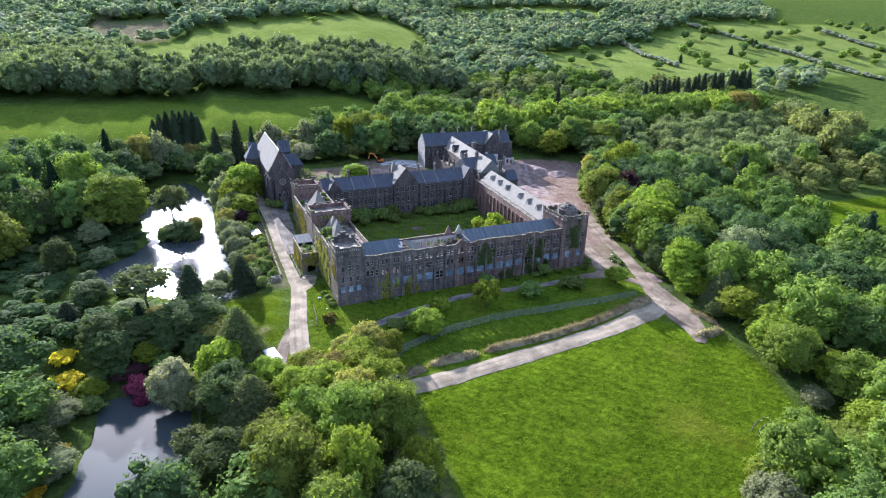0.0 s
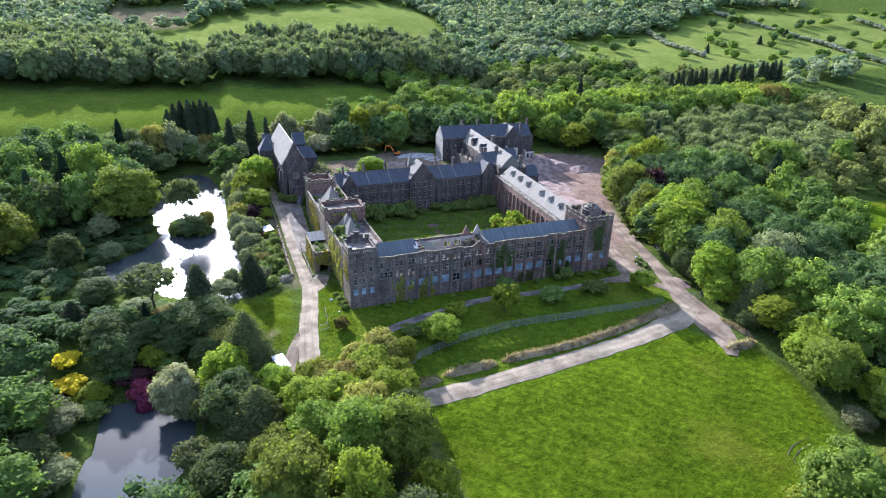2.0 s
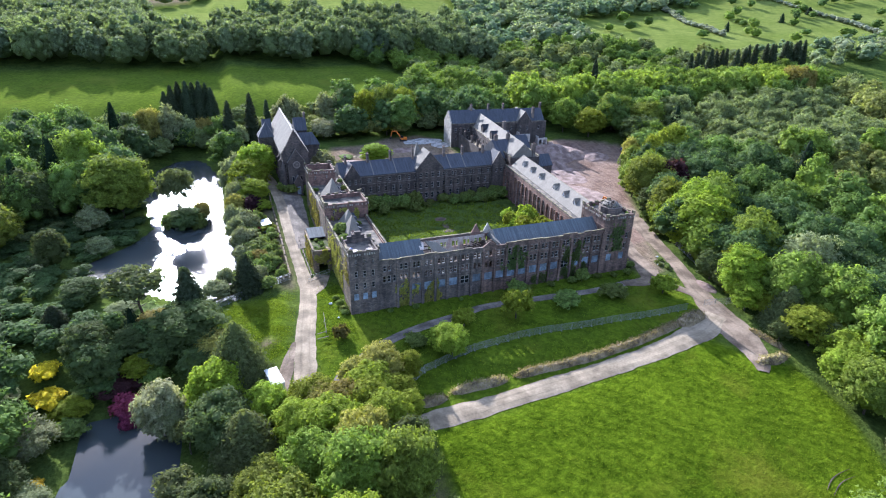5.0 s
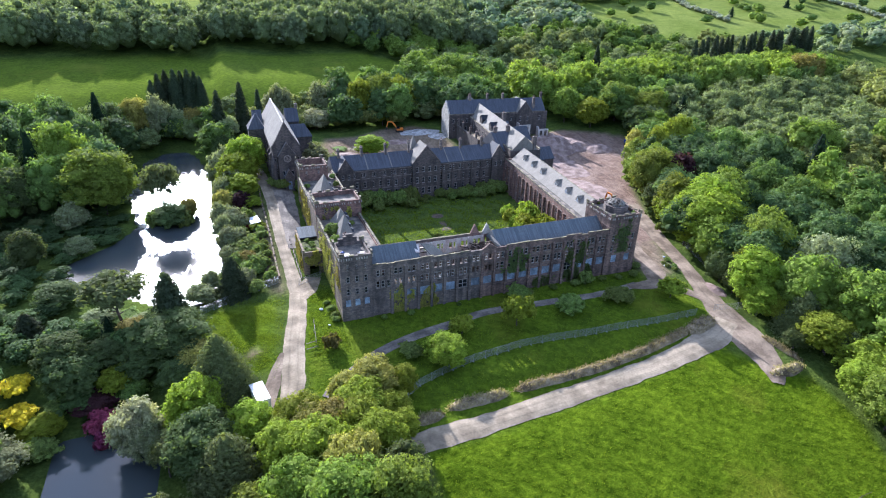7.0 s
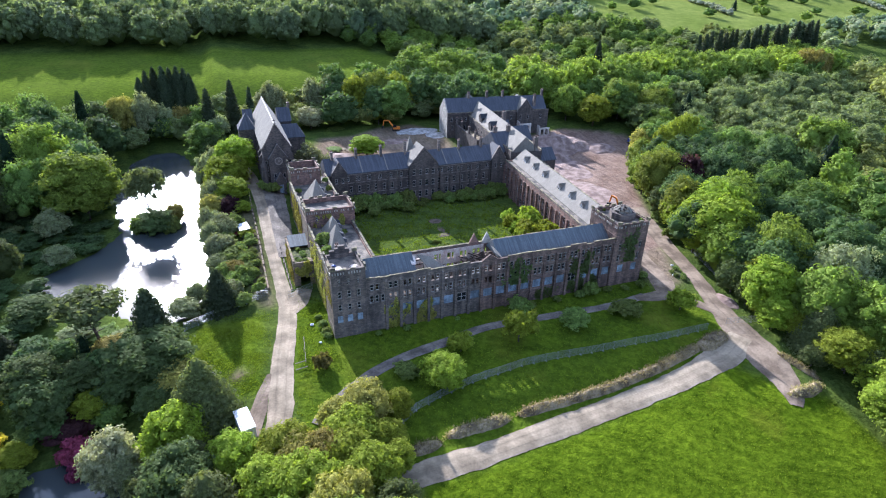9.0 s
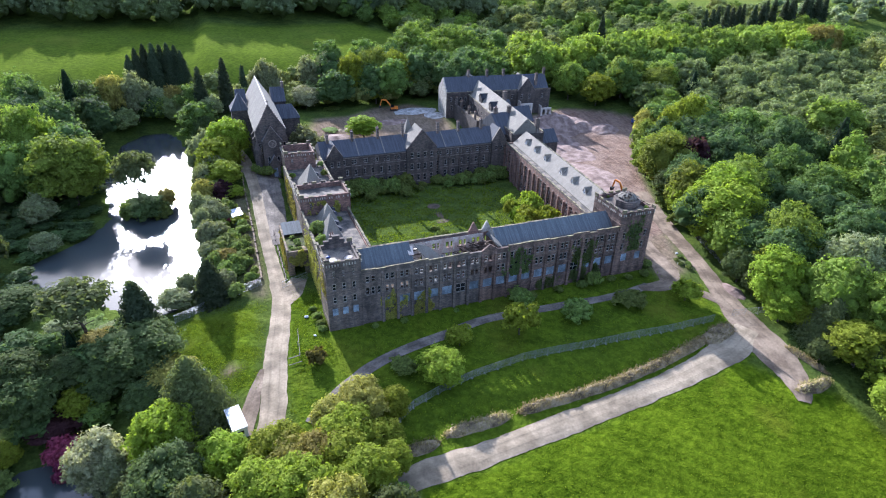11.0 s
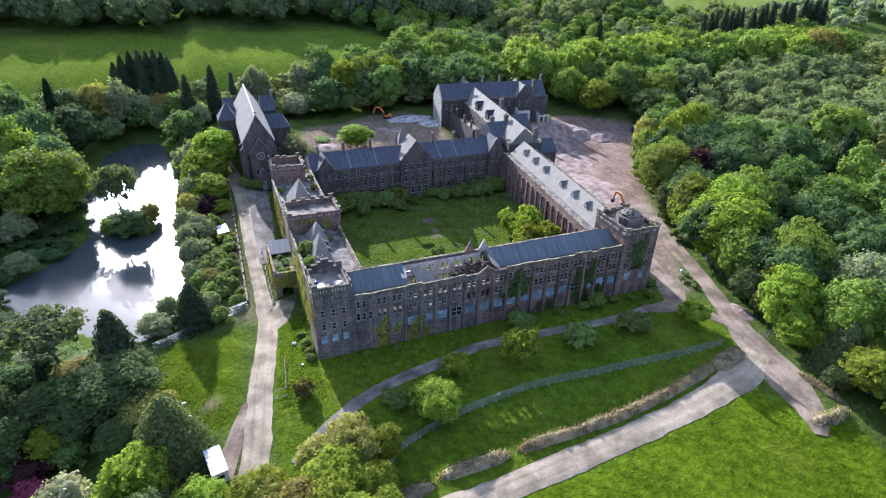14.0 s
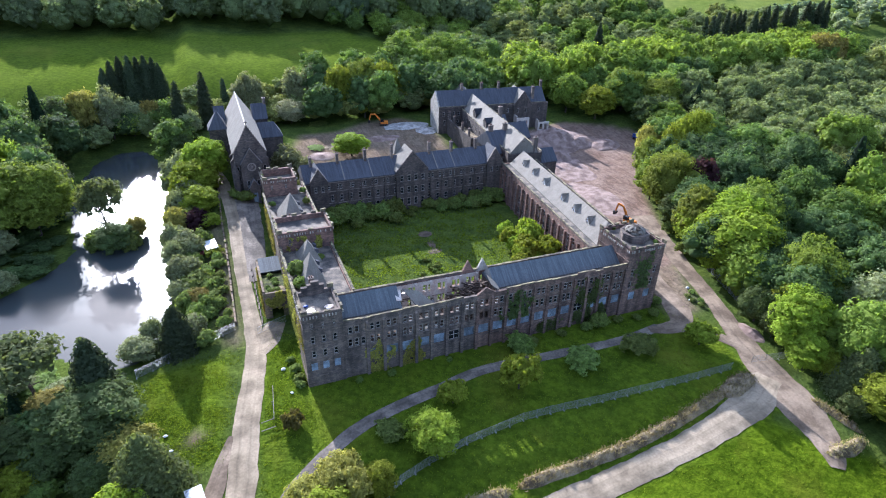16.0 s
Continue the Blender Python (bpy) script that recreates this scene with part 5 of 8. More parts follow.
# range on the far side of the courtyard, slightly askew, and its continuation
def local(x, y, ax, ay, z=0):
    return Matrix.Translation((x, y, z)) @ Matrix.Rotation(math.atan2(ay, ax), 4, "Z")


def askew_range(label, place, length, depth, height, rows, ridge, roofm, ridge_at, dormers, eaves_in=1.4, stub=0.0, stone="stone_red", eave_drop=0.3, dormer=(1.05, 0.55, 1.75, 4.7), front_m="white", cap="slate_dark"):
    ob = thing("stone_range", label, "building", place)
    windowed_wall(ob, (0, 0), (length, 0), -2, height, 0.6, rows, M[stone])
    windowed_wall(ob, (length, depth), (0, depth), -2, height, 0.6, (), M[stone])
    windowed_wall(ob, (0, depth - 0.01), (0, 0.61), -2, height, 0.6, (), M[stone])
    windowed_wall(ob, (length, 0.61), (length, depth - 0.61), -2, height, 0.6, (), M[stone])
    for a, b in (((0, -0.05), (length, -0.05)), ((length, depth + 0.05), (0, depth + 0.05))):
        parapet(ob, [a, b], height + 0.003, height + 0.5)
    bm = bmesh.new()
    box(bm, 0.61, 0.61, height - 0.8, length - 0.61, depth - 0.61, height - eave_drop - 0.05)
    part("gutter", bm, M["flat_roof"], ob, "mossy parapet gutter")
    bm = bmesh.new()
    roof_prism(bm, 0.7, length - 0.7, eaves_in, depth - 0.9, height - eave_drop, ridge, ridge_at, over=0.0, hip1=stub)
    part("roof", bm, roofm, ob, "pale weathered slate slope catching the light")
    slope = (ridge - height + eave_drop) / (ridge_at - eaves_in)
    for x in dormers:
        w, hgt, peak, y0 = dormer
        z0 = height - eave_drop + (y0 - eaves_in) * slope
        ridge_run = (hgt + peak) / slope
        run = hgt / slope
        bm = bmesh.new()
        f = [bm.verts.new(p) for p in ((x - w, y0, z0 - 0.3), (x + w, y0, z0 - 0.3), (x + w, y0, z0 + hgt), (x, y0, z0 + hgt + peak), (x - w, y0, z0 + hgt))]
        g = [bm.verts.new((v.co.x, y0 + 0.12, v.co.z)) for v in f]
        bm.faces.new(f)
        bm.faces.new(g[::-1])
        for i in range(5):
            bm.faces.new((f[(i + 1) % 5], f[i], g[i], g[(i + 1) % 5]))
        dm = part("dormer", bm, M[front_m], ob, "gabled roof dormer")
        # dark plate on the closed front, painting the shade of an opening
        bm = bmesh.new()
        box(bm, x - w * 0.25, y0 - 0.04, z0 + 0.15, x + w * 0.2, y0 - 0.004, z0 + hgt + peak * 0.15)
        part("opening", bm, M["dark"], dm)
        bm = bmesh.new()
        for sg in (-1, 1):
            e = x + sg * (w + 0.12)
            top = [(x, y0 - 0.15, z0 + hgt + peak + 0.08), (x, y0 + ridge_run + 0.1, z0 + hgt + peak + 0.08), (e, y0 + run + 0.1, z0 + hgt - 0.02), (e, y0 - 0.15, z0 + hgt - 0.02)]
            vs = [bm.verts.new(p) for p in top]
            bm.faces.new(vs)
            if hgt > 0.2:
                c = x + sg * (w - 0.05)
                bm.faces.new([bm.verts.new(p) for p in ((c, y0 + 0.05, z0), (c, y0 + run, z0 + hgt), (c, y0 + 0.05, z0 + hgt))])
        bmesh.ops.solidify(bm, geom=bm.faces[:], thickness=0.06)
        part("dormer_roof", bm, M[cap], dm, "dormer slates, painted sunlit-pale on the east range")
    return ob


erows = [(8.6, 0.9, 1.9, even(20, 0.6, 62, 0.9), "glass"), (4.8, 1.0, 2.2, even(20, 0.6, 62, 1.0), "glass"), (1.2, 1.1, 2.0, even(20, 0.6, 62, 1.1), "glass")]
# white dormer fronts and pale caps carry their sunlit look in the colour
east = askew_range("red-brown stone range with a long pale slate roof and dormers", local(80.6, 75.8, -6.2, -62.5), 62.6, 13.0, 12.0, erows, 16.0, M["lead"], 7.6, [8, 16, 24.2, 36.5, 44.3, 52.2], 2.8, stub=4.5, dormer=(0.85, 0.5, 1.7, 4.7), cap="pale")
for k in range(17):
    def build(bm):
        box(bm, -0.3, -0.5, -2, 0.3, -0.003, 10.6)
    piece("buttress", shared("buttress_low", build, M["stone_red"]), east, Matrix.Translation((1.0 + k * 3.75, 0, 0)), "stone buttress")
frows = [(8.0, 0.9, 1.7, even(12, 37, 91, 0.9), "glass"), (4.2, 0.9, 1.9, even(12, 37, 91, 0.9), "glass")]
far = askew_range("stone range running back, pale roof with large dark dormers", local(95.0, 170, -11.3, -93, 3.2), 93.7, 12.6, 11.2, frows, 16.6, M["lead"], 5.9, [32, 50, 63.5], 0.7, stone="stone_dark", dormer=(1.8, 2.2, 1.6, 1.3), front_m="stone_dark")
back = askew_range("gabled stone block at the back with slate roof", local(80.4, 134.6, 50, -4.5, 4.0), 50.5, 13.5, 11.5, [(8.0, 0.9, 1.7, even(4, 1, 10, 0.9) + even(5, 24, 49, 0.9), "glass"), (4.2, 0.9, 1.9, even(3, 1, 10, 0.9), "glass")], 17.2, M["slate_dark"], 6.75, [], 0.4, stone="stone_dark", eave_drop=0.1)
bm = bmesh.new()
v = [bm.verts.new(p) for p in ((-0.03, 0.2, 11.6), (-0.03, 13.3, 11.6), (-0.03, 6.75, 17.5), (0.5, 0.2, 11.6), (0.5, 13.3, 11.6), (0.5, 6.75, 17.5))]
for f in ((0, 2, 1), (3, 4, 5), (0, 3, 5, 2), (1, 2, 5, 4), (0, 1, 4, 3)):
    bm.faces.new([v[i] for i in f])
part("gable", bm, M["pale"], back, "pale rendered gable end")
bm = bmesh.new()
wall(bm, (-0.03, 13.3), (-0.03, 0.2), -2, 11.6, 0.025)
part("render_coat", bm, M["pale"], back, "pale flaking render on the end wall")
cross_gable(back, 34, 42.6, -0.7, 12, 2, 11.3, 17.0, M["stone_dark"], M["lead"], [(8, 0.9, 1.8, [1.6, 5.4], "glass")], "projecting gable")
for x0, x1, y0, z1, op in ((34.2, 40.2, -4.4, 6.6, [(0.8, 2.6, 2.4, 5.4), (3.6, 2.6, 5.0, 5.4)]), (45.0, 50.2, -3.8, 4.0, [(0.8, 0.6, 2.2, 3.2), (3.0, 0.6, 4.4, 3.2)])):
    bm = bmesh.new()
    wall(bm, (x0, y0), (x1, y0), -2, z1, 0.4, op)
    wall(bm, (x0, -0.8), (x0, y0 + 0.401), -2, z1 + 0.8, 0.4)
    wall(bm, (x1, y0 + 0.401), (x1, -0.1), -2, z1 - 0.8, 0.4)
    part("ruined_bay", bm, M["plaster"], back, "white-plastered walls of a roofless bay")
for x in (12, 21, 29, 49.3):
    chimney(back, x, 6.75, 15.8, 19.6, 1.0, 1.0, 3)
chimney(back, 43.8, 2.6, 12.0, 18.2, 1.1, 1.2, 3)
# slate wing between the rear and the far range, and low wings beside it
wing = thing("stone_wing", "dark stone wing with a steep slate roof", "building")
for a, b in (((82.0, 84.0), (93.0, 84.0)), ((93.0, 100.0), (82.0, 100.0)), ((82.0, 99.99), (82.0, 84.61))):
    windowed_wall(wing, a, b, 0, 12.6, 0.6, (), M["stone_dark"])
bm = bmesh.new()
roof_prism(bm, 82.0, 90.4, 83.0, 100.0, 12.604, 18.4, over=0.3)
part("roof", bm, M["slate_dark"], wing, "dark slate roof of the wing")
for x, y, z0, z1 in ((83.6, 91.5, 17.6, 20.4), (89.4, 91.5, 17.6, 20.6), (94.0, 77.0, 12.0, 19.4), (96.6, 110.0, 15.0, 21.4), (89.6, 77.6, 14.5, 18.4)):
    chimney(wing, x, y, z0, z1, 1.5, 1.1, 2)
for x0, y0, x1, y1, ze, zr, lab in ((98.0, 102.0, 106.5, 112.0, 10.5, 15.6, "slate-roofed side wing"), (95.0, 77.5, 104.0, 86.0, 9.5, 13.4, "low slate-roofed side wing"), (97.6, 118.0, 105.0, 126.0, 10.5, 14.4, "slate-roofed side wing with a broken edge")):
    sw = thing("side_wing", "small dark stone " + lab, "building")
    bm = bmesh.new()
    wall(bm, (x0, y0), (x1, y0), 0, ze, 0.5)
    wall(bm, (x1, y0 + 0.501), (x1, y1 - 0.501), 0, ze, 0.5)
    wall(bm, (x1, y1), (x0, y1), 0, ze, 0.5)
    part("wall", bm, M["stone_dark"], sw)
    bm = bmesh.new()
    roof_prism(bm, x0, x1, y0, y1, ze + 0.004, zr, over=0.3)
    part("roof", bm, M["slate_dark"], sw, "dark slate roof")
low_wing = thing("low_wing", "low flat-roofed wing with brown felt and parapets", "building")
bm = bmesh.new()
wall(bm, (82.4, 105.4), (86.6, 105.4), 1, 11.4, 0.5)
wall(bm, (83.9, 133.8), (82.4, 105.91), 1, 11.4, 0.5)
part("wall", bm, M["stone_dark"], low_wing)
bm = bmesh.new()
box(bm, 83.2, 106, 10.2, 87.2, 124, 10.5)
part("flat_roof", bm, M["straw"], low_wing, "brown weathered felt roof")
for y in (108.5, 116, 125.5, 132):
    chimney(low_wing, 82.75 + (y - 105) * 0.054, y, 11.2, 14.2, 0.8, 0.8, 2)

# church
church = thing("church", "dark stone church with steep pale slate roof", "church", Matrix.Translation((-0.4, 92, 4.6)))
CH, CR, CW, CL = 14.4, 22.4, 4.9, 46.5
windowed_wall(church, (-CW, 0), (CW, 0), -2, CH, 0.8, [(4.5, 0.9, 5.5, [0.35, 8.55], "glass")], M["stone_dark"], label="dark gabled west front")
windowed_wall(church, (-CW, CL), (-CW, 0.81), -2, CH, 0.8, [(6.5, 1.1, 4.6, even(7, 1, 26, 1.1), "glass")], M["stone_dark"])
windowed_wall(church, (CW, 0.81), (CW, CL), -2, CH, 0.8, [(6.5, 1.1, 4.6, even(7, 1, 26, 1.1), "glass")], M["stone_dark"])
windowed_wall(church, (CW, CL), (-CW, CL), -2, CH, 0.8, (), M["stone_dark"])
for y0, y1, up in ((-0.05, 0.8, 0.9), (CL - 0.6, CL, 0.2)):
    bm = bmesh.new()
    tri = ((-CW, CH + 0.003), (CW, CH + 0.003), (0, CR + up))
    f = [bm.verts.new((x, y0, z)) for x, z in tri]
    g = [bm.verts.new((x, y1, z)) for x, z in tri]
    bm.faces.new(f)
    bm.faces.new(g[::-1])
    for i in range(3):
        bm.faces.new((f[(i + 1) % 3], f[i], g[i], g[(i + 1) % 3]))
    part("gable", bm, M["stone_dark"], church, "tall dark gable")
# stepped coping stones and kneelers up the front gable
for sg in (-1, 1):
    for k in range(12):
        q = (k + 0.5) / 12
        bm = bmesh.new()
        box(bm, sg * CW * (1 - q) - 0.22, -0.1, CH + (CR + 0.9 - CH) * q - 0.1, sg * CW * (1 - q) + 0.22, 0.9, CH + (CR + 0.9 - CH) * q + 0.06)
        part("coping_stone", bm, M["stone_dark"], church)
bm = bmesh.new()
box(bm, -0.14, 0.2, CR + 0.8, 0.14, 0.5, CR + 2.3)
box(bm, -0.5, 0.22, CR + 1.5, 0.5, 0.48, CR + 1.8)
part("finial", bm, M["trim"], church, "stone cross on the gable")
for s_ in (-1, 1):
    bm = bmesh.new()
    pts = [(s_ * (CW + 0.45), 0.82, CH - 0.5), (0, 0.82, CR), (0, CL - 0.62, CR), (s_ * (CW + 0.45), CL - 0.62, CH - 0.5)]
    lo = [bm.verts.new(p) for p in pts]
    hi = [bm.verts.new((x, y, z + 0.25)) for x, y, z in pts]
    bm.faces.new(hi)
    bm.faces.new(lo[::-1])
    for i in range(4):
        bm.faces.new((lo[i], lo[(i + 1) % 4], hi[(i + 1) % 4], hi[i]))
    bmesh.ops.recalc_face_normals(bm, faces=bm.faces[:])
    part("roof", bm, M["lead"], church, "steep pale slate slope, worn smooth")
bm = bmesh.new()
box(bm, -0.22, 0.9, CR + 0.02, 0.22, CL - 0.6, CR + 0.4)
part("ridge", bm, M["pale"], church, "pale ridge tiles")
# chapel with a pyramid roof, transepts and the low hipped annex
bm = bmesh.new()
box(bm, -11.0, 27.5, -2, -CW - 0.01, 34.5, CH)
chapel = part("chapel", bm, M["stone_dark"], church, "square side chapel of dark stone")
bm = bmesh.new()
base = [bm.verts.new(p) for p in ((-11.3, 27.2, CH + 0.003), (-CW + 0.2, 27.2, CH + 0.003), (-CW + 0.2, 34.8, CH + 0.003), (-11.3, 34.8, CH + 0.003))]
top = bm.verts.new((-7.6, 31, 20.3))
for i in range(4):
    bm.faces.new((base[i], base[(i + 1) % 4], top))
bm.faces.new(base[::-1])
part("pyramid_roof", bm, M["slate_dark"], chapel, "slate pyramid roof with pale hips")
for sx, x1 in ((-1, 8.2), (1, 9.8)):
    xa, xb = (-x1, -CW - 0.01) if sx < 0 else (CW + 0.01, x1)
    bm = bmesh.new()
    box(bm, xa, 36, -2, xb, 44, CH)
    tr = part("transept", bm, M["stone_dark"], church, "transept of dark stone")
    bm = bmesh.new()
    roof_prism(bm, xa, xb, 36, 44, CH + 0.003, 19.2, over=0.25)
    part("transept_roof", bm, M["slate_dark"], tr, "dark slate roof of the transept")
chimney(church, 9.6, 40, CH, 21.0, 0.9, 0.9, 1)
bm = bmesh.new()
box(bm, CW + 0.01, 27.6, -2, 13.6, 35.4, 9.9)
ai = part("aisle", bm, M["stone_dark"], church, "low side building")
bm = bmesh.new()
roof_prism(bm, CW, 13.6, 27.6, 35.4, 9.903, 14.4, over=0.3, hip1=2.2)
part("aisle_roof", bm, M["slate_dark"], ai, "hipped dark slate roof")
# inner gable of the front with a rose window, porch and stair turret
cross_gable(church, -3.2, 3.2, -1.5, -0.06, -2, 11.0, 16.0, M["stone_dark"], M["slate_dark"], [(2.2, 0.9, 3.4, [1.2, 4.3], "glass")], "projecting inner gable of dark stone")
bm = bmesh.new()
for k in range(16):
    a0, a1 = 2 * math.pi * k / 16, 2 * math.pi * (k + 1) / 16
    ring = [(math.cos(a) * r, math.sin(a) * r) for r in (1.05, 1.4) for a in (a0, a1)]
    fr = [bm.verts.new((x, -1.62, 10.2 + z)) for x, z in ring]
    bk = [bm.verts.new((x, -1.504, 10.2 + z)) for x, z in ring]
    bm.faces.new((fr[0], fr[1], fr[3], fr[2]))
    bm.faces.new((fr[2], fr[3], bk[3], bk[2]))
    bm.faces.new((fr[1], fr[0], bk[0], bk[1]))
bmesh.ops.remove_doubles(bm, verts=bm.verts[:], dist=0.001)
rose = part("rose_window", bm, M["trim"], church, "round stone tracery window")
bm = bmesh.new()
for k in range(6):
    a = math.pi * k / 6
    d = Vector((math.cos(a), 0, math.sin(a)))
    n = Vector((-math.sin(a), 0, math.cos(a))) * 0.06
    c = Vector((0, -1.56, 10.2))
    quad(bm, c - d * 1.05 - n, c + d * 1.05 - n, c + d * 1.05 + n, c - d * 1.05 + n)
part("spoke", bm, M["trim"], rose)
cross_gable(church, -1.6, 1.6, -3.6, -1.51, -2, 3.6, 6.4, M["stone_dark"], M["slate_dark"], [(-1.0, 1.4, 3.2, [0.9], "board")], "gabled porch of dark stone")
for x, top_z, r in ((-5.0, 11.4, 1.05), (5.2, 10.2, 0.8)):
    bm = bmesh.new()
    q = bmesh.ops.create_cone(bm, cap_ends=True, segments=8, radius1=r, radius2=r, depth=top_z - 1.0)
    bmesh.ops.translate(bm, verts=q["verts"], vec=(x, -0.9, (top_z - 5.0) / 2))
    q = bmesh.ops.create_cone(bm, cap_ends=True, segments=8, radius1=r * 1.15, radius2=0.05, depth=3.4)
    bmesh.ops.translate(bm, verts=q["verts"], vec=(x, -0.9, top_z - 3.0 + 1.7))
    part("stair_turret", bm, M["stone_dark"], church, "eight-sided stair turret with a pointed cap")
for y in (5, 10.5, 16, 21.5):
    for sx in (-1, 1):
        bm = bmesh.new()
        v = box(bm, min(sx * (CW + 0.003), sx * (CW + 1.0)), y - 0.45, -2, max(sx * (CW + 0.003), sx * (CW + 1.0)), y + 0.45, 11.6)
        for k in ((4, 6) if sx < 0 else (5, 7)):
            v[k].co.z -= 1.2
        part("buttress", bm, M["stone_dark"], church)
# gate lodge on the track side
lodge = thing("ivy_clad_porch", "ivy-clad stone porch block with a small slate roof", "porch")
bm = bmesh.new()
wall(bm, (-5.2, 27), (0.37, 27), -1, 7.0, 0.5, [(1.6, -1, 4.2, 2.6)])
wall(bm, (-5.2, 43), (-5.2, 27.51), -1, 7.4, 0.5)
wall(bm, (0.27, 43), (-5.2, 43), -1, 7.4, 0.5)
part("wall", bm, M["stone_moss"], lodge, "moss and ivy covered stone")
bm = bmesh.new()
roof_prism(bm, -4.6, 0.25, 36.8, 42.8, 7.0, 8.3, 41.8, over=0.1)
part("roof", bm, M["slate"], lodge, "small dark slate roof")
bm = bmesh.new()
box(bm, -4.69, 27.51, 6.2, 0.3, 36.6, 6.5)
part("flat_roof", bm, M["moss"], lodge, "flat roof overgrown with moss and ivy")
bm = bmesh.new()
r = bmesh.ops.create_cone(bm, cap_ends=True, segments=14, radius1=1.5, radius2=1.2, depth=0.12)
for v in bm.verts:
    v.co.x *= 1.0 + 0.2 * math.sin(v.co.y * 5)
bmesh.ops.translate(bm, verts=bm.verts[:], vec=(-1.2, 29.0, 6.57))
part("dead_patch", bm, M["straw"], lodge, "patch of dead brown ivy")


# ---- plants ----
def sphere_points(n, g):
    v = g.normal(size=(n, 3))
    return v / np.linalg.norm(v, axis=1, keepdims=True)


def ico(sub):
    bm = bmesh.new()
    bmesh.ops.create_icosphere(bm, subdivisions=sub, radius=1.0)
    bm.verts.ensure_lookup_table()
    v = np.array([x.co[:] for x in bm.verts])
    f = np.array([[x.index for x in p.verts] for p in bm.faces])
    bm.free()
    return v, f


ICO1, ICO2 = ico(1), ico(2)


def crown_arrays(g, lobes, leaves, size, flat=0.0, droop=0.0, tufts_each=13):
    """Leaf sprays gathered in tufts on lobes (x, y, z, rx, rz), each turned its own way. Returns verts, triangles."""
    lob = np.array(lobes, float)
    weight = lob[:, 3] * lob[:, 3]
    which = g.choice(len(lob), leaves, p=weight / weight.sum())
    heads = sphere_points(len(lob) * tufts_each, g).reshape(len(lob), tufts_each, 3)
    swell = 0.80 + 0.36 * g.random((len(lob), tufts_each))
    pick = g.integers(tufts_each, size=leaves)
    d = heads[which, pick] + g.normal(size=(leaves, 3)) * 0.24
    d /= np.linalg.norm(d, axis=1, keepdims=True)
    d[:, 2] = np.where(d[:, 2] < -0.3, -d[:, 2], d[:, 2])
    rad = swell[which, pick] + 0.10 * g.normal(size=leaves)
    pos = lob[which, :3] + d * np.stack([lob[which, 3], lob[which, 3], lob[which, 4]], 1) * rad[:, None]
    nrm = d * 0.85 + g.normal(size=(leaves, 3)) * 0.42 + np.array([0, 0, flat + 0.15])
    nrm /= np.linalg.norm(nrm, axis=1, keepdims=True)
    return sprays(g, pos, nrm, size, droop)


def sprays(g, pos, nrm, size, droop=0.0):
    """Three-cornered sprays at the places pos, facing along nrm."""
    n = len(pos)
    a = np.cross(nrm, g.normal(size=(n, 3)))
    a /= np.linalg.norm(a, axis=1, keepdims=True) + 1e-9
    b = np.cross(nrm, a)
    s = size * (0.5 + 1.0 * g.random(n))[:, None]
    v = np.stack([pos - a * s * 0.62 + b * s * 0.5, pos - a * s * 0.5 - b * s * 0.6, pos + a * s * 0.9 - np.array([0, 0, droop]) * s], 1).reshape(-1, 3)
    return v, np.arange(n * 3).reshape(-1, 3)


def conifer_arrays(g, R, H, base, leaves, size, tiers=13, full=0.66):
    """Needle sprays on tiers of boughs round a cone, and the dark cone within."""
    t = 1 - np.sqrt(g.random(leaves) * 0.998 + 0.002)
    a = g.random(leaves) * 6.2832
    tier = t * tiers
    saw = 1 - (tier - np.floor(tier))
    bough = 0.5 + 0.5 * np.cos(a * 7 + np.floor(tier) * 2.4)
    r = (R * (1 - t) ** full + 0.12) * (0.66 + 0.26 * saw + 0.22 * bough + 0.11 * g.normal(size=leaves))
    pos = np.stack([np.cos(a) * r, np.sin(a) * r, base + (H - base) * t - 0.10 * r * saw], 1)
    nrm = np.stack([np.cos(a), np.sin(a), np.full(leaves, 0.55)], 1) + g.normal(size=(leaves, 3)) * 0.35
    nrm /= np.linalg.norm(nrm, axis=1, keepdims=True)
    seg, lev = 12, 12
    ring = [(math.cos(2 * math.pi * i / seg), math.sin(2 * math.pi * i / seg)) for i in range(seg)]
    v = np.array([(c * rr * k, d * rr * k, base + (H - base) * u) for u in np.linspace(0, 0.98, lev) for rr in (0.70 * R * (1 - u) ** full + 0.03,) for c, d in ring for k in (0.88 + 0.24 * g.random(),)])
    f = np.array([q for j in range(lev - 1) for i in range(seg) for p0, p1, p2, p3 in ((j * seg + i, j * seg + (i + 1) % seg, (j + 1) * seg + (i + 1) % seg, (j + 1) * seg + i),) for q in ((p0, p1, p2), (p0, p2, p3))])
    return sprays(g, pos, nrm, size, 0.35), (v, f)


def core_arrays(g, lobes, shrink=0.86, sub=1, main=2):
    """Inner bodies of the lobes, uneven, that the leaves sit on."""
    vs, fs, off = [], [], 0
    for i, (x, y, z, r, rz) in enumerate(lobes):
        base, f = ICO2 if (sub == 2 or (i == 0 and main == 2)) else ICO1
        k = 1 + 0.13 * g.normal(size=(len(base), 1))
        vs.append(base * k * np.array([r, r, rz]) * (shrink if i else shrink + 0.08) + np.array([x, y, z]))
        fs.append(f + off)
        off += len(base)
    return np.concatenate(vs), np.concatenate(fs)


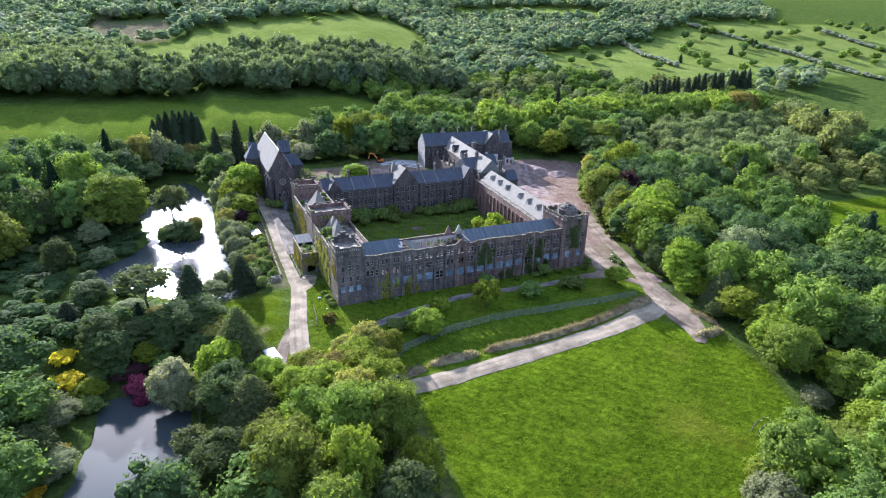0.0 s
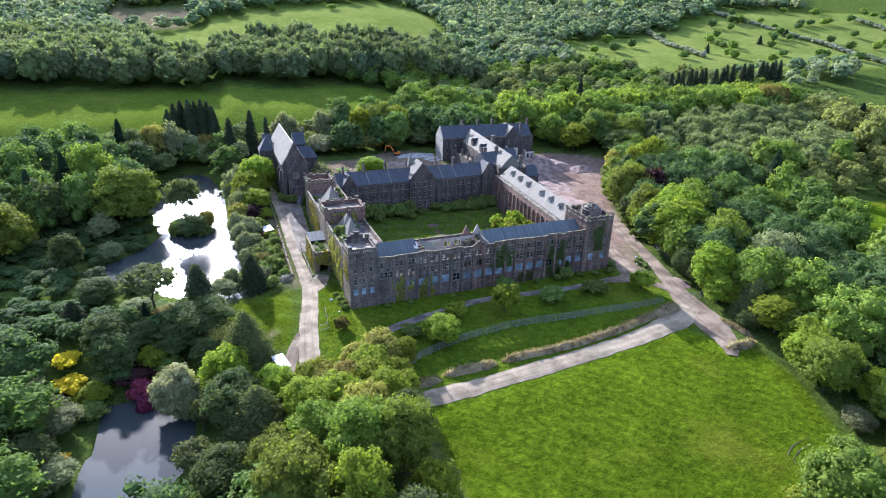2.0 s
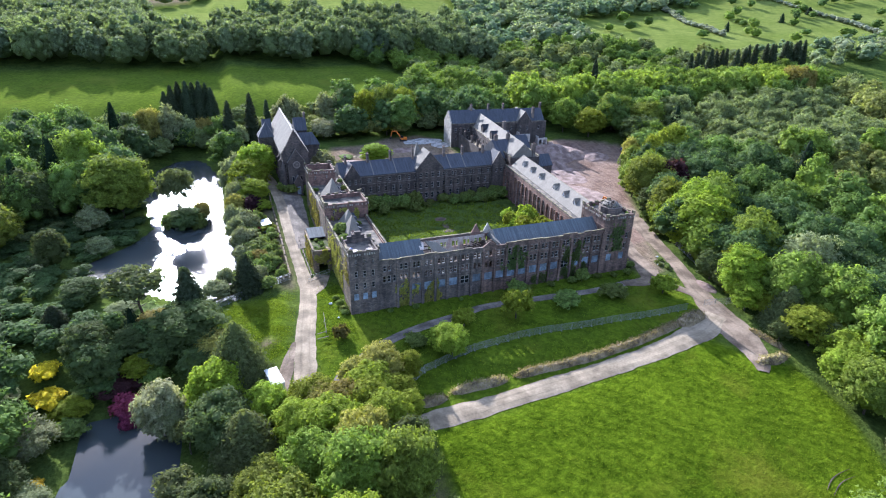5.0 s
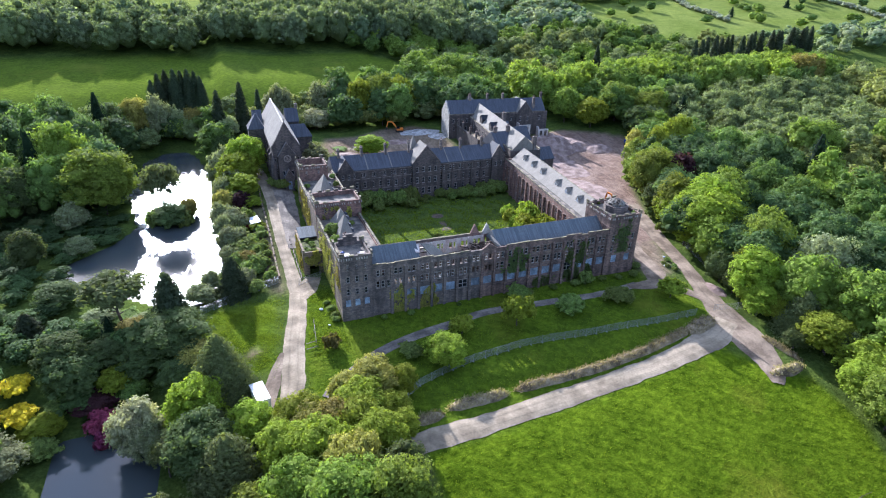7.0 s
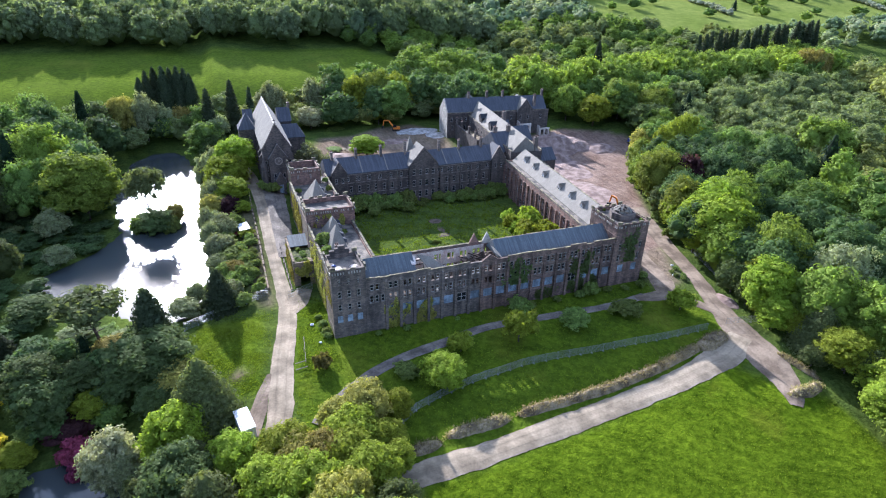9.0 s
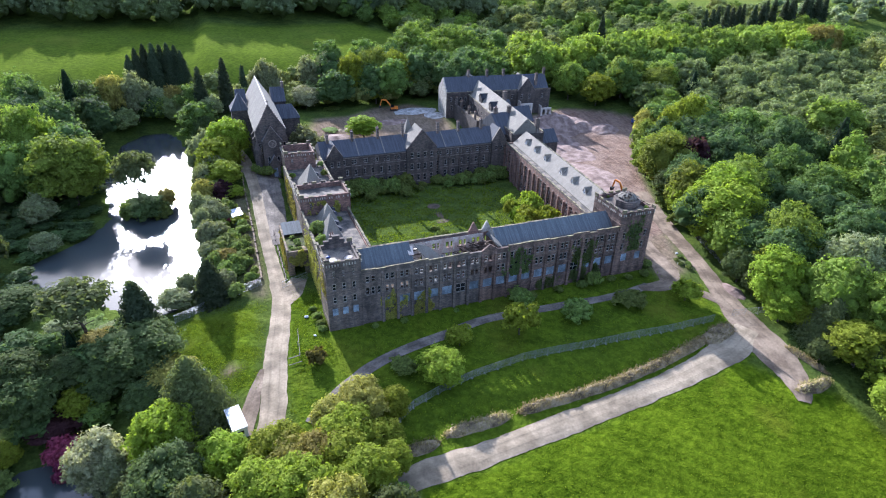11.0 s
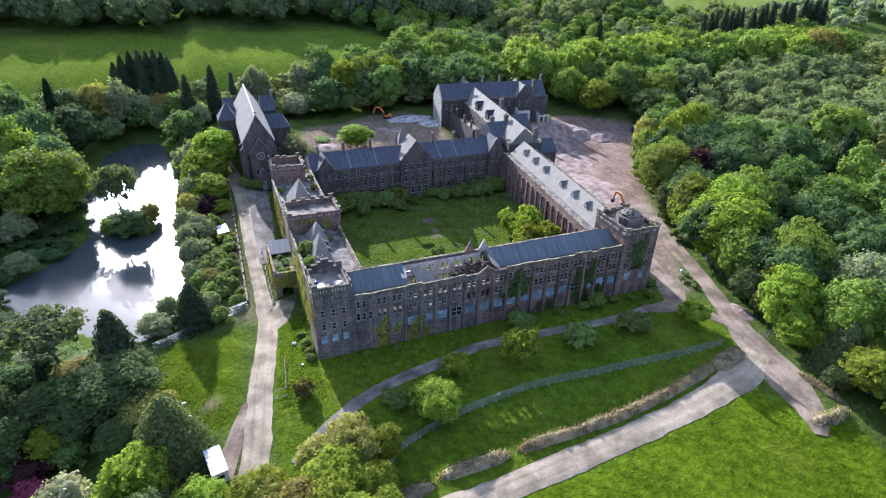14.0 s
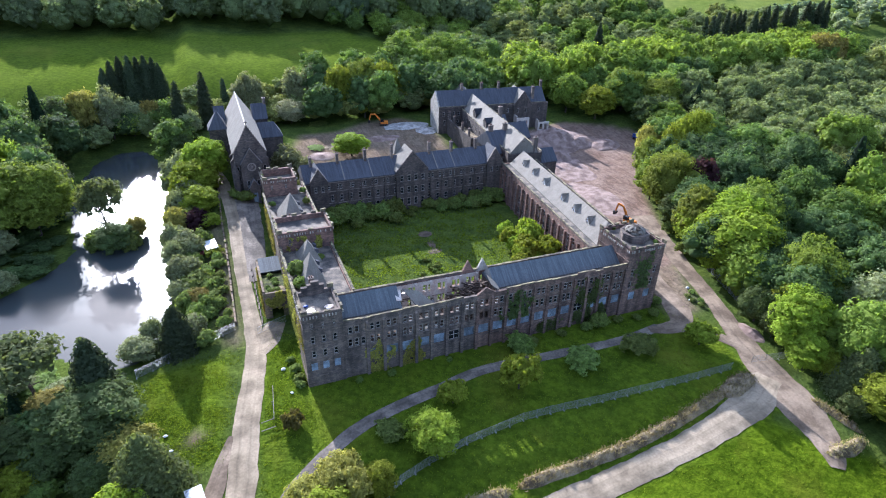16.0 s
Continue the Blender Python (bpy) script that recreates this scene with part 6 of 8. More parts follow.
def broad_lobes(g, R, H, base, n, small=0.23):
    """Billows of a domed crown of radius R from height base to H."""
    mid = base + (H - base) * 0.45
    out = [(0, 0, mid + (H - base) * 0.02, R * 0.84, (H - base) * 0.46)]
    turn = g.random() * 6.28
    ph = g.random(3) * 6.28
    for k in range(n):
        u = 0.97 - 1.62 * (k + 0.6 * g.random()) / n
        a = turn + 2.39996 * k + 0.6 * g.random()
        flat = math.sqrt(max(0.0, 1 - u * u))
        r = R * (small + 0.2 * g.random() ** 1.5)
        reach = (0.84 + 0.24 * g.random()) * (1 + 0.12 * math.sin(2 * a + ph[0]) + 0.09 * math.sin(3 * a + ph[1] + 2 * u))
        up = (H - mid) if u > 0 else (mid - base)
        out.append((math.cos(a) * flat * (R - r * 0.75) * reach, math.sin(a) * flat * (R - r * 0.75) * reach, mid + u * (up - r * 0.75) * reach, r, r * (0.8 + 0.35 * g.random())))
    return out


def trunk_bm(g, H, r, R, limbs=5, base=0.25):
    """A tapered, slightly bent trunk with limbs."""
    bm = bmesh.new()

    def tube(p, q, r0, r1, seg=7, bends=4):
        prev = None
        side = (q - p).normalized().orthogonal().normalized()
        up = (q - p).normalized().cross(side)
        for k in range(bends + 1):
            t = k / bends
            c = p.lerp(q, t) + Vector(g.normal(size=3) * r0 * 0.35 * (0 < k < bends))
            rr = r0 + (r1 - r0) * t
            ring = [bm.verts.new(c + (side * math.cos(2 * math.pi * i / seg) + up * math.sin(2 * math.pi * i / seg)) * rr) for i in range(seg)]
            if prev:
                for i in range(seg):
                    bm.faces.new((prev[i], prev[(i + 1) % seg], ring[(i + 1) % seg], ring[i]))
            prev = ring
        bm.faces.new(prev)
    tube(Vector((0, 0, -0.6)), Vector((g.normal() * 0.2, g.normal() * 0.2, H * 0.72)), r, r * 0.28)
    for k in range(limbs):
        a = 2 * math.pi * (k / limbs + 0.1 * g.random())
        z = H * (base + 0.35 * g.random())
        tube(Vector((0, 0, z)), Vector((math.cos(a) * R * 0.72, math.sin(a) * R * 0.72, min(H * 0.85, z + R * (0.5 + 0.5 * g.random())))), r * 0.42, r * 0.1, 5, 3)
    return bm


def make_crown(name, parts, material):
    """One mesh from leaves (quads) and inner cores (triangles)."""
    vs, loops, starts, totals, off, ls = [], [], [], [], 0, 0
    for v, f in parts:
        vs.append(v)
        loops.append((f + off).ravel())
        k = f.shape[1]
        starts.append(ls + np.arange(len(f)) * k)
        totals.append(np.full(len(f), k))
        off += len(v)
        ls += f.size
    me = bpy.data.meshes.new(name)
    vs = np.concatenate(vs).astype(np.float32)
    loops = np.concatenate(loops).astype(np.int32)
    me.vertices.add(len(vs))
    me.vertices.foreach_set("co", vs.ravel())
    me.loops.add(len(loops))
    me.loops.foreach_set("vertex_index", loops)
    st = np.concatenate(starts).astype(np.int32)
    me.polygons.add(len(st))
    me.polygons.foreach_set("loop_start", st)
    me.polygons.foreach_set("loop_total", np.concatenate(totals).astype(np.int32))
    me.polygons.foreach_set("use_smooth", np.ones(len(st), dtype=bool))
    me.update(calc_edges=True)
    me.materials.append(material)
    return me


TREES = {}


def tree_model(key, kind, R, H, base, leaves, size, leafs, trunk=0.32, lobes=20, label="", category="tree", seed=0, noise_core=0.70):
    """Builds a tree standing at the origin far below the land's edge; placed copies follow."""
    g = np.random.default_rng(seed + 100)
    if kind == "cone":
        parts = conifer_arrays(g, R, H, base, leaves, size, lobes)
    else:
        lb = broad_lobes(g, R, H, base, lobes)
        parts = [crown_arrays(g, lb, leaves, size, 0.12, 0.1), core_arrays(g, lb, noise_core, 1)]
    crown = make_crown("crown", parts, LEAF[leafs])
    bm = trunk_bm(g, H, trunk, R, 6 if kind != "cone" else 0)
    tm = bpy.data.meshes.new("trunk")
    bm.to_mesh(tm)
    bm.free()
    tm.materials.append(M["bark"])
    TREES[key] = (crown, tm, label, category, H, R)


def plant(key, x, y, scale=1.0, turn=None, stretch=1.0, z=None, group="trees of the grounds", label=""):
    crown, tm, lab, cat, H, R = TREES[key]
    e = thing("bush" if cat == "bush" else "tree", label or lab, cat, Matrix.Translation((x, y, gz(x, y) if z is None else z)) @ Matrix.Rotation(rnd.uniform(0, 6.28) if turn is None else turn, 4, "Z") @ Matrix.Diagonal((scale, scale, scale * stretch, 1)), group)
    c = new("crown", crown)
    c.parent = e
    t = new("trunk", tm)
    t.parent = e
    return e


N = 3600
tree_model("oak1", "broad", 6.5, 15, 0.8, N, 0.46, "mid", lobes=26, label="broad leafy tree with a full green crown", seed=1)
tree_model("oak2", "broad", 6.0, 16, 1.0, N, 0.46, "dark", lobes=24, label="dense dark green broadleaf tree, full-crowned", seed=2)
tree_model("lime1", "broad", 5.6, 14, 0.8, N, 0.46, "lime", lobes=24, label="bright yellow-green tree in spring leaf", seed=3)
tree_model("lime2", "broad", 5.0, 16, 0.8, N, 0.46, "lime", lobes=28, label="tall fresh green tree in spring leaf", seed=4)
tree_model("willow", "broad", 6.0, 12, 0.8, N, 0.46, "willow", lobes=30, label="grey-green willow with a soft crown", seed=5)
tree_model("olive", "broad", 5.5, 11, 1.2, N, 0.46, "olive", lobes=26, label="yellowish olive-green tree with loose crown", seed=6)
tree_model("yew", "cone", 4.2, 14, 0.5, N, 0.46, "conifer", lobes=12, label="dark conical conifer, dense to the ground", seed=7, category="conifer")
tree_model("cypress", "cone", 1.7, 15, 0.4, 1800, 0.4, "conifer", lobes=14, label="slim dark columnar cypress tree", seed=8, category="conifer")
tree_model("cedar", "cone", 6.0, 17, 1.0, N, 0.46, "pine", lobes=11, label="wide grey-green conifer with drooping boughs", seed=9, category="conifer")
tree_model("copper", "broad", 4.5, 11, 1.5, 2000, 0.6, "copper", lobes=20, label="dark copper-leaved tree among green ones", seed=10)
tree_model("pink", "broad", 2.6, 4.5, 0.2, 1000, 0.45, "pink", 0.15, 14, "rhododendron covered in magenta blossom", "bush", 11)
tree_model("gorse", "broad", 2.8, 3.8, 0.2, 1000, 0.45, "yellow", 0.15, 14, "azalea bush in yellow flower", "bush", 12)
tree_model("hawthorn", "broad", 4.6, 10, 0.8, 2200, 0.5, "blossom", 0.25, 24, "tree white with spring blossom", "tree", 13)
tree_model("bush", "broad", 2.4, 3.6, 0.1, 1150, 0.36, "bush", 0.12, 18, "rounded green bush in rough grass", "bush", 14)
tree_model("shrub", "broad", 2.2, 2.6, 0.05, 800, 0.4, "rust", 0.1, 12, "rounded bronze-green bush on the lawn", "bush", 15)
tree_model("orchard", "broad", 3.0, 6.0, 1.2, 1500, 0.42, "lime", 0.16, 16, "small bright green tree in grass", "tree", 16)
tree_model("pine", "broad", 5.0, 14, 6.5, 1900, 0.5, "pine", 0.3, 17, "sparse pine with layered branches", "conifer", 17, 0.4)


# finer copies for the trees that stand nearest to the flight line
for key, kind, R, H, base, leafs, trunk, lobes, seed in (("oak1", "broad", 6.5, 15, 0.8, "mid", 0.32, 34, 31), ("oak2", "broad", 6.0, 16, 1.0, "dark", 0.32, 34, 32), ("lime1", "broad", 5.6, 14, 0.8, "lime", 0.3, 34, 33), ("lime2", "broad", 5.0, 16, 0.8, "lime", 0.3, 38, 34),
                                                         ("willow", "broad", 6.0, 13, 0.6, "willow", 0.3, 40, 35), ("olive", "broad", 5.5, 11, 1.2, "olive", 0.3, 34, 36), ("cedar", "cone", 6.0, 17, 0.8, "pine", 0.32, 14, 39), ("hawthorn", "broad", 4.6, 11, 0.6, "blossom", 0.25, 36, 43)):
    tree_model(key + "_fine", kind, R, H, base, 8800, 0.33, leafs, trunk, lobes + 10, TREES[key][2], TREES[key][3], seed, 0.68)


def plant_z(key, x, y, top, width=None):
    """A tree whose crown reaches the height top above the land's datum."""
    if key + "_fine" in TREES and (y < -5 or width and width > 2.5 * TREES[key][5]):
        key += "_fine"
    H, R = TREES[key][4], TREES[key][5]
    base = gz(x, y)
    s = (top - base) / H
    w = (width / 2 / R) if width else s
    e = plant(key, x, y, w, stretch=s / w)
    return e


# cluster in front of the left corner
for key, x, y, top, w in (("olive", 0.5, -28, 8.2, 9.5), ("lime2", 6.2, -28.5, 5.8, 6), ("lime1", -4, -34.5, 8.6, 10.5), ("lime2", -6, -39.5, 8.8, 9), ("olive", -13, -36, 6.8, 9), ("lime2", 3.0, -35, 4.0, 6), ("olive", -5, -29, 6.5, 8), ("lime1", -13.5, -44, 9.5, 12), ("lime2", -3, -44, 9.0, 9.5), ("olive", -9, -38, 8.0, 9), ("lime1", -15, -33, 6.8, 10), ("lime1", -19, -41, 8.0, 10), ("olive", -9, -50, 10.5, 10), ("oak1", -18, -52, 9.5, 11), ("lime2", 2.5, -41, 5.0, 6), ("oak1", -12, -58, 12.5, 14), ("oak1", -4, -60, 12.5, 12), ("lime1", -14.5, -70, 12.5, 11),
                          ("oak1", -24, -64, 11.5, 15), ("oak1", -20, -78, 10, 13), ("oak2", -8, -78, 8, 13), ("willow", -32, -76, 6, 14), ("lime1", -2, -71, 7, 9), ("bush", 2, -66, 1, 6), ("oak2", -1, -53, 8.5, 9), ("lime2", 0.5, -36, 6.0, 7), ("bush", 1.5, -47, 1.5, 5)):
    plant_z(key, x, y, top, w)
# trees on the front lawn
for key, x, y, top, w in (("lime1", 18.6, -22.3, 6.2, 9.5), ("orchard", 26, -13.5, 4.2, 6), ("orchard", 40.5, -14.5, 7.8, 8), ("bush", 56.5, -13.0, 3.6, 8), ("bush", 46, -4.5, 4.6, 6), ("bush", 72, -12.5, 3.0, 8), ("orchard", 87, -15.5, 4.8, 7), ("shrub", -4.6, -9.3, 3.0, 4.2), ("bush", 12, -17, 1.8, 5.5), ("bush", 68, -2.8, 4.0, 4)):
    plant_z(key, x, y, top, w)
# courtyard
for key, x, y, top, w in (("orchard", 71.0, 37, 9.0, 8), ("orchard", 67.5, 32, 7.5, 8), ("orchard", 72.5, 29, 8.0, 7), ("orchard", 64, 27, 5.5, 7), ("orchard", 73, 43, 6.5, 6), ("orchard", 73.5, 22, 5.5, 6), ("orchard", 60, 25, 3.6, 6)):
    plant_z(key, x, y, top, w)
for k in range(22):
    x = rnd.uniform(17, 78)
    y = rnd.choice((rnd.uniform(69, 74), rnd.uniform(71, 74.5)))
    plant("bush", x, y, rnd.uniform(0.4, 0.8), stretch=0.75)
# left bank between pond and track
for key, x, y, top, w in (("lime1", -17.5, 100, 16, 15), ("willow", -23, 108, 15, 12), ("lime1", -17, 86, 12.5, 12), ("lime2", -21.5, 93, 13, 9), ("copper", -18.5, 77, 8.5, 7), ("bush", -21, 80, 8, 9), ("willow", -22, 64, 7.5, 10), ("bush", -17.5, 68, 6.0, 6), ("bush", -20, 46, 4.5, 9), ("willow", -22.5, 52, 6.5, 9), ("bush", -17, 39, 3.0, 6), ("yew", -24.2, 22.2, 11.6, 8.5), ("willow", -21.5, 27, 4.5, 7), ("bush", -19, 22, 3, 5), ("willow", -30, 29, 4.2, 5), ("orchard", -15, 60, 4, 5), ("lime1", -14, 108, 19.6, 15)):
    plant_z(key, x, y, top, w)
# island
for key, x, y, top, w in (("pine", -43, 82.5, 19.5, 13), ("olive", -36, 85, 5.5, 6), ("oak2", -41.5, 79, 6.2, 12), ("bush", -46, 81, 4, 7), ("bush", -37, 78, 3, 6)):
    plant_z(key, x, y, top, w)
for key, x, y, top, w in (("oak1", -62.5, 93, 22, 23), ("oak2", -60, 103, 17, 13), ("oak1", -77, 113, 27, 19), ("hawthorn", -61, 126, 10.5, 8), ("oak1", -96, 70, 18, 18), ("oak2", -88, 92, 20, 17), ("willow", -70, 80, 9, 10), ("oak2", -76.5, 54, 12.2, 10), ("willow", -66, 62, 5, 8), ("willow", -24, 52, 6.5, 7), ("willow", -25, 60, 7.5, 7), ("willow", -25, 69.5, 8, 8), ("olive", -24.5, 78, 9.5, 8), ("willow", -24, 87, 11, 8), ("bush", -21, 57, 4.5, 7), ("bush", -17.5, 51, 3.6, 5), ("willow", -23.5, 44, 4.0, 7), ("bush", -18, 33, 2.6, 5), ("olive", -20, 39, 4.2, 6), ("bush", -15.5, 45, 3.2, 4), ("pink", -18.3, 63.5, 2.4, 2.5), ("lime2", -15, 76, 7, 6), ("willow", -20, 92, 12, 9), ("bush", -14.5, 54, 3.5, 4.5)):
    plant_z(key, x, y, top, w)
# below the pond
for key, x, y, top, w in (("yew", -38.7, 10.8, 15.2, 10), ("oak2", -39, 2.0, 8.8, 17), ("olive", -33.5, -5, 4.5, 10), ("oak2", -45, -2, 4, 10), ("pine", -50.5, 14.5, 14.5, 15), ("willow", -32.5, 23, 3.5, 8), ("cedar", -28.7, -16, 13.4, 13.5), ("lime1", -33.6, -21.9, 7.6, 11), ("cedar", -30, -27.5, 4.0, 8), ("lime1", -50, -3, 0.6, 8.5), ("hawthorn", -44.6, -21.5, 4.6, 10), ("oak2", -58, -4, 6, 11), ("oak2", -60, 2, 8, 11), ("willow", -42, -24, 1.0, 8), ("oak2", -33, -33, 7.0, 13), ("cedar", -28.5, -40, 8.5, 14), ("pine", -39.5, -30, 1.0, 6), ("copper", -54.5, -6, -2.8, 9), ("pink", -52.5, -11.8, -3.8, 7), ("pink", -52, -16.5, -5.2, 4), ("oak2", -59, 12, 2, 12), ("oak2", -49, 6, 3, 10), ("lime1", -24, -31, 6, 9), ("oak2", -36, -52, 4, 12), ("oak1", -27, -52, 5, 11), ("pine", -41, -44, 1, 8),
                          ("gorse", -69, -0.6, 0.8, 6), ("gorse", -67.6, -7.4, -1.8, 6.5), ("gorse", -66.3, -31, -5.2, 4), ("yew", -72, -30, 0.5, 6), ("lime1", -63.6, -10.5, -3.2, 8), ("willow", -77, -6, -1.0, 8), ("willow", -78, -14, 2, 10), ("bush", -61, 3, -1.0, 7), ("willow", -45, 15, 1.8, 8), ("bush", -50, 19, 1.2, 7), ("willow", -55, 20, 2.5, 8), ("olive", -47, 10, 3.5, 9), ("bush", -42, 18, 0.5, 5), ("oak2", -52, 3, 4, 10), ("oak2", -37, -9, 3.5, 9), ("yew", -80, -4, 6, 8), ("bush", -61.5, -5, -4, 6), ("bush", -63, -16, -4.5, 7), ("willow", -70, -20, -1.0, 12), ("oak2", -72, -32, 1, 12), ("yew", -77, -24, 3, 8), ("willow", -67, -36, -3, 9), ("gorse", -70, -43, -5, 5), ("bush", -68, -55, -5, 9), ("oak1", -80, -50, 2, 13), ("yew", -70, 18, 6, 6), ("oak2", -66, 30, 6, 11)):
    plant_z(key, x, y, top, w)
# edge of the right wood
for key, x, y, top, w in (("lime2", 106.5, -23.5, 15, 13), ("lime2", 112, -19, 13, 12), ("lime2", 103.5, -29.5, 8, 9), ("cedar", 107.7, -38.6, 10.4, 12), ("lime2", 107.5, -46.5, 8.2, 13), ("oak2", 101.5, -43, 3, 6), ("lime1", 107, -57, 6.8, 13), ("oak1", 110.5, -4, 14.5, 13), ("lime1", 114.5, 12, 17, 14), ("oak1", 119.5, 24, 18, 14), ("oak2", 106.5, -13, 9, 9), ("oak1", 118.6, -15, 20, 15), ("willow", 123, -29.4, 18, 16), ("lime1", 117, 5, 19.5, 21), ("lime1", 124, 14, 20.4, 19), ("oak1", 133, 16, 20.5, 18), ("oak2", 122, 28, 17, 13), ("oak1", 128, 45, 20.5, 18), ("oak1", 134, 52, 19.5, 13), ("copper", 135.5, 41, 19.4, 12), ("oak2", 122, 35, 12, 11), ("lime1", 117.5, 22, 13.5, 11), ("oak1", 129.5, 55, 16, 12), ("lime2", 113, 9, 11, 9), ("oak1", 139, 69, 17, 12), ("oak2", 110, -9, 8.5, 8), ("bush", 113.5, 20, 3.5, 5), ("bush", 119, 32, 4, 5), ("bush", 133, 63, 4.5, 6), ("olive", 150, 83, 17, 12), ("lime1", 147.6, 68.5, 22.6, 10.5), ("lime1", 162, 74, 25.5, 14), ("lime2", 101.5, -60, 5.5, 10), ("oak1", 100, -68, 8, 12), ("willow", 97, -79, -3, 7), ("oak1", 106, -82, 6, 13), ("lime1", 65, -95, -0.5, 12), ("oak1", 84, -95, 0.5, 13), ("lime2", 98, -92, 2, 12), ("willow", 60, -98, -1, 12), ("willow", 50, -104, -4, 11), ("oak1", 78, -100, 3, 13),
                          ("lime1", 157, 130, 21, 17), ("oak1", 175, 135, 26.5, 22), ("oak1", 150, 144, 23.5, 16), ("oak1", 186, 122, 24, 18), ("oak2", 172, 112, 20, 14), ("olive", 324, 150, 36, 22)):
    plant_z(key, x, y, top, w)
edge = [(101, -19), (103.5, -28), (103, -42), (103, -56), (105, -66), (104, -80), (98, -89), (80, -98), (66, -103), (52, -110)]
for (x0, y0), (x1, y1) in zip(edge, edge[1:]):
    n = max(1, round(math.hypot(x1 - x0, y1 - y0) / 4.5))
    for k in range(n):
        x, y = x0 + (x1 - x0) * k / n + rnd.uniform(0, 2.5), y0 + (y1 - y0) * k / n + rnd.uniform(-1, 1)
        key = rnd.choice(("bush", "lime2", "oak1", "oak2", "lime2", "lime1"))
        plant_z(key, x + 2.6, y, gz(x, y) + (rnd.uniform(3, 4.5) if key == "bush" else rnd.uniform(6.5, 11)), rnd.uniform(5.5, 8.5))
# behind the church and the back ranges
for key, x, y, top, w in (("yew", -47.2, 197, 30.2, 8), ("yew", -43.8, 200, 31.3, 8), ("yew", -40, 198, 32, 9), ("yew", -37, 201, 30.6, 8), ("yew", -33.8, 199, 31.6, 9), ("yew", -30.7, 200, 30.3, 8), ("yew", -28.4, 197, 28.4, 8), ("yew", -50.3, 196, 27.4, 8), ("cypress", -11.4, 165, 30.4, 7), ("cypress", -21.7, 165, 27.2, 7.5), ("cypress", -3.2, 175, 25, 5), ("willow", -48.5, 175, 22.5, 14), ("olive", -57, 174, 23.0, 14), ("willow", -41, 176, 17.5, 12), ("olive", -33.5, 177, 16.5, 12), ("oak2", -66, 170, 22, 14), ("oak2", -26.5, 171, 16, 11), ("oak2", -66.5, 122, 19, 15), ("oak2", -64, 150, 20, 14), ("oak2", -21.5, 152, 15, 11), ("oak2", -22, 138, 13, 10), ("willow", -18, 160, 15, 9), ("hawthorn", 23, 168, 15, 14), ("willow", 29, 184, 24, 15), ("willow", 38, 186, 25, 14), ("lime1", 47, 174, 27.5, 15), ("oak1", 58, 176, 28.5, 17), ("lime1", 69, 178, 27.5, 16), ("oak1", 78, 178, 22, 13), ("lime2", 56.5, 167, 18, 9.5), ("willow", 13, 110, 13.5, 12), ("willow", 18, 104, 11, 9), ("lime2", 39, 122, 12.5, 13), ("bush", 34, 164, 5, 8), ("bush", 40, 163, 4.5, 8), ("bush", 27, 132, 5, 7), ("bush", -3.5, 88.5, 7.6, 5), ("bush", 3.2, 89, 7.2, 4.5), ("bush", -6.5, 91, 8, 4), ("willow", 6, 180, 22, 15), ("willow", 8, 178, 24.5, 13)):
    plant_z(key, x, y, top, w)


# ---- woods, too many trees to count ----
def wooded(x, y):
    """Where the land carries wood."""
    xr = np.interp(y, [-140, -100, -88, -81, -65, -50, -25, 0, 15, 40, 70, 100, 115, 140, 160, 170], [30, 52, 68, 98, 106, 106, 106, 109, 113, 123, 131, 160, 174, 150, 142, -200])
    ok = (x > xr)
    left = (x < -24) & ~((y > -14) & (y < 18) & (x > -36)) & ~((x > -46) & (y > -60) & (y < 20)) & (y > -130)
    left |= (x < -18) & (y > 118)
    ok |= left
    ok |= (y < -92) & (x < 0)
    for poly in (FIELD_FRONT, FIELD_VALLEY, FIELD_HILL, FIELD_RIGHT, FIELD_PATCH, HEATH, FIELD_TOP, FIELD_CREST):
        ok &= edge_dist(poly, x, y) > 3
    for poly in (POND_A, POND_B):
        ok &= edge_dist(poly, x, y) > 3.5
    ok &= edge_dist(YARD, x, y) > 3
    ok &= np.hypot(x + 34, y + 149) > 40
    ok &= ~((x > -40) & (x < -12) & (y > 10) & (y < 122))
    ok &= ~((x > -78) & (x < -12) & (y > -14) & (y < 48))
    ok &= ~((x > -105) & (x < -50) & (y > 8) & (y < 82))
    return ok


def scatter(x0, x1, y0, y1, step, g):
    xs, ys = np.meshgrid(np.arange(x0, x1, step), np.arange(y0, y1, step))
    xs = xs + (g.random(xs.shape) - 0.5) * step * 0.9
    ys = ys + (g.random(ys.shape) - 0.5) * step * 0.9
    return xs.ravel(), ys.ravel()


COLS = np.array([(0.115, 0.185, 0.046), (0.150, 0.225, 0.040), (0.068, 0.112, 0.044), (0.160, 0.205, 0.086), (0.190, 0.265, 0.036), (0.084, 0.140, 0.050), (0.185, 0.215, 0.068), (0.170, 0.245, 0.046)]) * np.array((1.2, 1.12, 1.05))
WOOD = COLS[[3, 2, 5, 0, 1, 7, 4, 6]]
# far foliage made bluer and paler: distance haze put into the tint
FAR_HAZED = np.array([(0.150, 0.190, 0.100), (0.170, 0.205, 0.105), (0.110, 0.155, 0.085), (0.190, 0.220, 0.125), (0.140, 0.180, 0.080)]) * np.array((1.36, 1.32, 1.25))


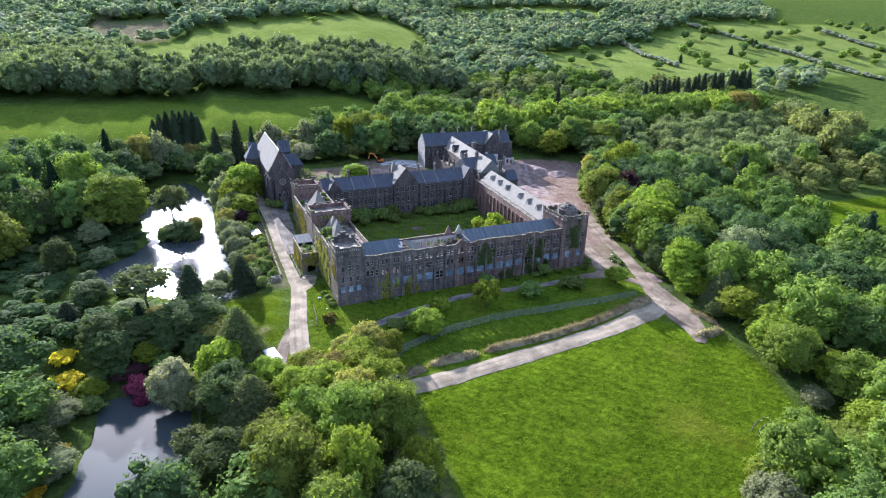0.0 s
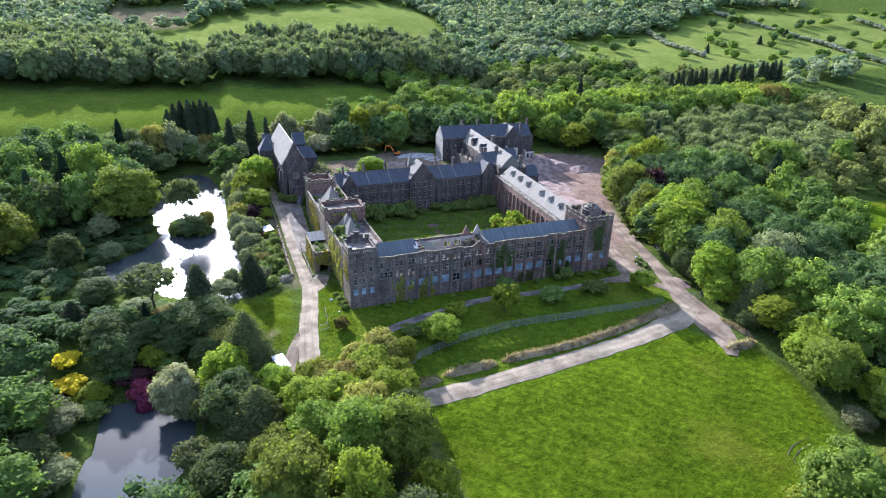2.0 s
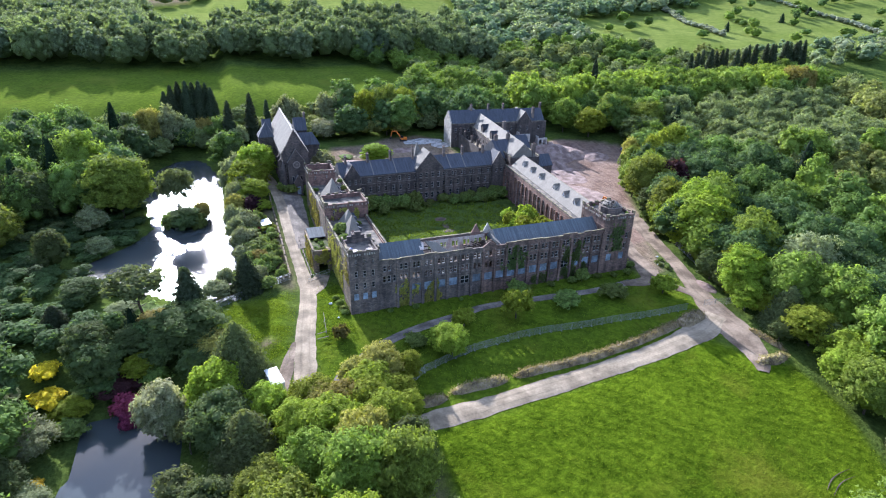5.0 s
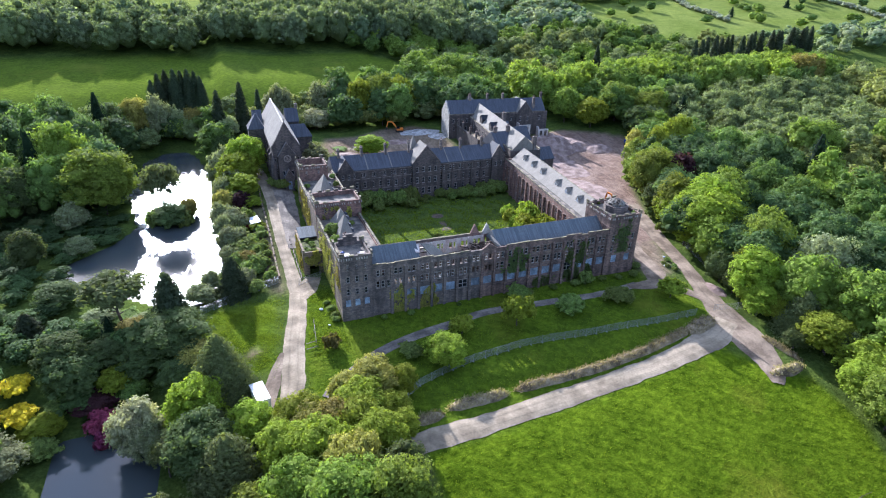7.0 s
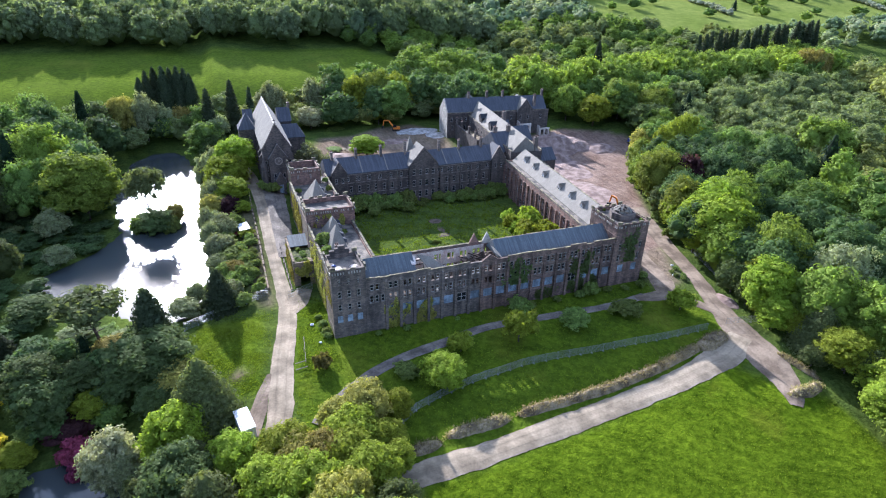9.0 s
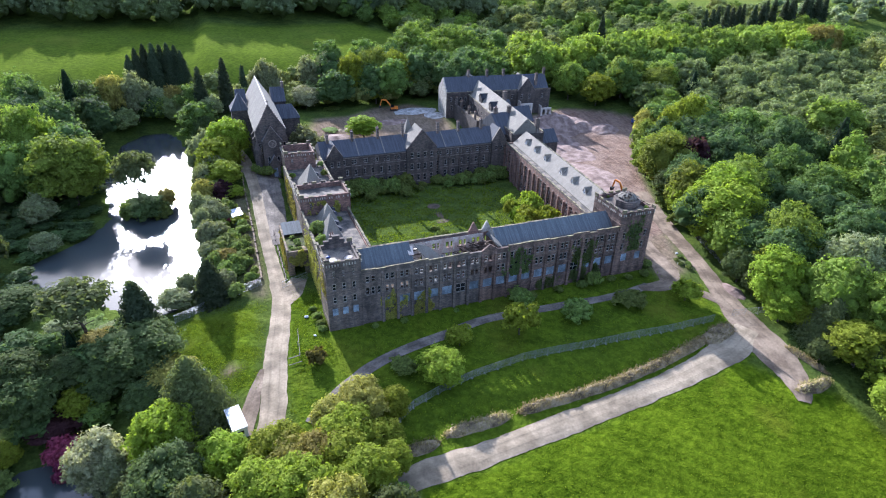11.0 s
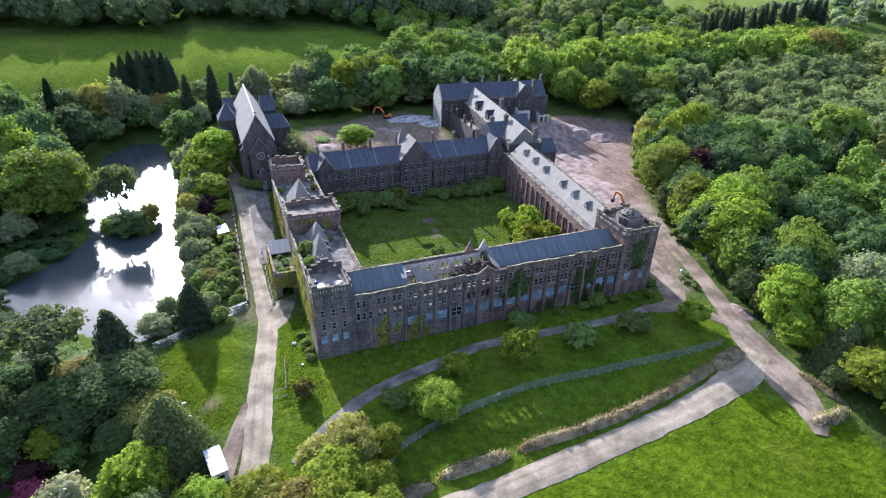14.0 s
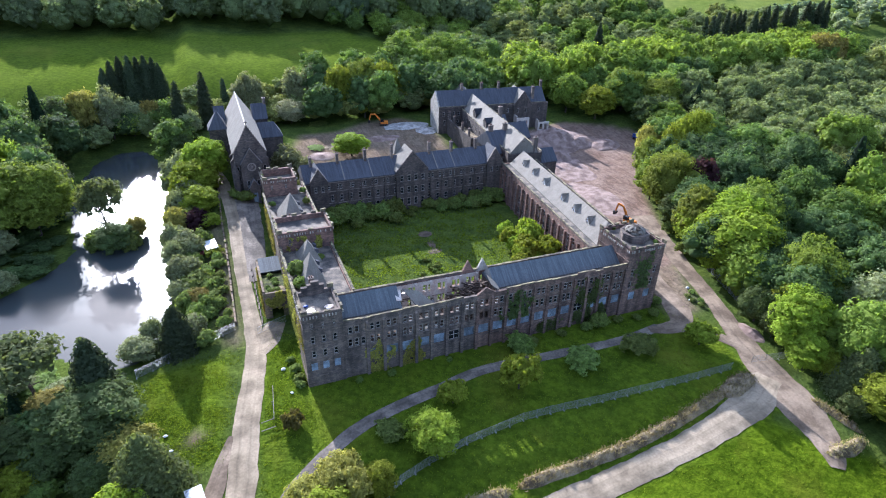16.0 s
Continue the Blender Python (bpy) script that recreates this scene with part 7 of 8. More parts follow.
ZONE_WILLOW = [(180, 62), (240, 50), (300, 66), (335, 130), (240, 150), (176, 112)]
ZONE_BELT = [(140, 152), (240, 156), (335, 140), (370, 176), (250, 190), (140, 190)]
ZONE_OLIVE = [(300, 60), (420, 80), (430, 160), (345, 140)]
ZONE_LOW = [(190, 14), (300, 10), (300, 60), (235, 48), (185, 56)]


def forest(name, label, xs, ys, leaves, size, g, rmin, rmax, hmin, hmax, nl=9, conifer=0.006, core_sub=2, tints=None):
    """Joins many trees into one mesh; each tree keeps its own colour."""
    models = []
    for k in range(6):
        lb = broad_lobes(g, 1.0, 2.5, 0.25, nl, 0.23 if nl > 8 else 0.34)
        models.append((crown_arrays(g, lb, leaves, size, 0.12), core_arrays(g, lb, 0.72 if nl > 12 else 0.80, 1, core_sub)))
    cones = []
    for k in range(2):
        cones.append(conifer_arrays(g, 0.6, 2.9, 0.1, leaves, size * 0.8, 11))
    vq, fq, cq, vt, ft, ct = [], [], [], [], [], []
    oq = ot = 0
    zs = ground_z(xs, ys)
    for x, y, z in zip(xs, ys, zs):
        con = g.random() < conifer
        (v, q), (v2, f2) = (cones[g.integers(2)] if con else models[g.integers(6)])
        a = g.random() * 6.28
        clump = 0.5 + 0.5 * math.sin(x * 0.033 + 1.7 * math.sin(y * 0.031 + 0.4))
        patch = 0.5 + 0.5 * noise.noise((x * 0.021, y * 0.021, 3.3))
        R = rmin + (rmax - rmin) * (0.5 * g.random() + 0.5 * (0.5 + noise.noise((x * 0.03, y * 0.03, 8.1))))
        H = hmin + (hmax - hmin) * (0.55 * g.random() + 0.45 * clump)
        if name == "woodland" and x < -30 and 85 < y < 185:
            H = H + 3.0 + 3.0 * g.random() if x < -60 else 10.0 + 5.0 * g.random()
        if 150 < x < 480 and 186 < y < 310:
            H, R = 8.5 + 5 * g.random(), 5 + 2.5 * g.random()
        own = WOOD if tints is None else tints
        if name == "woodland" and x > 130:
            if inside(ZONE_WILLOW, x, y):
                own, H, R = COLS[[3, 3]] * 1.05, 14.5 + 4 * g.random(), 6 + 2.5 * g.random()
            elif inside(ZONE_BELT, x, y):
                own, H, R = COLS[[1, 4, 1, 7]], 22 + 5 * g.random(), 8 + 2.5 * g.random()
            elif inside(ZONE_OLIVE, x, y):
                own, H, R = COLS[[6, 6, 4]] * 1.05, 21 + 6 * g.random(), 8.5 + 3 * g.random()
            elif inside(ZONE_LOW, x, y):
                own, H, R = COLS[[3, 6, 0]], 8 + 6 * g.random(), 4 + 2.5 * g.random()
        ca, sa = math.cos(a), math.sin(a)
        rot = np.array([[ca * R, sa * R, 0], [-sa * R, ca * R, 0], [0, 0, H / 2.5]])
        base = np.array([x, y, z - 0.3])
        col = np.array((0.022, 0.042, 0.020)) if con else own[int((patch * 0.8 + g.random() * 0.2) * len(own)) % len(own)] * (0.85 + 0.3 * g.random())
        vq.append(v @ rot + base)
        fq.append(q + oq)
        oq += len(v)
        cq.append(np.repeat(col[None], len(v), 0))
        vt.append(v2 @ rot + base)
        ft.append(f2 + ot)
        ot += len(v2)
        # cores tinted darker: the crown's inner shade put into the colour
        ct.append(np.repeat(col[None] * 0.92, len(v2), 0))
    leaves_me = make_crown(name, [(np.concatenate(vq), np.concatenate(fq)), (np.concatenate(vt), np.concatenate(ft))], M["woods"])
    cols = np.concatenate([np.concatenate(cq), np.concatenate(ct)])
    at = leaves_me.attributes.new("tint", "FLOAT_COLOR", "POINT")
    at.data.foreach_set("color", np.concatenate([cols, np.ones((len(cols), 1))], 1).astype(np.float32).ravel())
    return tagged(new(name, leaves_me), label, "woodland", kind="stuff")


def in_sight(x, y, margin=22):
    """Land that the flight looks over."""
    return ((y + 149) > 0.52 * (x + 34) - margin) & (x > -52 - 0.29 * (y + 150))


g = np.random.default_rng(21)
xs, ys = scatter(40, 345, -150, 236, 12.6, g)
keep = wooded(xs, ys) & in_sight(xs, ys)
close = (xs < 158 + 0.25 * (ys + 60)) & (ys < 75)
forest("woodland", "dense mixed broadleaf wood in fresh spring green", xs[keep & ~close], ys[keep & ~close], 1250, 0.085, g, 6.2, 10.0, 15, 24, 24)
forest("woodland", "edge of the broadleaf wood above the dirt road", xs[keep & close], ys[keep & close], 3800, 0.053, g, 6.0, 9.6, 14, 22, 28)
xs, ys = scatter(-215, -20, -140, 182, 12.4, g)
keep = wooded(xs, ys) & in_sight(xs, ys)
forest("woodland", "mixed wood round the ponds, dark between the crowns", xs[keep], ys[keep], 1900, 0.072, g, 6.0, 9.8, 12, 23, 20, conifer=0.09, tints=COLS[[3, 2, 5, 0, 2, 5, 6]])
xs, ys = scatter(-330, 150, 170, 215, 11, g)
keep = wooded(xs, ys) & in_sight(xs, ys)
forest("woodland", "low belt of wood behind the pond and church", xs[keep], ys[keep], 700, 0.10, g, 5.0, 7.5, 8, 12.5, 14, conifer=0.02, tints=COLS[[1, 6, 3, 7, 4]] * 1.1)
xs, ys = scatter(150, 420, 160, 345, 11.5, g)
keep = wooded(xs, ys) & ~((ys < 236) & (xs < 345))
xt, yt = scatter(72, 160, 196, 330, 11.5, g)
kt = wooded(xt, yt)
forest("woodland", "broad belt of pale willow and birch wood", np.concatenate([xs[keep], xt[kt]]), np.concatenate([ys[keep], yt[kt]]), 900, 0.092, g, 5.2, 8.2, 11, 17, 14, tints=COLS[[3, 6, 3, 1, 0, 3]])
xs, ys = scatter(-420, 190, 284, 470, 13, g)
keep = wooded(xs, ys) & (ys - 0.1 * xs > 284) & in_sight(xs, ys)
# haze tint scaled down: this wood's shaded side is in the colour
forest("woodland", "tall wood above the valley field, shade in its tint", xs[keep], ys[keep], 760, 0.100, g, 7.0, 10.0, 20, 28, 22, 0.0, tints=FAR_HAZED[[2, 0, 4, 2]] * 0.85)
xs, ys = scatter(-560, 1000, 236, 1000, 17, g)
done = ((xs < 190) & (ys < 470)) | ((xs < 420) & (ys < 345))
keep = wooded(xs, ys) & ~done & (np.abs(xs - 60) < 0.95 * (ys + 260)) & in_sight(xs, ys)
forest("woodland", "distant woods on the rising hillside", xs[keep], ys[keep], 110, 0.19, g, 7.4, 11.0, 12, 20, 8, 0.0, core_sub=1, tints=FAR_HAZED * 1.15)
xs, ys = scatter(-1100, 1900, 1000, 2300, 40, g)
keep = np.abs(xs - 150) < 0.85 * (ys + 150)
fieldy = (np.sin(xs * 0.006 + 2) * np.sin(ys * 0.0055) > 0.05)
keep &= ~fieldy
forest("woodland", "far woods near the top of the hill", xs[keep], ys[keep], 24, 0.28, g, 15, 22, 14, 22, 5, 0.0, core_sub=1, tints=FAR_HAZED)
xs, ys = scatter(-82, -40, -16, 14, 6.5, g)
keep = ~inside(POND_A, xs, ys) & (edge_dist(POND_A, xs, ys) > 4) & (edge_dist(POND_B, xs, ys) > 3) & ~((xs > -46) & (ys < 0)) & ~((xs < -58) & (ys < 6))
forest("thicket", "thicket of low trees and scrub between the ponds", xs[keep], ys[keep], 500, 0.16, g, 3.0, 4.8, 4.5, 8.0, 13, conifer=0.1, tints=COLS[[3, 2, 5, 0, 2, 6]])
xs, ys = scatter(-104, -40, 14, 126, 5.6, g)
keep = (edge_dist(POND_A, xs, ys) > 1.2) & (g.random(len(xs)) < 0.85) & ((xs < -56) | (ys > 76)) & in_sight(xs, ys)
forest("thicket", "low scrub and tall weeds on the bank of the pond", xs[keep], ys[keep], 420, 0.15, g, 2.4, 4.4, 2.2, 5.2, 10, conifer=0.02, tints=COLS[[3, 5, 2, 3, 6]] * 0.9)
# hedges and single trees of the far fields
hx, hy = [], []
for line in ([(644, 530), (647, 445), (649, 360), (643, 297), (650, 250)], [(508, 513), (467, 419), (455, 345)], [(790, 439), (774, 377), (769, 323)]):
    for (x0, y0), (x1, y1) in zip(line, line[1:]):
        n = int(math.hypot(x1 - x0, y1 - y0) / 4.5)
        for k in range(n):
            hx.append(x0 + (x1 - x0) * k / n + g.normal() * 1.2)
            hy.append(y0 + (y1 - y0) * k / n + g.normal() * 1.2)
forest("hedge", "long hawthorn hedges white with blossom across far fields", np.array(hx), np.array(hy), 60, 0.3, g, 3.0, 4.5, 4, 6.5, 6, 0, tints=np.array([(0.30, 0.32, 0.22), (0.36, 0.38, 0.28), (0.20, 0.24, 0.12)]))
tx = [379, 412, 538, 523, 540, 640, 708, 712, 736, 600, 560, 480, 850, 880, 690, 590, 430, 400, 355, 820, 130, 60, -90, -70, -110, 270, 230]
ty = [398, 412, 487, 392, 395, 410, 435, 375, 431, 330, 440, 370, 400, 350, 330, 480, 350, 440, 400, 300, 640, 660, 760, 800, 780, 620, 660]
tx = np.array(tx + list(g.uniform(480, 950, 60)) + list(g.uniform(-130, -30, 8)), float)
ty = np.array(ty + list(g.uniform(290, 520, 60)) + list(g.uniform(720, 860, 8)), float)
forest("field_trees", "scattered round trees and scrub on far pasture", tx, ty, 140, 0.2, g, 4, 7.5, 6, 11, 10, 0.05)
for k in range(22):
    x, y = 303 + 6.2 * k + rnd.uniform(-1.2, 1.2), 222 + 0.7 * k + rnd.uniform(-1.5, 1.5)
    if k not in (7, 12, 16):
        plant_z("cypress", x, y, 38.5 + 0.26 * k + rnd.uniform(-2.5, 1.0), rnd.uniform(7, 9))
plant_z("cypress", 238, 247, 31.5, 7)


# ---- things of the grounds ----
def lump(bm, x, y, z, rx, ry, rz, g, sub=2):
    base, f = ICO2 if sub == 2 else ICO1
    vs = [bm.verts.new((x + v[0] * rx * (1 + 0.14 * g.normal()), y + v[1] * ry * (1 + 0.14 * g.normal()), z + v[2] * rz * (1 + 0.14 * g.normal()))) for v in base]
    for t in f:
        bm.faces.new([vs[i] for i in t])


gg = np.random.default_rng(5)


def bund(line, width, height, label):
    """A long heap of turned earth with grass on it."""
    bm = bmesh.new()
    pts = [Vector((*p, 0)) for p in line]
    prev = None
    samples = []
    for a, b in zip(pts, pts[1:]):
        n = max(2, int((b - a).length / 0.8))
        samples += [a.lerp(b, k / n) for k in range(n)]
    samples.append(pts[-1])
    for i, q in enumerate(samples):
        d = (samples[min(i + 1, len(samples) - 1)] - samples[max(i - 1, 0)]).normalized()
        n = Vector((-d.y, d.x, 0))
        end = min(1.0, min(i, len(samples) - 1 - i) / 2.5 + 0.12)
        row = []
        for k in range(9):
            f = (k - 4) / 4
            w = width / 2 * (1 + 0.18 * noise.noise((q.x * 0.5, q.y * 0.5, k * 0.3))) * (0.4 + 0.6 * end)
            p = q + n * f * w
            hgt = height * end * math.cos(f * math.pi / 2) ** 0.8 * (1 + 0.45 * noise.noise((p.x * 0.8, p.y * 0.8, 5)) + 0.3 * noise.noise((p.x * 2.2, p.y * 2.2, 7))) if abs(f) < 1 else -0.15
            row.append(bm.verts.new((p.x, p.y, gz(p.x, p.y) + hgt)))
        if prev:
            for k in range(8):
                bm.faces.new((prev[k], row[k], row[k + 1], prev[k + 1])).smooth = True
        prev = row
    bmesh.ops.recalc_face_normals(bm, faces=bm.faces[:])
    spots = np.array([p.co[:] for p in bm.verts if p.co.z > gz(p.co.x, p.co.y) + 0.1])
    heap = tagged(part("earth_bund", bm, M["straw"]), label, "earth bund", "bunds along the track")
    n = len(spots) * 7
    at = spots[gg.integers(len(spots), size=n)] + gg.normal(size=(n, 3)) * np.array((0.35, 0.35, 0.04))
    turn = gg.random(n) * 6.28
    s = 0.22 + 0.3 * gg.random(n)
    side = np.stack([np.cos(turn), np.sin(turn), np.zeros(n)], 1) * (s * 0.3)[:, None]
    tip = np.stack([gg.normal(size=n) * 0.5 * s, gg.normal(size=n) * 0.5 * s, s], 1)
    blades = new("dry_grass", make_crown("dry_grass", [(np.stack([at - side, at + side, at + tip], 1).reshape(-1, 3), np.arange(n * 3).reshape(-1, 3))], LEAF["straw"]))
    tagged(blades, "bleached dry grass on the heap", kind="stuff")
    blades.parent = heap
    return heap


bund([(29.8, -35.2), (40.6, -35), (54.4, -34.4), (66, -32.6), (74, -31), (81.2, -29.4)], 2.6, 1.1, "long bund of dry turned earth beside the track")
bund([(80.5, -30), (85, -29), (90.5, -27.6)], 4.6, 1.7, "broad end of an earth bund, grassed over")
bund([(14, -36), (19.5, -35.7), (27.6, -35.4)], 2.8, 1.2, "short bund of dry turned earth")
bund([(6, -37.2), (12.4, -37.0)], 3.0, 1.1, "low heap of brown earth by the track")
bund([(88.6, -48.6), (93, -49.2), (98.4, -48.4)], 2.8, 1.3, "earth heap blocking the end of the road")
bund([(99.5, -47), (98.5, -41), (97.5, -37)], 1.8, 0.8, "strip of earth and stones at the road's edge")


def mesh_fence(name, line, height, label, step=3.2, group="fences"):
    """Steel mesh panels between posts on feet."""
    f = thing(name, label, "fence", None, group)
    pts = [Vector((*p, 0)) for p in line]
    seq = []
    for a, b in zip(pts, pts[1:]):
        n = max(1, round((b - a).length / step))
        seq += [a.lerp(b, k / n) for k in range(n)]
    seq.append(pts[-1])
    for a, b in zip(seq, seq[1:]):
        za, zb = gz(a.x, a.y), gz(b.x, b.y)
        bm = bmesh.new()
        box(bm, -0.035, -0.035, -0.1, 0.035, 0.035, height + 0.08)
        box(bm, -0.12, -0.32, -0.1, 0.12, 0.32, 0.12)
        p = part("post", bm, M["grey_metal"], f)
        p.location = (a.x, a.y, za)
        bm = bmesh.new()
        u = (b - a).normalized()
        side = Vector((-u.y, u.x, 0)) * 0.012

        def bar(p0, p1, r):
            off = Vector((0, 0, r))
            v = [p0 - side - off, p0 + side - off, p0 + side + off, p0 - side + off, p1 - side - off, p1 + side - off, p1 + side + off, p1 - side + off]
            v = [bm.verts.new(w) for w in v]
            for q in ((0, 1, 5, 4), (1, 2, 6, 5), (2, 3, 7, 6), (3, 0, 4, 7)):
                bm.faces.new([v[i] for i in q])
        for k in range(9):
            h = 0.1 + (height - 0.12) * k / 8
            bar(Vector((a.x, a.y, za + h)), Vector((b.x, b.y, zb + h)), 0.018 if k not in (0, 8) else 0.03)
        n = 14
        for k in range(1, n):
            c = a.lerp(b, k / n)
            zc = za + (zb - za) * k / n
            w = u * 0.014
            v = [bm.verts.new((c.x + s * w.x, c.y + s * w.y, zc + z)) for s, z in ((-1, 0.1), (1, 0.1), (1, height), (-1, height))]
            bm.faces.new(v)
        part("mesh_panel", bm, M["grey_metal"], f, "galvanised mesh panel")
    return f


mesh_fence("security_fence", [(4.4, -38), (5.2, -33.5), (7.2, -30), (10.6, -27.6), (16.5, -25.6), (24.6, -23.9), (37.3, -22.2), (52.1, -23), (69.7, -24), (88, -24.6)], 2.0, "grey steel mesh fence curving across the lawn")
mesh_fence("security_fence", [(-32.7, 15.5), (-23.6, 19.8), (-12.4, 25.0)], 2.2, "tall mesh fence from the track to the pond")
mesh_fence("security_fence", [(94, -24.4), (104.5, -26.1)], 2.0, "mesh barrier across the dirt road")
mesh_fence("security_fence", [(113.5, 9.9), (108.2, -7.4), (109, -16)], 2.0, "dark fence at the edge of the wood")

# gate by the corner of the building
gate = thing("steel_gate", "closed double steel gate beside the tower", "gate")
for x0, y0, x1, y1 in ((-7.7, 21.6, -4.4, 23.0), (-4.3, 23.05, -1.0, 24.4)):
    bm = bmesh.new()
    a, b = Vector((x0, y0, 0)), Vector((x1, y1, 0))
    u = (b - a).normalized()
    s_ = Vector((-u.y, u.x, 0)) * 0.02
    L_ = (b - a).length
    for k in range(13):
        c = a + u * L_ * k / 12
        v = [bm.verts.new((c + w * u * 0.025 + t * s_ + Vector((0, 0, z)))) for z in (0.15, 2.0) for t in (-1, 1) for w in (-1, 1)]
        for q in ((0, 1, 5, 4), (1, 3, 7, 5), (3, 2, 6, 7), (2, 0, 4, 6)):
            bm.faces.new([v[i] for i in q])
    for z in (0.2, 1.1, 1.95):
        v = [bm.verts.new((c + t * s_ + Vector((0, 0, z + w * 0.04)))) for c in (a, b) for t in (-1, 1) for w in (-1, 1)]
        for q in ((0, 1, 5, 4), (1, 3, 7, 5), (3, 2, 6, 7), (2, 0, 4, 6)):
            bm.faces.new([v[i] for i in q])
    part("gate_leaf", bm, M["grey_metal"], gate, "barred steel leaf")

# site cabin
cab = thing("site_cabin", "white portable site cabin with a flat metal roof", "cabin", Matrix.Translation((-21.7, -21.8, gz(-21.7, -21.8))) @ Matrix.Rotation(radians(101), 4, "Z"))
bm = bmesh.new()
box(bm, -3.0, -1.25, 0.25, 3.0, 1.25, 2.75)
part("body", bm, M["white"], cab, "grey-white cabin walls")
bm = bmesh.new()
box(bm, -3.12, -1.37, 2.754, 3.12, 1.37, 2.87)
cab_roof = part("roof", bm, M["white"], cab, "ribbed white metal roof")
for k in range(8):
    piece("rib", shared("cabin_rib", lambda bm: box(bm, -0.04, -1.34, 2.872, 0.04, 1.34, 2.91), M["white"]), cab_roof, Matrix.Translation((-2.8 + k * 0.8, 0, 0)))
for x in (-2.6, 2.6):
    for y in (-1.0, 1.0):
        bm = bmesh.new()
        box(bm, x - 0.2, y - 0.2, -0.3, x + 0.2, y + 0.2, 0.25)
        part("leg", bm, M["rubber"], cab)
for x0, x1, z0, z1, n in ((-3.03, -3.004, 1.3, 2.1, "window"),):
    bm = bmesh.new()
    box(bm, x0, -0.6, z0, x1, 0.6, z1)
    part(n, bm, M["glass"], cab, "dark end window")
bm = bmesh.new()
box(bm, -2.2, -1.284, 0.3, -1.3, -1.254, 2.3)
part("door", bm, M["grey_metal"], cab, "grey steel door")
bm = bmesh.new()
box(bm, 1.0, -1.284, 1.2, 2.4, -1.254, 2.1)
part("window", bm, M["glass"], cab, "dark side window")
# hut by the track
hut = thing("garden_shed", "small shed with a pale corrugated roof by the track", "shed", Matrix.Translation((-15.6, 62.5, gz(-15.6, 62.5))) @ Matrix.Rotation(radians(8), 4, "Z"))
bm = bmesh.new()
box(bm, -1.3, -2.4, -0.3, 1.3, 2.4, 2.3)
part("wall", bm, M["board"], hut)
bm = bmesh.new()
v = box(bm, -1.55, -2.7, 2.304, 1.55, 2.7, 2.45)
for i in (1, 3, 5, 7):
    v[i].co.z += 0.35
part("roof", bm, M["white"], hut, "pale sheet-metal roof")
# parked trailer and tyres below the cabin
car = thing("parked_car", "dark car parked under the trees", "car", Matrix.Translation((-21.2, -28.4, gz(-21.2, -28.4))) @ Matrix.Rotation(radians(80), 4, "Z"))
bm = bmesh.new()
box(bm, -2.1, -0.85, 0.35, 2.1, 0.85, 0.95)
bmesh.ops.bevel(bm, geom=bm.edges[:], offset=0.12, segments=2, affect="EDGES")
part("body", bm, M["rubber"], car, "dark painted bodywork")
bm = bmesh.new()
v = box(bm, -1.2, -0.75, 0.93, 1.5, 0.75, 1.45)
for i in (4, 6):
    v[i].co.x += 0.5
for i in (5, 7):
    v[i].co.x -= 0.4
part("cabin", bm, M["glass"], car, "dark windows and roof")
for x in (-1.3, 1.3):
    for y in (-0.82, 0.82):
        bm = bmesh.new()
        bmesh.ops.create_cone(bm, cap_ends=True, segments=14, radius1=0.33, radius2=0.33, depth=0.22)
        bmesh.ops.rotate(bm, verts=bm.verts[:], matrix=Matrix.Rotation(radians(90), 3, "X"))
        bmesh.ops.translate(bm, verts=bm.verts[:], vec=(x, y, 0.33))
        part("wheel", bm, M["rubber"], car)


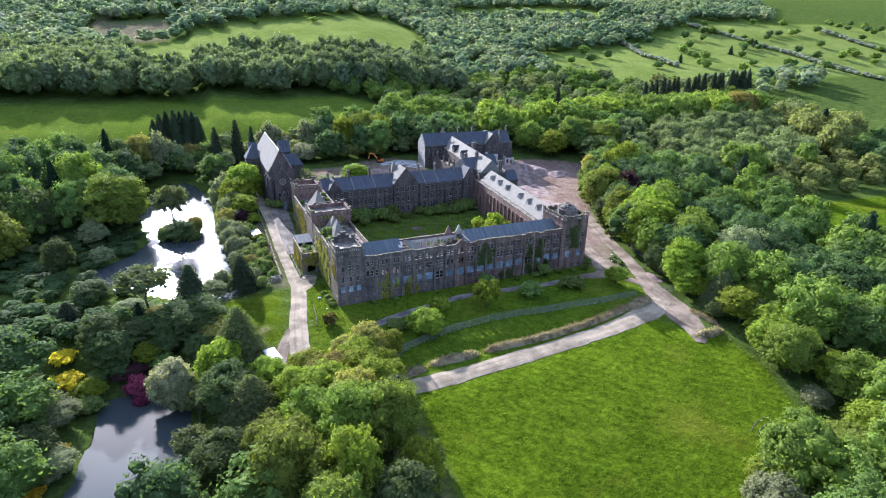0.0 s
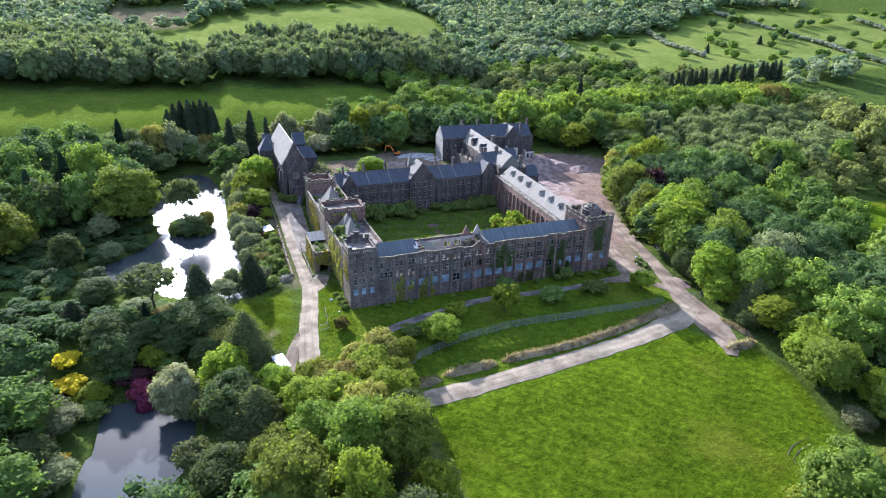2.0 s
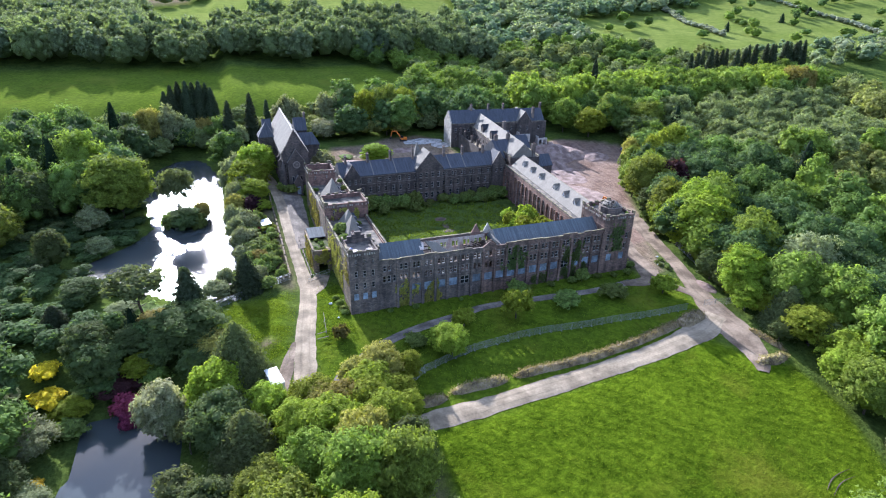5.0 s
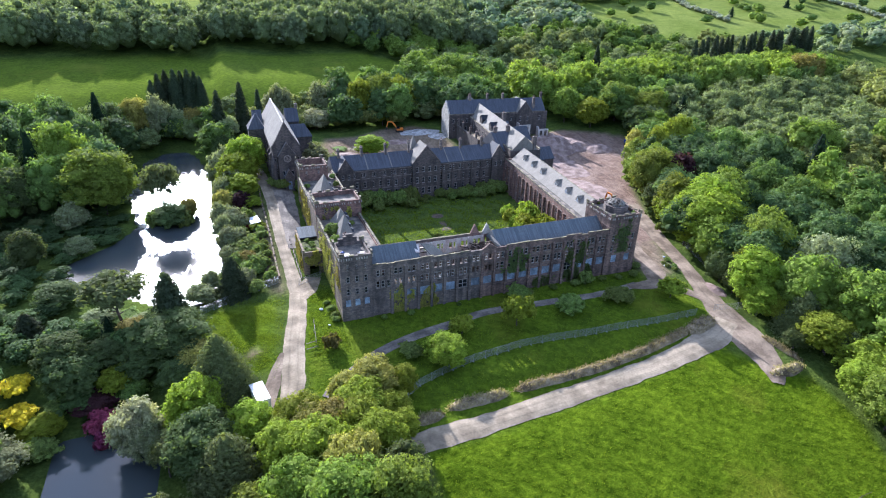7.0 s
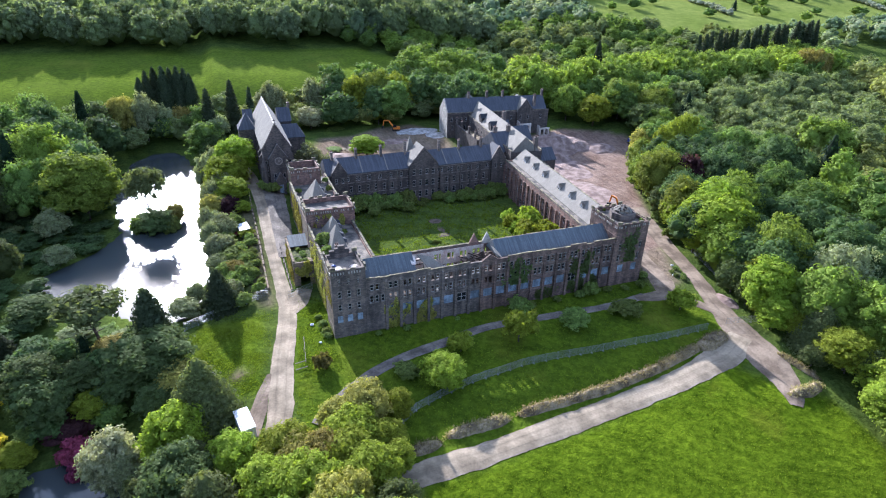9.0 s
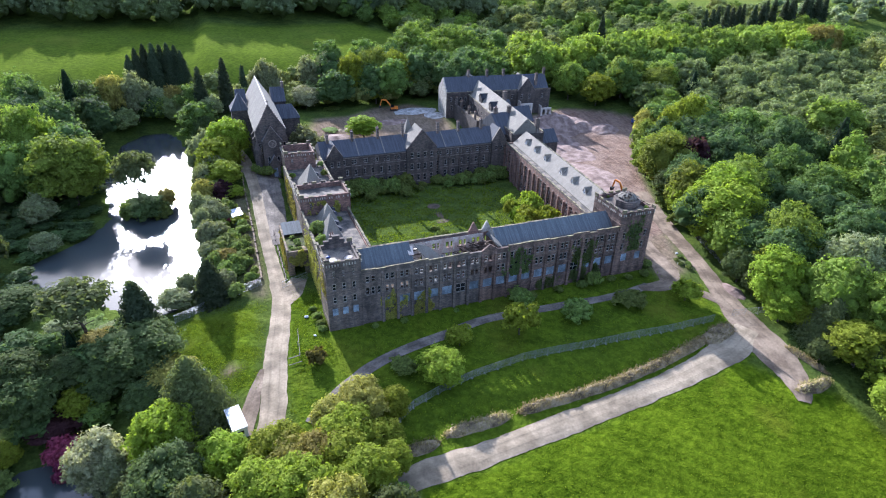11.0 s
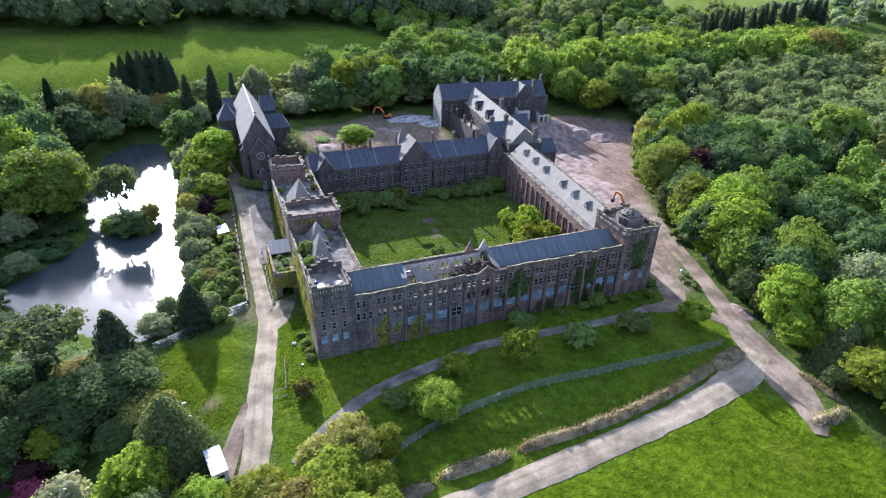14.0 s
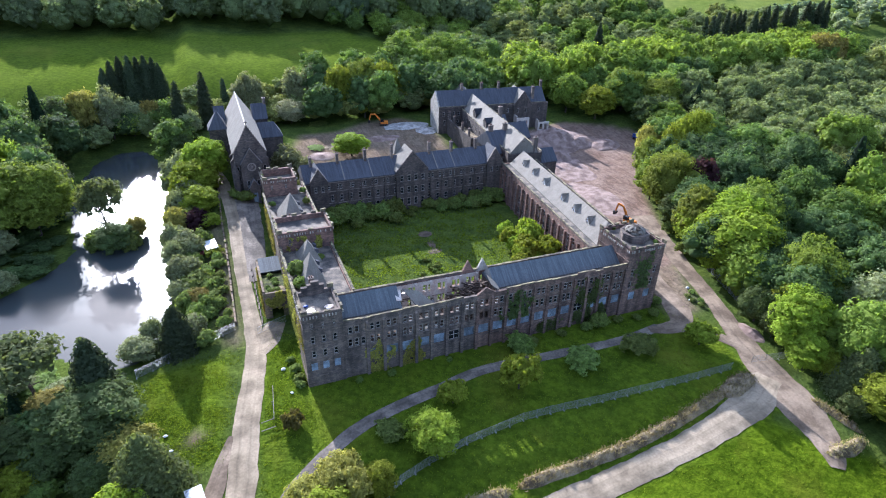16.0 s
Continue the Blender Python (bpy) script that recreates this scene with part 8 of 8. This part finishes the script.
def excavator(x, y, turn, label, scale=1.0, paint="orange"):
    e = thing("excavator", label, "excavator", Matrix.Translation((x, y, gz(x, y) + 0.02)) @ Matrix.Rotation(radians(turn), 4, "Z") @ Matrix.Scale(scale, 4), "excavators")
    for s in (-1, 1):
        bm = bmesh.new()
        box(bm, -1.9, s * 1.15 - 0.3, 0, 1.9, s * 1.15 + 0.3, 0.85)
        bmesh.ops.bevel(bm, geom=[d for d in bm.edges if abs(d.verts[0].co.y - d.verts[1].co.y) > 0.1], offset=0.35, segments=3, affect="EDGES")
        part("track", bm, M["rubber"], e, "black crawler track")
    bm = bmesh.new()
    box(bm, -2.0, -1.35, 0.95, 1.3, 1.35, 1.9)
    bmesh.ops.bevel(bm, geom=bm.edges[:], offset=0.12, segments=2, affect="EDGES")
    part("body", bm, M[paint], e, "painted engine housing")
    bm = bmesh.new()
    v = box(bm, -0.2, 0.35, 1.9, 1.4, 1.35, 3.0)
    part("cab", bm, M["glass"], e, "glazed driver's cab")

    def arm(name, a, b, w, d):
        bm = bmesh.new()
        a, b = Vector(a), Vector(b)
        u = (b - a).normalized()
        n = Vector((-u.z, 0, u.x))
        v = [bm.verts.new(c + n * s * d * k + Vector((0, t * w, 0))) for c, k in ((a, 1.0), ((a + b) / 2, 1.25), (b, 0.7)) for s in (-1, 1) for t in (-1, 1)]
        for i in (0, 4):
            for q in ((0, 1, 5, 4), (1, 3, 7, 5), (3, 2, 6, 7), (2, 0, 4, 6)):
                bm.faces.new([v[i + j] for j in q])
        bm.faces.new([v[j] for j in (0, 2, 3, 1)])
        bm.faces.new([v[8 + j] for j in (0, 1, 3, 2)])
        part(name, bm, M[paint], e)
    arm("boom", (1.0, -0.3, 1.7), (3.4, -0.3, 4.9), 0.2, 0.3)
    arm("boom_end", (3.35, -0.3, 4.85), (5.6, -0.3, 5.0), 0.18, 0.25)
    arm("stick", (5.5, -0.3, 5.1), (6.2, -0.3, 2.3), 0.15, 0.2)
    bm = bmesh.new()
    v = box(bm, 5.7, -0.85, 1.1, 6.7, 0.25, 2.2)
    v[0].co.x += 0.4
    v[2].co.x += 0.4
    part("bucket", bm, M["rubber"], e, "dark steel bucket")
    return e


excavator(61.3, 153.5, 165, "orange tracked excavator working on rubble")
excavator(109.8, 40.8, 98, "orange tracked excavator beside the long range", 1.05)
lorry = thing("dump_truck", "blue dump truck parked in the yard", "truck", Matrix.Translation((164, 106, gz(164, 106))) @ Matrix.Rotation(radians(20), 4, "Z"))
bm = bmesh.new()
v = box(bm, -3.2, -1.2, 1.2, 1.2, 1.2, 2.7)
part("tipper", bm, M["blue"], lorry, "blue steel tipper body")
bm = bmesh.new()
box(bm, 1.4, -1.15, 0.7, 3.0, 1.15, 3.0)
bmesh.ops.bevel(bm, geom=bm.edges[:], offset=0.15, segments=2, affect="EDGES")
part("cab", bm, M["blue"], lorry)
for x in (-2.2, -0.9, 2.2):
    for y in (-1.05, 1.05):
        bm = bmesh.new()
        bmesh.ops.create_cone(bm, cap_ends=True, segments=14, radius1=0.55, radius2=0.55, depth=0.35)
        bmesh.ops.rotate(bm, verts=bm.verts[:], matrix=Matrix.Rotation(radians(90), 3, "X"))
        bmesh.ops.translate(bm, verts=bm.verts[:], vec=(x, y, 0.55))
        part("wheel", bm, M["rubber"], lorry)


def heap(x, y, rx, ry, h, label, material="rubble", name="earth_mound"):
    """A mound of loose spoil, ridged and uneven."""
    bm = bmesh.new()
    rings, seg = 9, 28
    prev = None
    for i in range(rings + 1):
        t = i / rings
        row = []
        for k in range(seg):
            a = 2 * math.pi * k / seg
            wob = 1 + 0.22 * noise.noise((math.cos(a) * 1.6 + x, math.sin(a) * 1.6 + y, 2))
            p = (x + math.cos(a) * rx * t * wob, y + math.sin(a) * ry * t * wob)
            z = h * (1 - t) ** 1.15 * (1 + 0.45 * noise.noise((p[0] * 0.35, p[1] * 0.35, 1))) + 0.18 * noise.noise((p[0] * 1.1, p[1] * 1.1, 4)) * (1 - t)
            row.append(bm.verts.new((p[0], p[1], gz(*p) + (z if i < rings else -0.2))))
        if prev:
            for k in range(seg):
                bm.faces.new((prev[k], prev[(k + 1) % seg], row[(k + 1) % seg], row[k])).smooth = True
        prev = row
    bmesh.ops.remove_doubles(bm, verts=bm.verts[:], dist=0.01)
    bmesh.ops.recalc_face_normals(bm, faces=bm.faces[:])
    return tagged(part(name, bm, M[material]), label, "mound", "mounds of the yard")


heap(126, 115, 17, 12, 5.2, "large heap of pinkish demolition rubble")
heap(120.5, 100.5, 6.5, 6.0, 3.8, "conical darker heap of crushed stone")
heap(136, 112, 10, 7, 2.6, "long heap of crushed stone in the yard")
heap(118, 92, 11, 16, 1.2, "spread of raked pinkish rubble")
heap(112, 62, 9, 16, 0.9, "low spread of crushed brick and stone")
heap(146, 106, 8, 6, 1.8, "grey rubble heap near the yard's edge")
heap(70, 150, 11, 6, 1.5, "pale heap of broken concrete", "concrete")
heap(77, 141, 5, 6, 1.2, "pale heap of crushed concrete beside the gable", "concrete")
heap(56, 136, 8, 4, 1.2, "low heap of brick rubble and timber")
heap(40, 132, 10, 5, 1.0, "low rubble heap overgrown with weeds", "straw")
heap(28, 124, 6, 4, 0.8, "low rubble heap with scrub", "rubble")
heap(102.3, -16.2, 2.4, 4.0, 0.9, "heap of stones beside the dirt road")
heap(98.9, -1.7, 2.2, 4.2, 0.5, "weedy heap of broken concrete", "moss")
for x, y in ((98.0, 0.5), (99.6, -2.4), (98.2, -4.0), (100.2, 1.6), (97.6, -1.6)):
    plant("bush", x, y, rnd.uniform(0.3, 0.5), stretch=0.8)
heap(45.6, 56.2, 2.4, 2.2, 0.5, "patch of broken paving in the courtyard grass", "dark_soil")
heap(45.2, 49.5, 1.3, 2.6, 0.12, "worn bare earth in the courtyard grass", "dark_soil")
heap(44.6, 45.0, 2.4, 1.8, 0.15, "bare brown earth in the courtyard grass", "dark_soil")
# rubble and fallen beams in the roofless part
deb = thing("fallen_debris", "heap of fallen beams, slates and brick inside the ruin", "debris", Matrix.Translation((0, 0, 5.9)))


def pile(x, y):
    """Height of the fallen stuff over the floor."""
    return 1.2 + 2.2 * math.exp(-((x - 31) / 5.5) ** 2 - ((y - 6.5) / 3.0) ** 2) + 5.6 * math.exp(-((x - 40) / 2.2) ** 2 - ((y - 6) / 3.4) ** 2)


for k in range(110):
    bm = bmesh.new()
    x, y = rnd.uniform(21, 42.0), rnd.uniform(1.6, 9.8)
    lump(bm, 0, 0, 0, rnd.uniform(0.4, 1.3), rnd.uniform(0.4, 1.1), rnd.uniform(0.3, 0.9), gg, 1)
    p = part("rubble_lump", bm, M[("rubble", "timber", "plaster", "timber", "rubble", "stone_red")[k % 6]], deb)
    p.location = (x, y, pile(x, y) * rnd.uniform(0.6, 1.0))
for k in range(90):
    bm = bmesh.new()
    L_ = rnd.uniform(1.6, 4.5)
    box(bm, -L_ / 2, -0.11, -0.11, L_ / 2, 0.11, 0.11)
    p = part("beam", bm, M["timber"], deb)
    x, y = rnd.uniform(22, 41.5), rnd.uniform(2.4, 9)
    p.matrix_basis = pose(x, y, pile(x, y) + rnd.uniform(0.1, 0.7), 0, rnd.uniform(-22, 22), rnd.uniform(0, 180))
# litter on the corner tower's roof
for k, (x, y, lab, m_, sx, sy) in enumerate(((2.2, 2.2, "crumpled white plastic sheet on the tower roof", "white", 0.9, 1.1), (5.8, 2.6, "pale sheet of torn roofing felt", "plaster", 1.0, 0.7), (1.5, 4.2, "blue plastic sheet on the tower roof", "blue", 0.5, 0.4))):
    bm = bmesh.new()
    lump(bm, 0, 0, 0.15, sx, sy, 0.22, gg)
    o = part("plastic_sheet", bm, M[m_])
    o.location = (x, y, 16.77)
    tagged(o, lab, "sheet")
# wall and posts along the track
lw = thing("boundary_wall", "low stone wall with moss along the track", "wall")
line = [(-12.3, 27), (-12.2, 40), (-12.0, 52), (-12.0, 64), (-12.1, 76), (-11.8, 90), (-11.4, 104)]
for a, b in zip(line, line[1:]):
    n = 4
    for k in range(n):
        x0, y0 = a[0] + (b[0] - a[0]) * k / n, a[1] + (b[1] - a[1]) * k / n
        x1, y1 = a[0] + (b[0] - a[0]) * (k + 1) / n, a[1] + (b[1] - a[1]) * (k + 1) / n
        z = min(gz(x0, y0), gz(x1, y1))
        bm = bmesh.new()
        wall(bm, (x1, y1 - 0.02), (x0, y0 + 0.02), z - 0.6, z + 1.0 + rnd.uniform(-0.1, 0.1), 0.4)
        part("wall_length", bm, M["stone_moss"], lw)
lw2 = thing("boundary_wall", "low kerb wall with posts beside the apron", "wall")
for y in np.arange(25, 50, 3.0):
    bm = bmesh.new()
    z = gz(-6.3, y)
    wall(bm, (-6.2, y), (-6.0, y + 2.9), z - 0.4, z + 0.55, 0.3)
    part("wall_length", bm, M["stone"], lw2)
rail = thing("post_and_rail", "weathered pale posts and rails by the lawn", "rail")
pts = [(-6.9, 2.0), (-7.6, -2.5), (-7.8, -6.5), (-7.7, -9.0)]
for (x0, y0), (x1, y1) in zip(pts, pts[1:]):
    bm = bmesh.new()
    z = gz(x0, y0)
    box(bm, x0 - 0.07, y0 - 0.07, z - 0.3, x0 + 0.07, y0 + 0.07, z + 1.0)
    part("post", bm, M["trim"], rail)
for (x0, y0), (x1, y1) in (((-7.7, -9.0), (-10.4, -9.4)), ((-7.8, -7.0), (-10.2, -7.4)), ((-6.9, 2.0), (-7.8, -7.0))):
    bm = bmesh.new()
    a, b = Vector((x0, y0, gz(x0, y0) + 0.85)), Vector((x1, y1, gz(x1, y1) + 0.85))
    n = Vector((-(b - a).y, (b - a).x, 0)).normalized() * 0.05
    v = [bm.verts.new(c + s * n + Vector((0, 0, w * 0.07))) for c in (a, b) for s in (-1, 1) for w in (-1, 1)]
    for q in ((0, 1, 3, 2), (4, 6, 7, 5), (0, 4, 5, 1), (1, 5, 7, 3), (3, 7, 6, 2), (2, 6, 4, 0)):
        bm.faces.new([v[i] for i in q])
    part("rail", bm, M["trim"], rail)
for x, y, s in ((-4.1, 7.3, 0.55), (-3.5, -0.5, 0.35), (-27, -3, 0.4), (-26, -7, 0.4), (97.5, -1.0, 0.5), (101, 4, 0.5)):
    bm = bmesh.new()
    lump(bm, 0, 0, 0.2, s, s * 0.8, s * 0.5, gg)
    o = part("rubbish_sack", bm, M["white"])
    o.location = (x, y, gz(x, y))
    tagged(o, "white rubbish sack lying in the grass", "sack", "rubbish sacks")


# ivy and weeds on the walls
def ivy(x0, x1, z0, z1, y, n, label, key="dark", axis="y", thick=0.3):
    """A ragged sheet of ivy leaves on a wall, thinning out towards its edges."""
    u, w = gg.random(n * 3), gg.random(n * 3)
    t = x0 + (x1 - x0) * u
    z = z0 + (z1 - z0) * w
    cover = np.array([noise.noise((p * 0.45, q * 0.32, x0)) + 0.5 * noise.noise((p * 1.3, q * 1.1, z0)) for p, q in zip(t, z)])
    edge = 1.25 * np.abs(u - 0.5) ** 2 * 4 * 0.55 + 0.5 * w ** 3
    keep = cover + 0.42 - edge > gg.random(n * 3) * 0.35
    t, z = t[keep][:n], z[keep][:n]
    n = len(t)
    d = y - 0.06 - thick * gg.random(n) ** 2
    pos = np.stack([t, d, z], 1) if axis == "y" else np.stack([d, t, z], 1)
    nrm = (np.array([0, -1.0, 0.3]) if axis == "y" else np.array([-1.0, 0, 0.3])) + gg.normal(size=(n, 3)) * 0.5
    a = np.cross(nrm, gg.normal(size=(n, 3)))
    a /= np.linalg.norm(a, axis=1, keepdims=True)
    b = np.cross(nrm / np.linalg.norm(nrm, axis=1, keepdims=True), a)
    s = (0.13 + 0.17 * gg.random(n))[:, None]
    v = np.stack([pos - a * s, pos + b * s * 0.8, pos + a * s * 1.2], 1).reshape(-1, 3)
    me = make_crown("ivy", [(v, np.arange(n * 3).reshape(-1, 3))], LEAF[key])
    return tagged(new("ivy", me), label, "ivy", "climbing ivy", "stuff")


ivy(61.0, 72.0, -1.5, 13.0, 0.25, 6500, "dark ivy spread over the front wall")
ivy(42.5, 51.5, 6, 14.0, 0.25, 3400, "ivy hanging below the parapet")
ivy(52, 60, -1.5, 5, 0.25, 1500, "low ivy at the foot of the wall")
ivy(12.0, 18.5, 0, 9, 0.25, 1500, "moss and weeds between buttresses", "olive")
ivy(19.0, 26.0, -1, 7, 0.25, 1400, "weeds climbing a buttress", "olive")
ivy(27.0, 43, 0, 7.4, -5.2, 5200, "bright moss and ivy on the porch", "olive", "x")
ivy(-5.2, 0.3, 2.4, 7.3, 27.0, 2600, "ivy sheet over the porch front", "olive")
ivy(9, 34, 1, 13.8, 0.4, 5200, "patchy yellowish ivy on the side wall", "olive", "x")
ivy(45, 69, 4, 13.8, 0.4, 4200, "patchy ivy on the side wall", "olive", "x")
ivy(0.5, 8, 8, 16, 0.0, 500, "thin ivy on the tower's edge", "olive", "x")
ivy(77.6, 83.5, 7, 17.0, 0.0, 1500, "ivy patch high on the tower")
ivy(2, 11, 12.5, 16.5, 35.0, 1600, "moss on the tower wall", "olive")
for x, y, s in ((3.0, 23.0, 1.0), (2.4, 18.0, 0.7), (11.3, 47, 0.45), (11.6, 62, 0.5), (2.2, 63, 0.4), (12.0, 70, 0.45), (9.0, 29, 0.4)):
    plant("bush", x, y, s, z=12.75, group="weeds on the roofs", label="bush growing on the flat roof")
for k in range(9):
    plant("bush", rnd.uniform(-4.2, -0.4), rnd.uniform(28.5, 36), rnd.uniform(0.22, 0.4), stretch=0.6, z=6.5, group="weeds on the roofs", label="ivy clump on the porch roof")
for x, y, sc in ((76.6, 11.4, 0.22), (84.6, 2.0, 0.3), (85.0, 6.5, 0.25), (84.4, 11.2, 0.28), (79.5, 11.6, 0.2), (77.0, 1.2, 0.2)):
    plant("bush", x, y, sc, z=17.3, group="weeds on the roofs", label="weeds rooted in the tower parapet")
for x, y, sc in ((-21, 28, 1.1), (-25, 26, 1.2), (-14.6, 27.5, 0.7), (-17.3, 43, 1.0), (-15.3, 35.4, 0.8), (-24.5, 54, 1.2), (-14.2, 48, 0.6), (-18.5, 36, 0.9), (-20.5, 33, 1.0), (-13.6, 31, 0.5), (-14.0, 41, 0.6), (-22.5, 38, 1.1), (-14.5, 57, 0.7), (-20, 48, 1.0)):
    plant("bush", x, y, sc, stretch=rnd.uniform(0.9, 1.3), group="scrub by the pond", label="scrubby willow bush between pond and track")
# undergrowth along the front and round the courtyard
for x, y, s in ((10, -1.8, 0.35), (17, -2, 0.4), (30, -2, 0.3), (50, -2.5, 0.6), (58, -2.2, 0.5), (65, -2.4, 0.6), (74, -2.2, 0.5), (79, -3, 0.45), (84, -3, 0.6), (88, 1, 0.6), (87.5, 5, 0.7), (-1.4, 3, 0.5), (-1.8, 6, 0.55), (-1.5, 1, 0.45), (-2.2, 9.5, 0.4), (15.2, 14, 0.5), (17, 20, 0.4), (16, 30, 0.5), (15.6, 44, 0.6), (16, 58, 0.6), (30, 13.5, 0.5), (44, 14, 0.6), (50, 15, 0.55)):
    plant("bush", x, y, s, stretch=0.8)


for k in range(46):
    x = 16 + k * 1.4 + rnd.uniform(-1, 1)
    if 44 < x < 53:
        continue
    y = 74.0 - rnd.random() ** 2 * (9 if x < 42 else 5)
    plant("bush", x, y, rnd.uniform(0.8, 1.35) * (1.1 if x < 42 else 0.85), stretch=rnd.uniform(0.8, 1.2), group="courtyard shrubs", label="dense dark shrub along the courtyard wall")
for k in range(26):
    y = rnd.uniform(26, 46)
    x = 73.6 - rnd.random() ** 1.3 * 9 + (y - 30) * 0.06
    plant("orchard" if k % 3 else "bush", x, y, rnd.uniform(0.5, 0.9) if k % 3 else rnd.uniform(0.5, 0.9), stretch=rnd.uniform(0.9, 1.2), group="courtyard shrubs", label="bright young sapling thicket in the courtyard")
for k in range(16):
    plant("bush", rnd.uniform(36, 43), rnd.uniform(30, 41), rnd.uniform(0.22, 0.42), group="courtyard shrubs", label="low bramble clump in the courtyard grass")


# wheel ruts where vehicles turned in the meadow's corner
for line in ([(74.6, -81.2), (77.5, -79.9), (80, -79.3), (83, -79.2)], [(74.4, -79.9), (77.2, -78.5), (80, -77.8), (83.5, -77.6)]):
    ribbon("wheel_rut", line, [0.08, 0.24, 0.18, 0.06], M["dark_soil"], "muddy wheel rut worn into the meadow", "track", 0.02, 0.5)
# rough grass and weeds
def tufts(name, label, x0, x1, y0, y1, n, size, ok, key, soft=0.0):
    """Many small blades of rough grass standing on the land."""
    x, y = gg.uniform(x0, x1, n) + gg.normal(size=n) * soft, gg.uniform(y0, y1, n) + gg.normal(size=n) * soft
    k = ok(x, y) & (np.sin(x * 0.9 + 2 * np.sin(y * 0.5)) + np.sin(y * 0.7 + x * 0.21) + gg.normal(size=n) * 0.8 > -0.4)
    x, y = x[k], y[k]
    z = ground_z(x, y)
    m = len(x)
    s = size * (0.5 + gg.random(m))
    a = gg.random(m) * 6.28
    lean = gg.normal(size=(m, 2)) * 0.35
    p = np.stack([x, y, z - 0.05], 1)
    side = np.stack([np.cos(a), np.sin(a), np.zeros(m)], 1) * (s * 0.55)[:, None]
    top = np.stack([lean[:, 0] * s, lean[:, 1] * s, s * 0.85], 1)
    v = np.stack([p - side, p + side, p + top], 1).reshape(-1, 3)
    me = make_crown(name, [(v, np.arange(m * 3).reshape(-1, 3))], LEAF[key])
    return tagged(new(name, me), label, "grass", kind="stuff")


def off_paths(x, y):
    good = np.ones(len(x), bool)
    for line, w in ((LEFT_ROAD, 3.0), (LOW_ROAD, 3.2), (EAST_ROAD, 4.2), (FRONT_PATH, 2.0)):
        for (ax, ay), (bx, by) in zip(line, line[1:]):
            dx, dy = bx - ax, by - ay
            t = np.clip(((x - ax) * dx + (y - ay) * dy) / (dx * dx + dy * dy), 0, 1)
            good &= np.hypot(x - ax - t * dx, y - ay - t * dy) > w
    return good


tufts("rough_grass", "tall rough grass and weeds filling the courtyard", 14, 74, 12, 75.5, 30000, 0.36, lambda x, y: x < 74 + (y - 12) * 0.09, "grass")
tufts("rough_grass", "rough grass on the sloping front lawn", -12, 94, -34, -1, 16000, 0.26, lambda x, y: off_paths(x, y) & ~((x > -0.5) & (y > -0.5)), "grass")
tufts("rough_grass", "rough grass between track and pond fence", -33, -14, -12, 16, 17000, 0.24, off_paths, "sward", 2.2)
tufts("rough_grass", "grass beside the corner tower", -9, -0.4, -12, 20, 8000, 0.26, lambda x, y: off_paths(x, y) & (x < -0.4), "sward", 0.6)
tufts("meadow_grass", "mown meadow grass with darker tufts", 0, 98, -112, -42, 36000, 0.24, lambda x, y: inside(FIELD_FRONT, x, y) & off_paths(x, y), "grass")
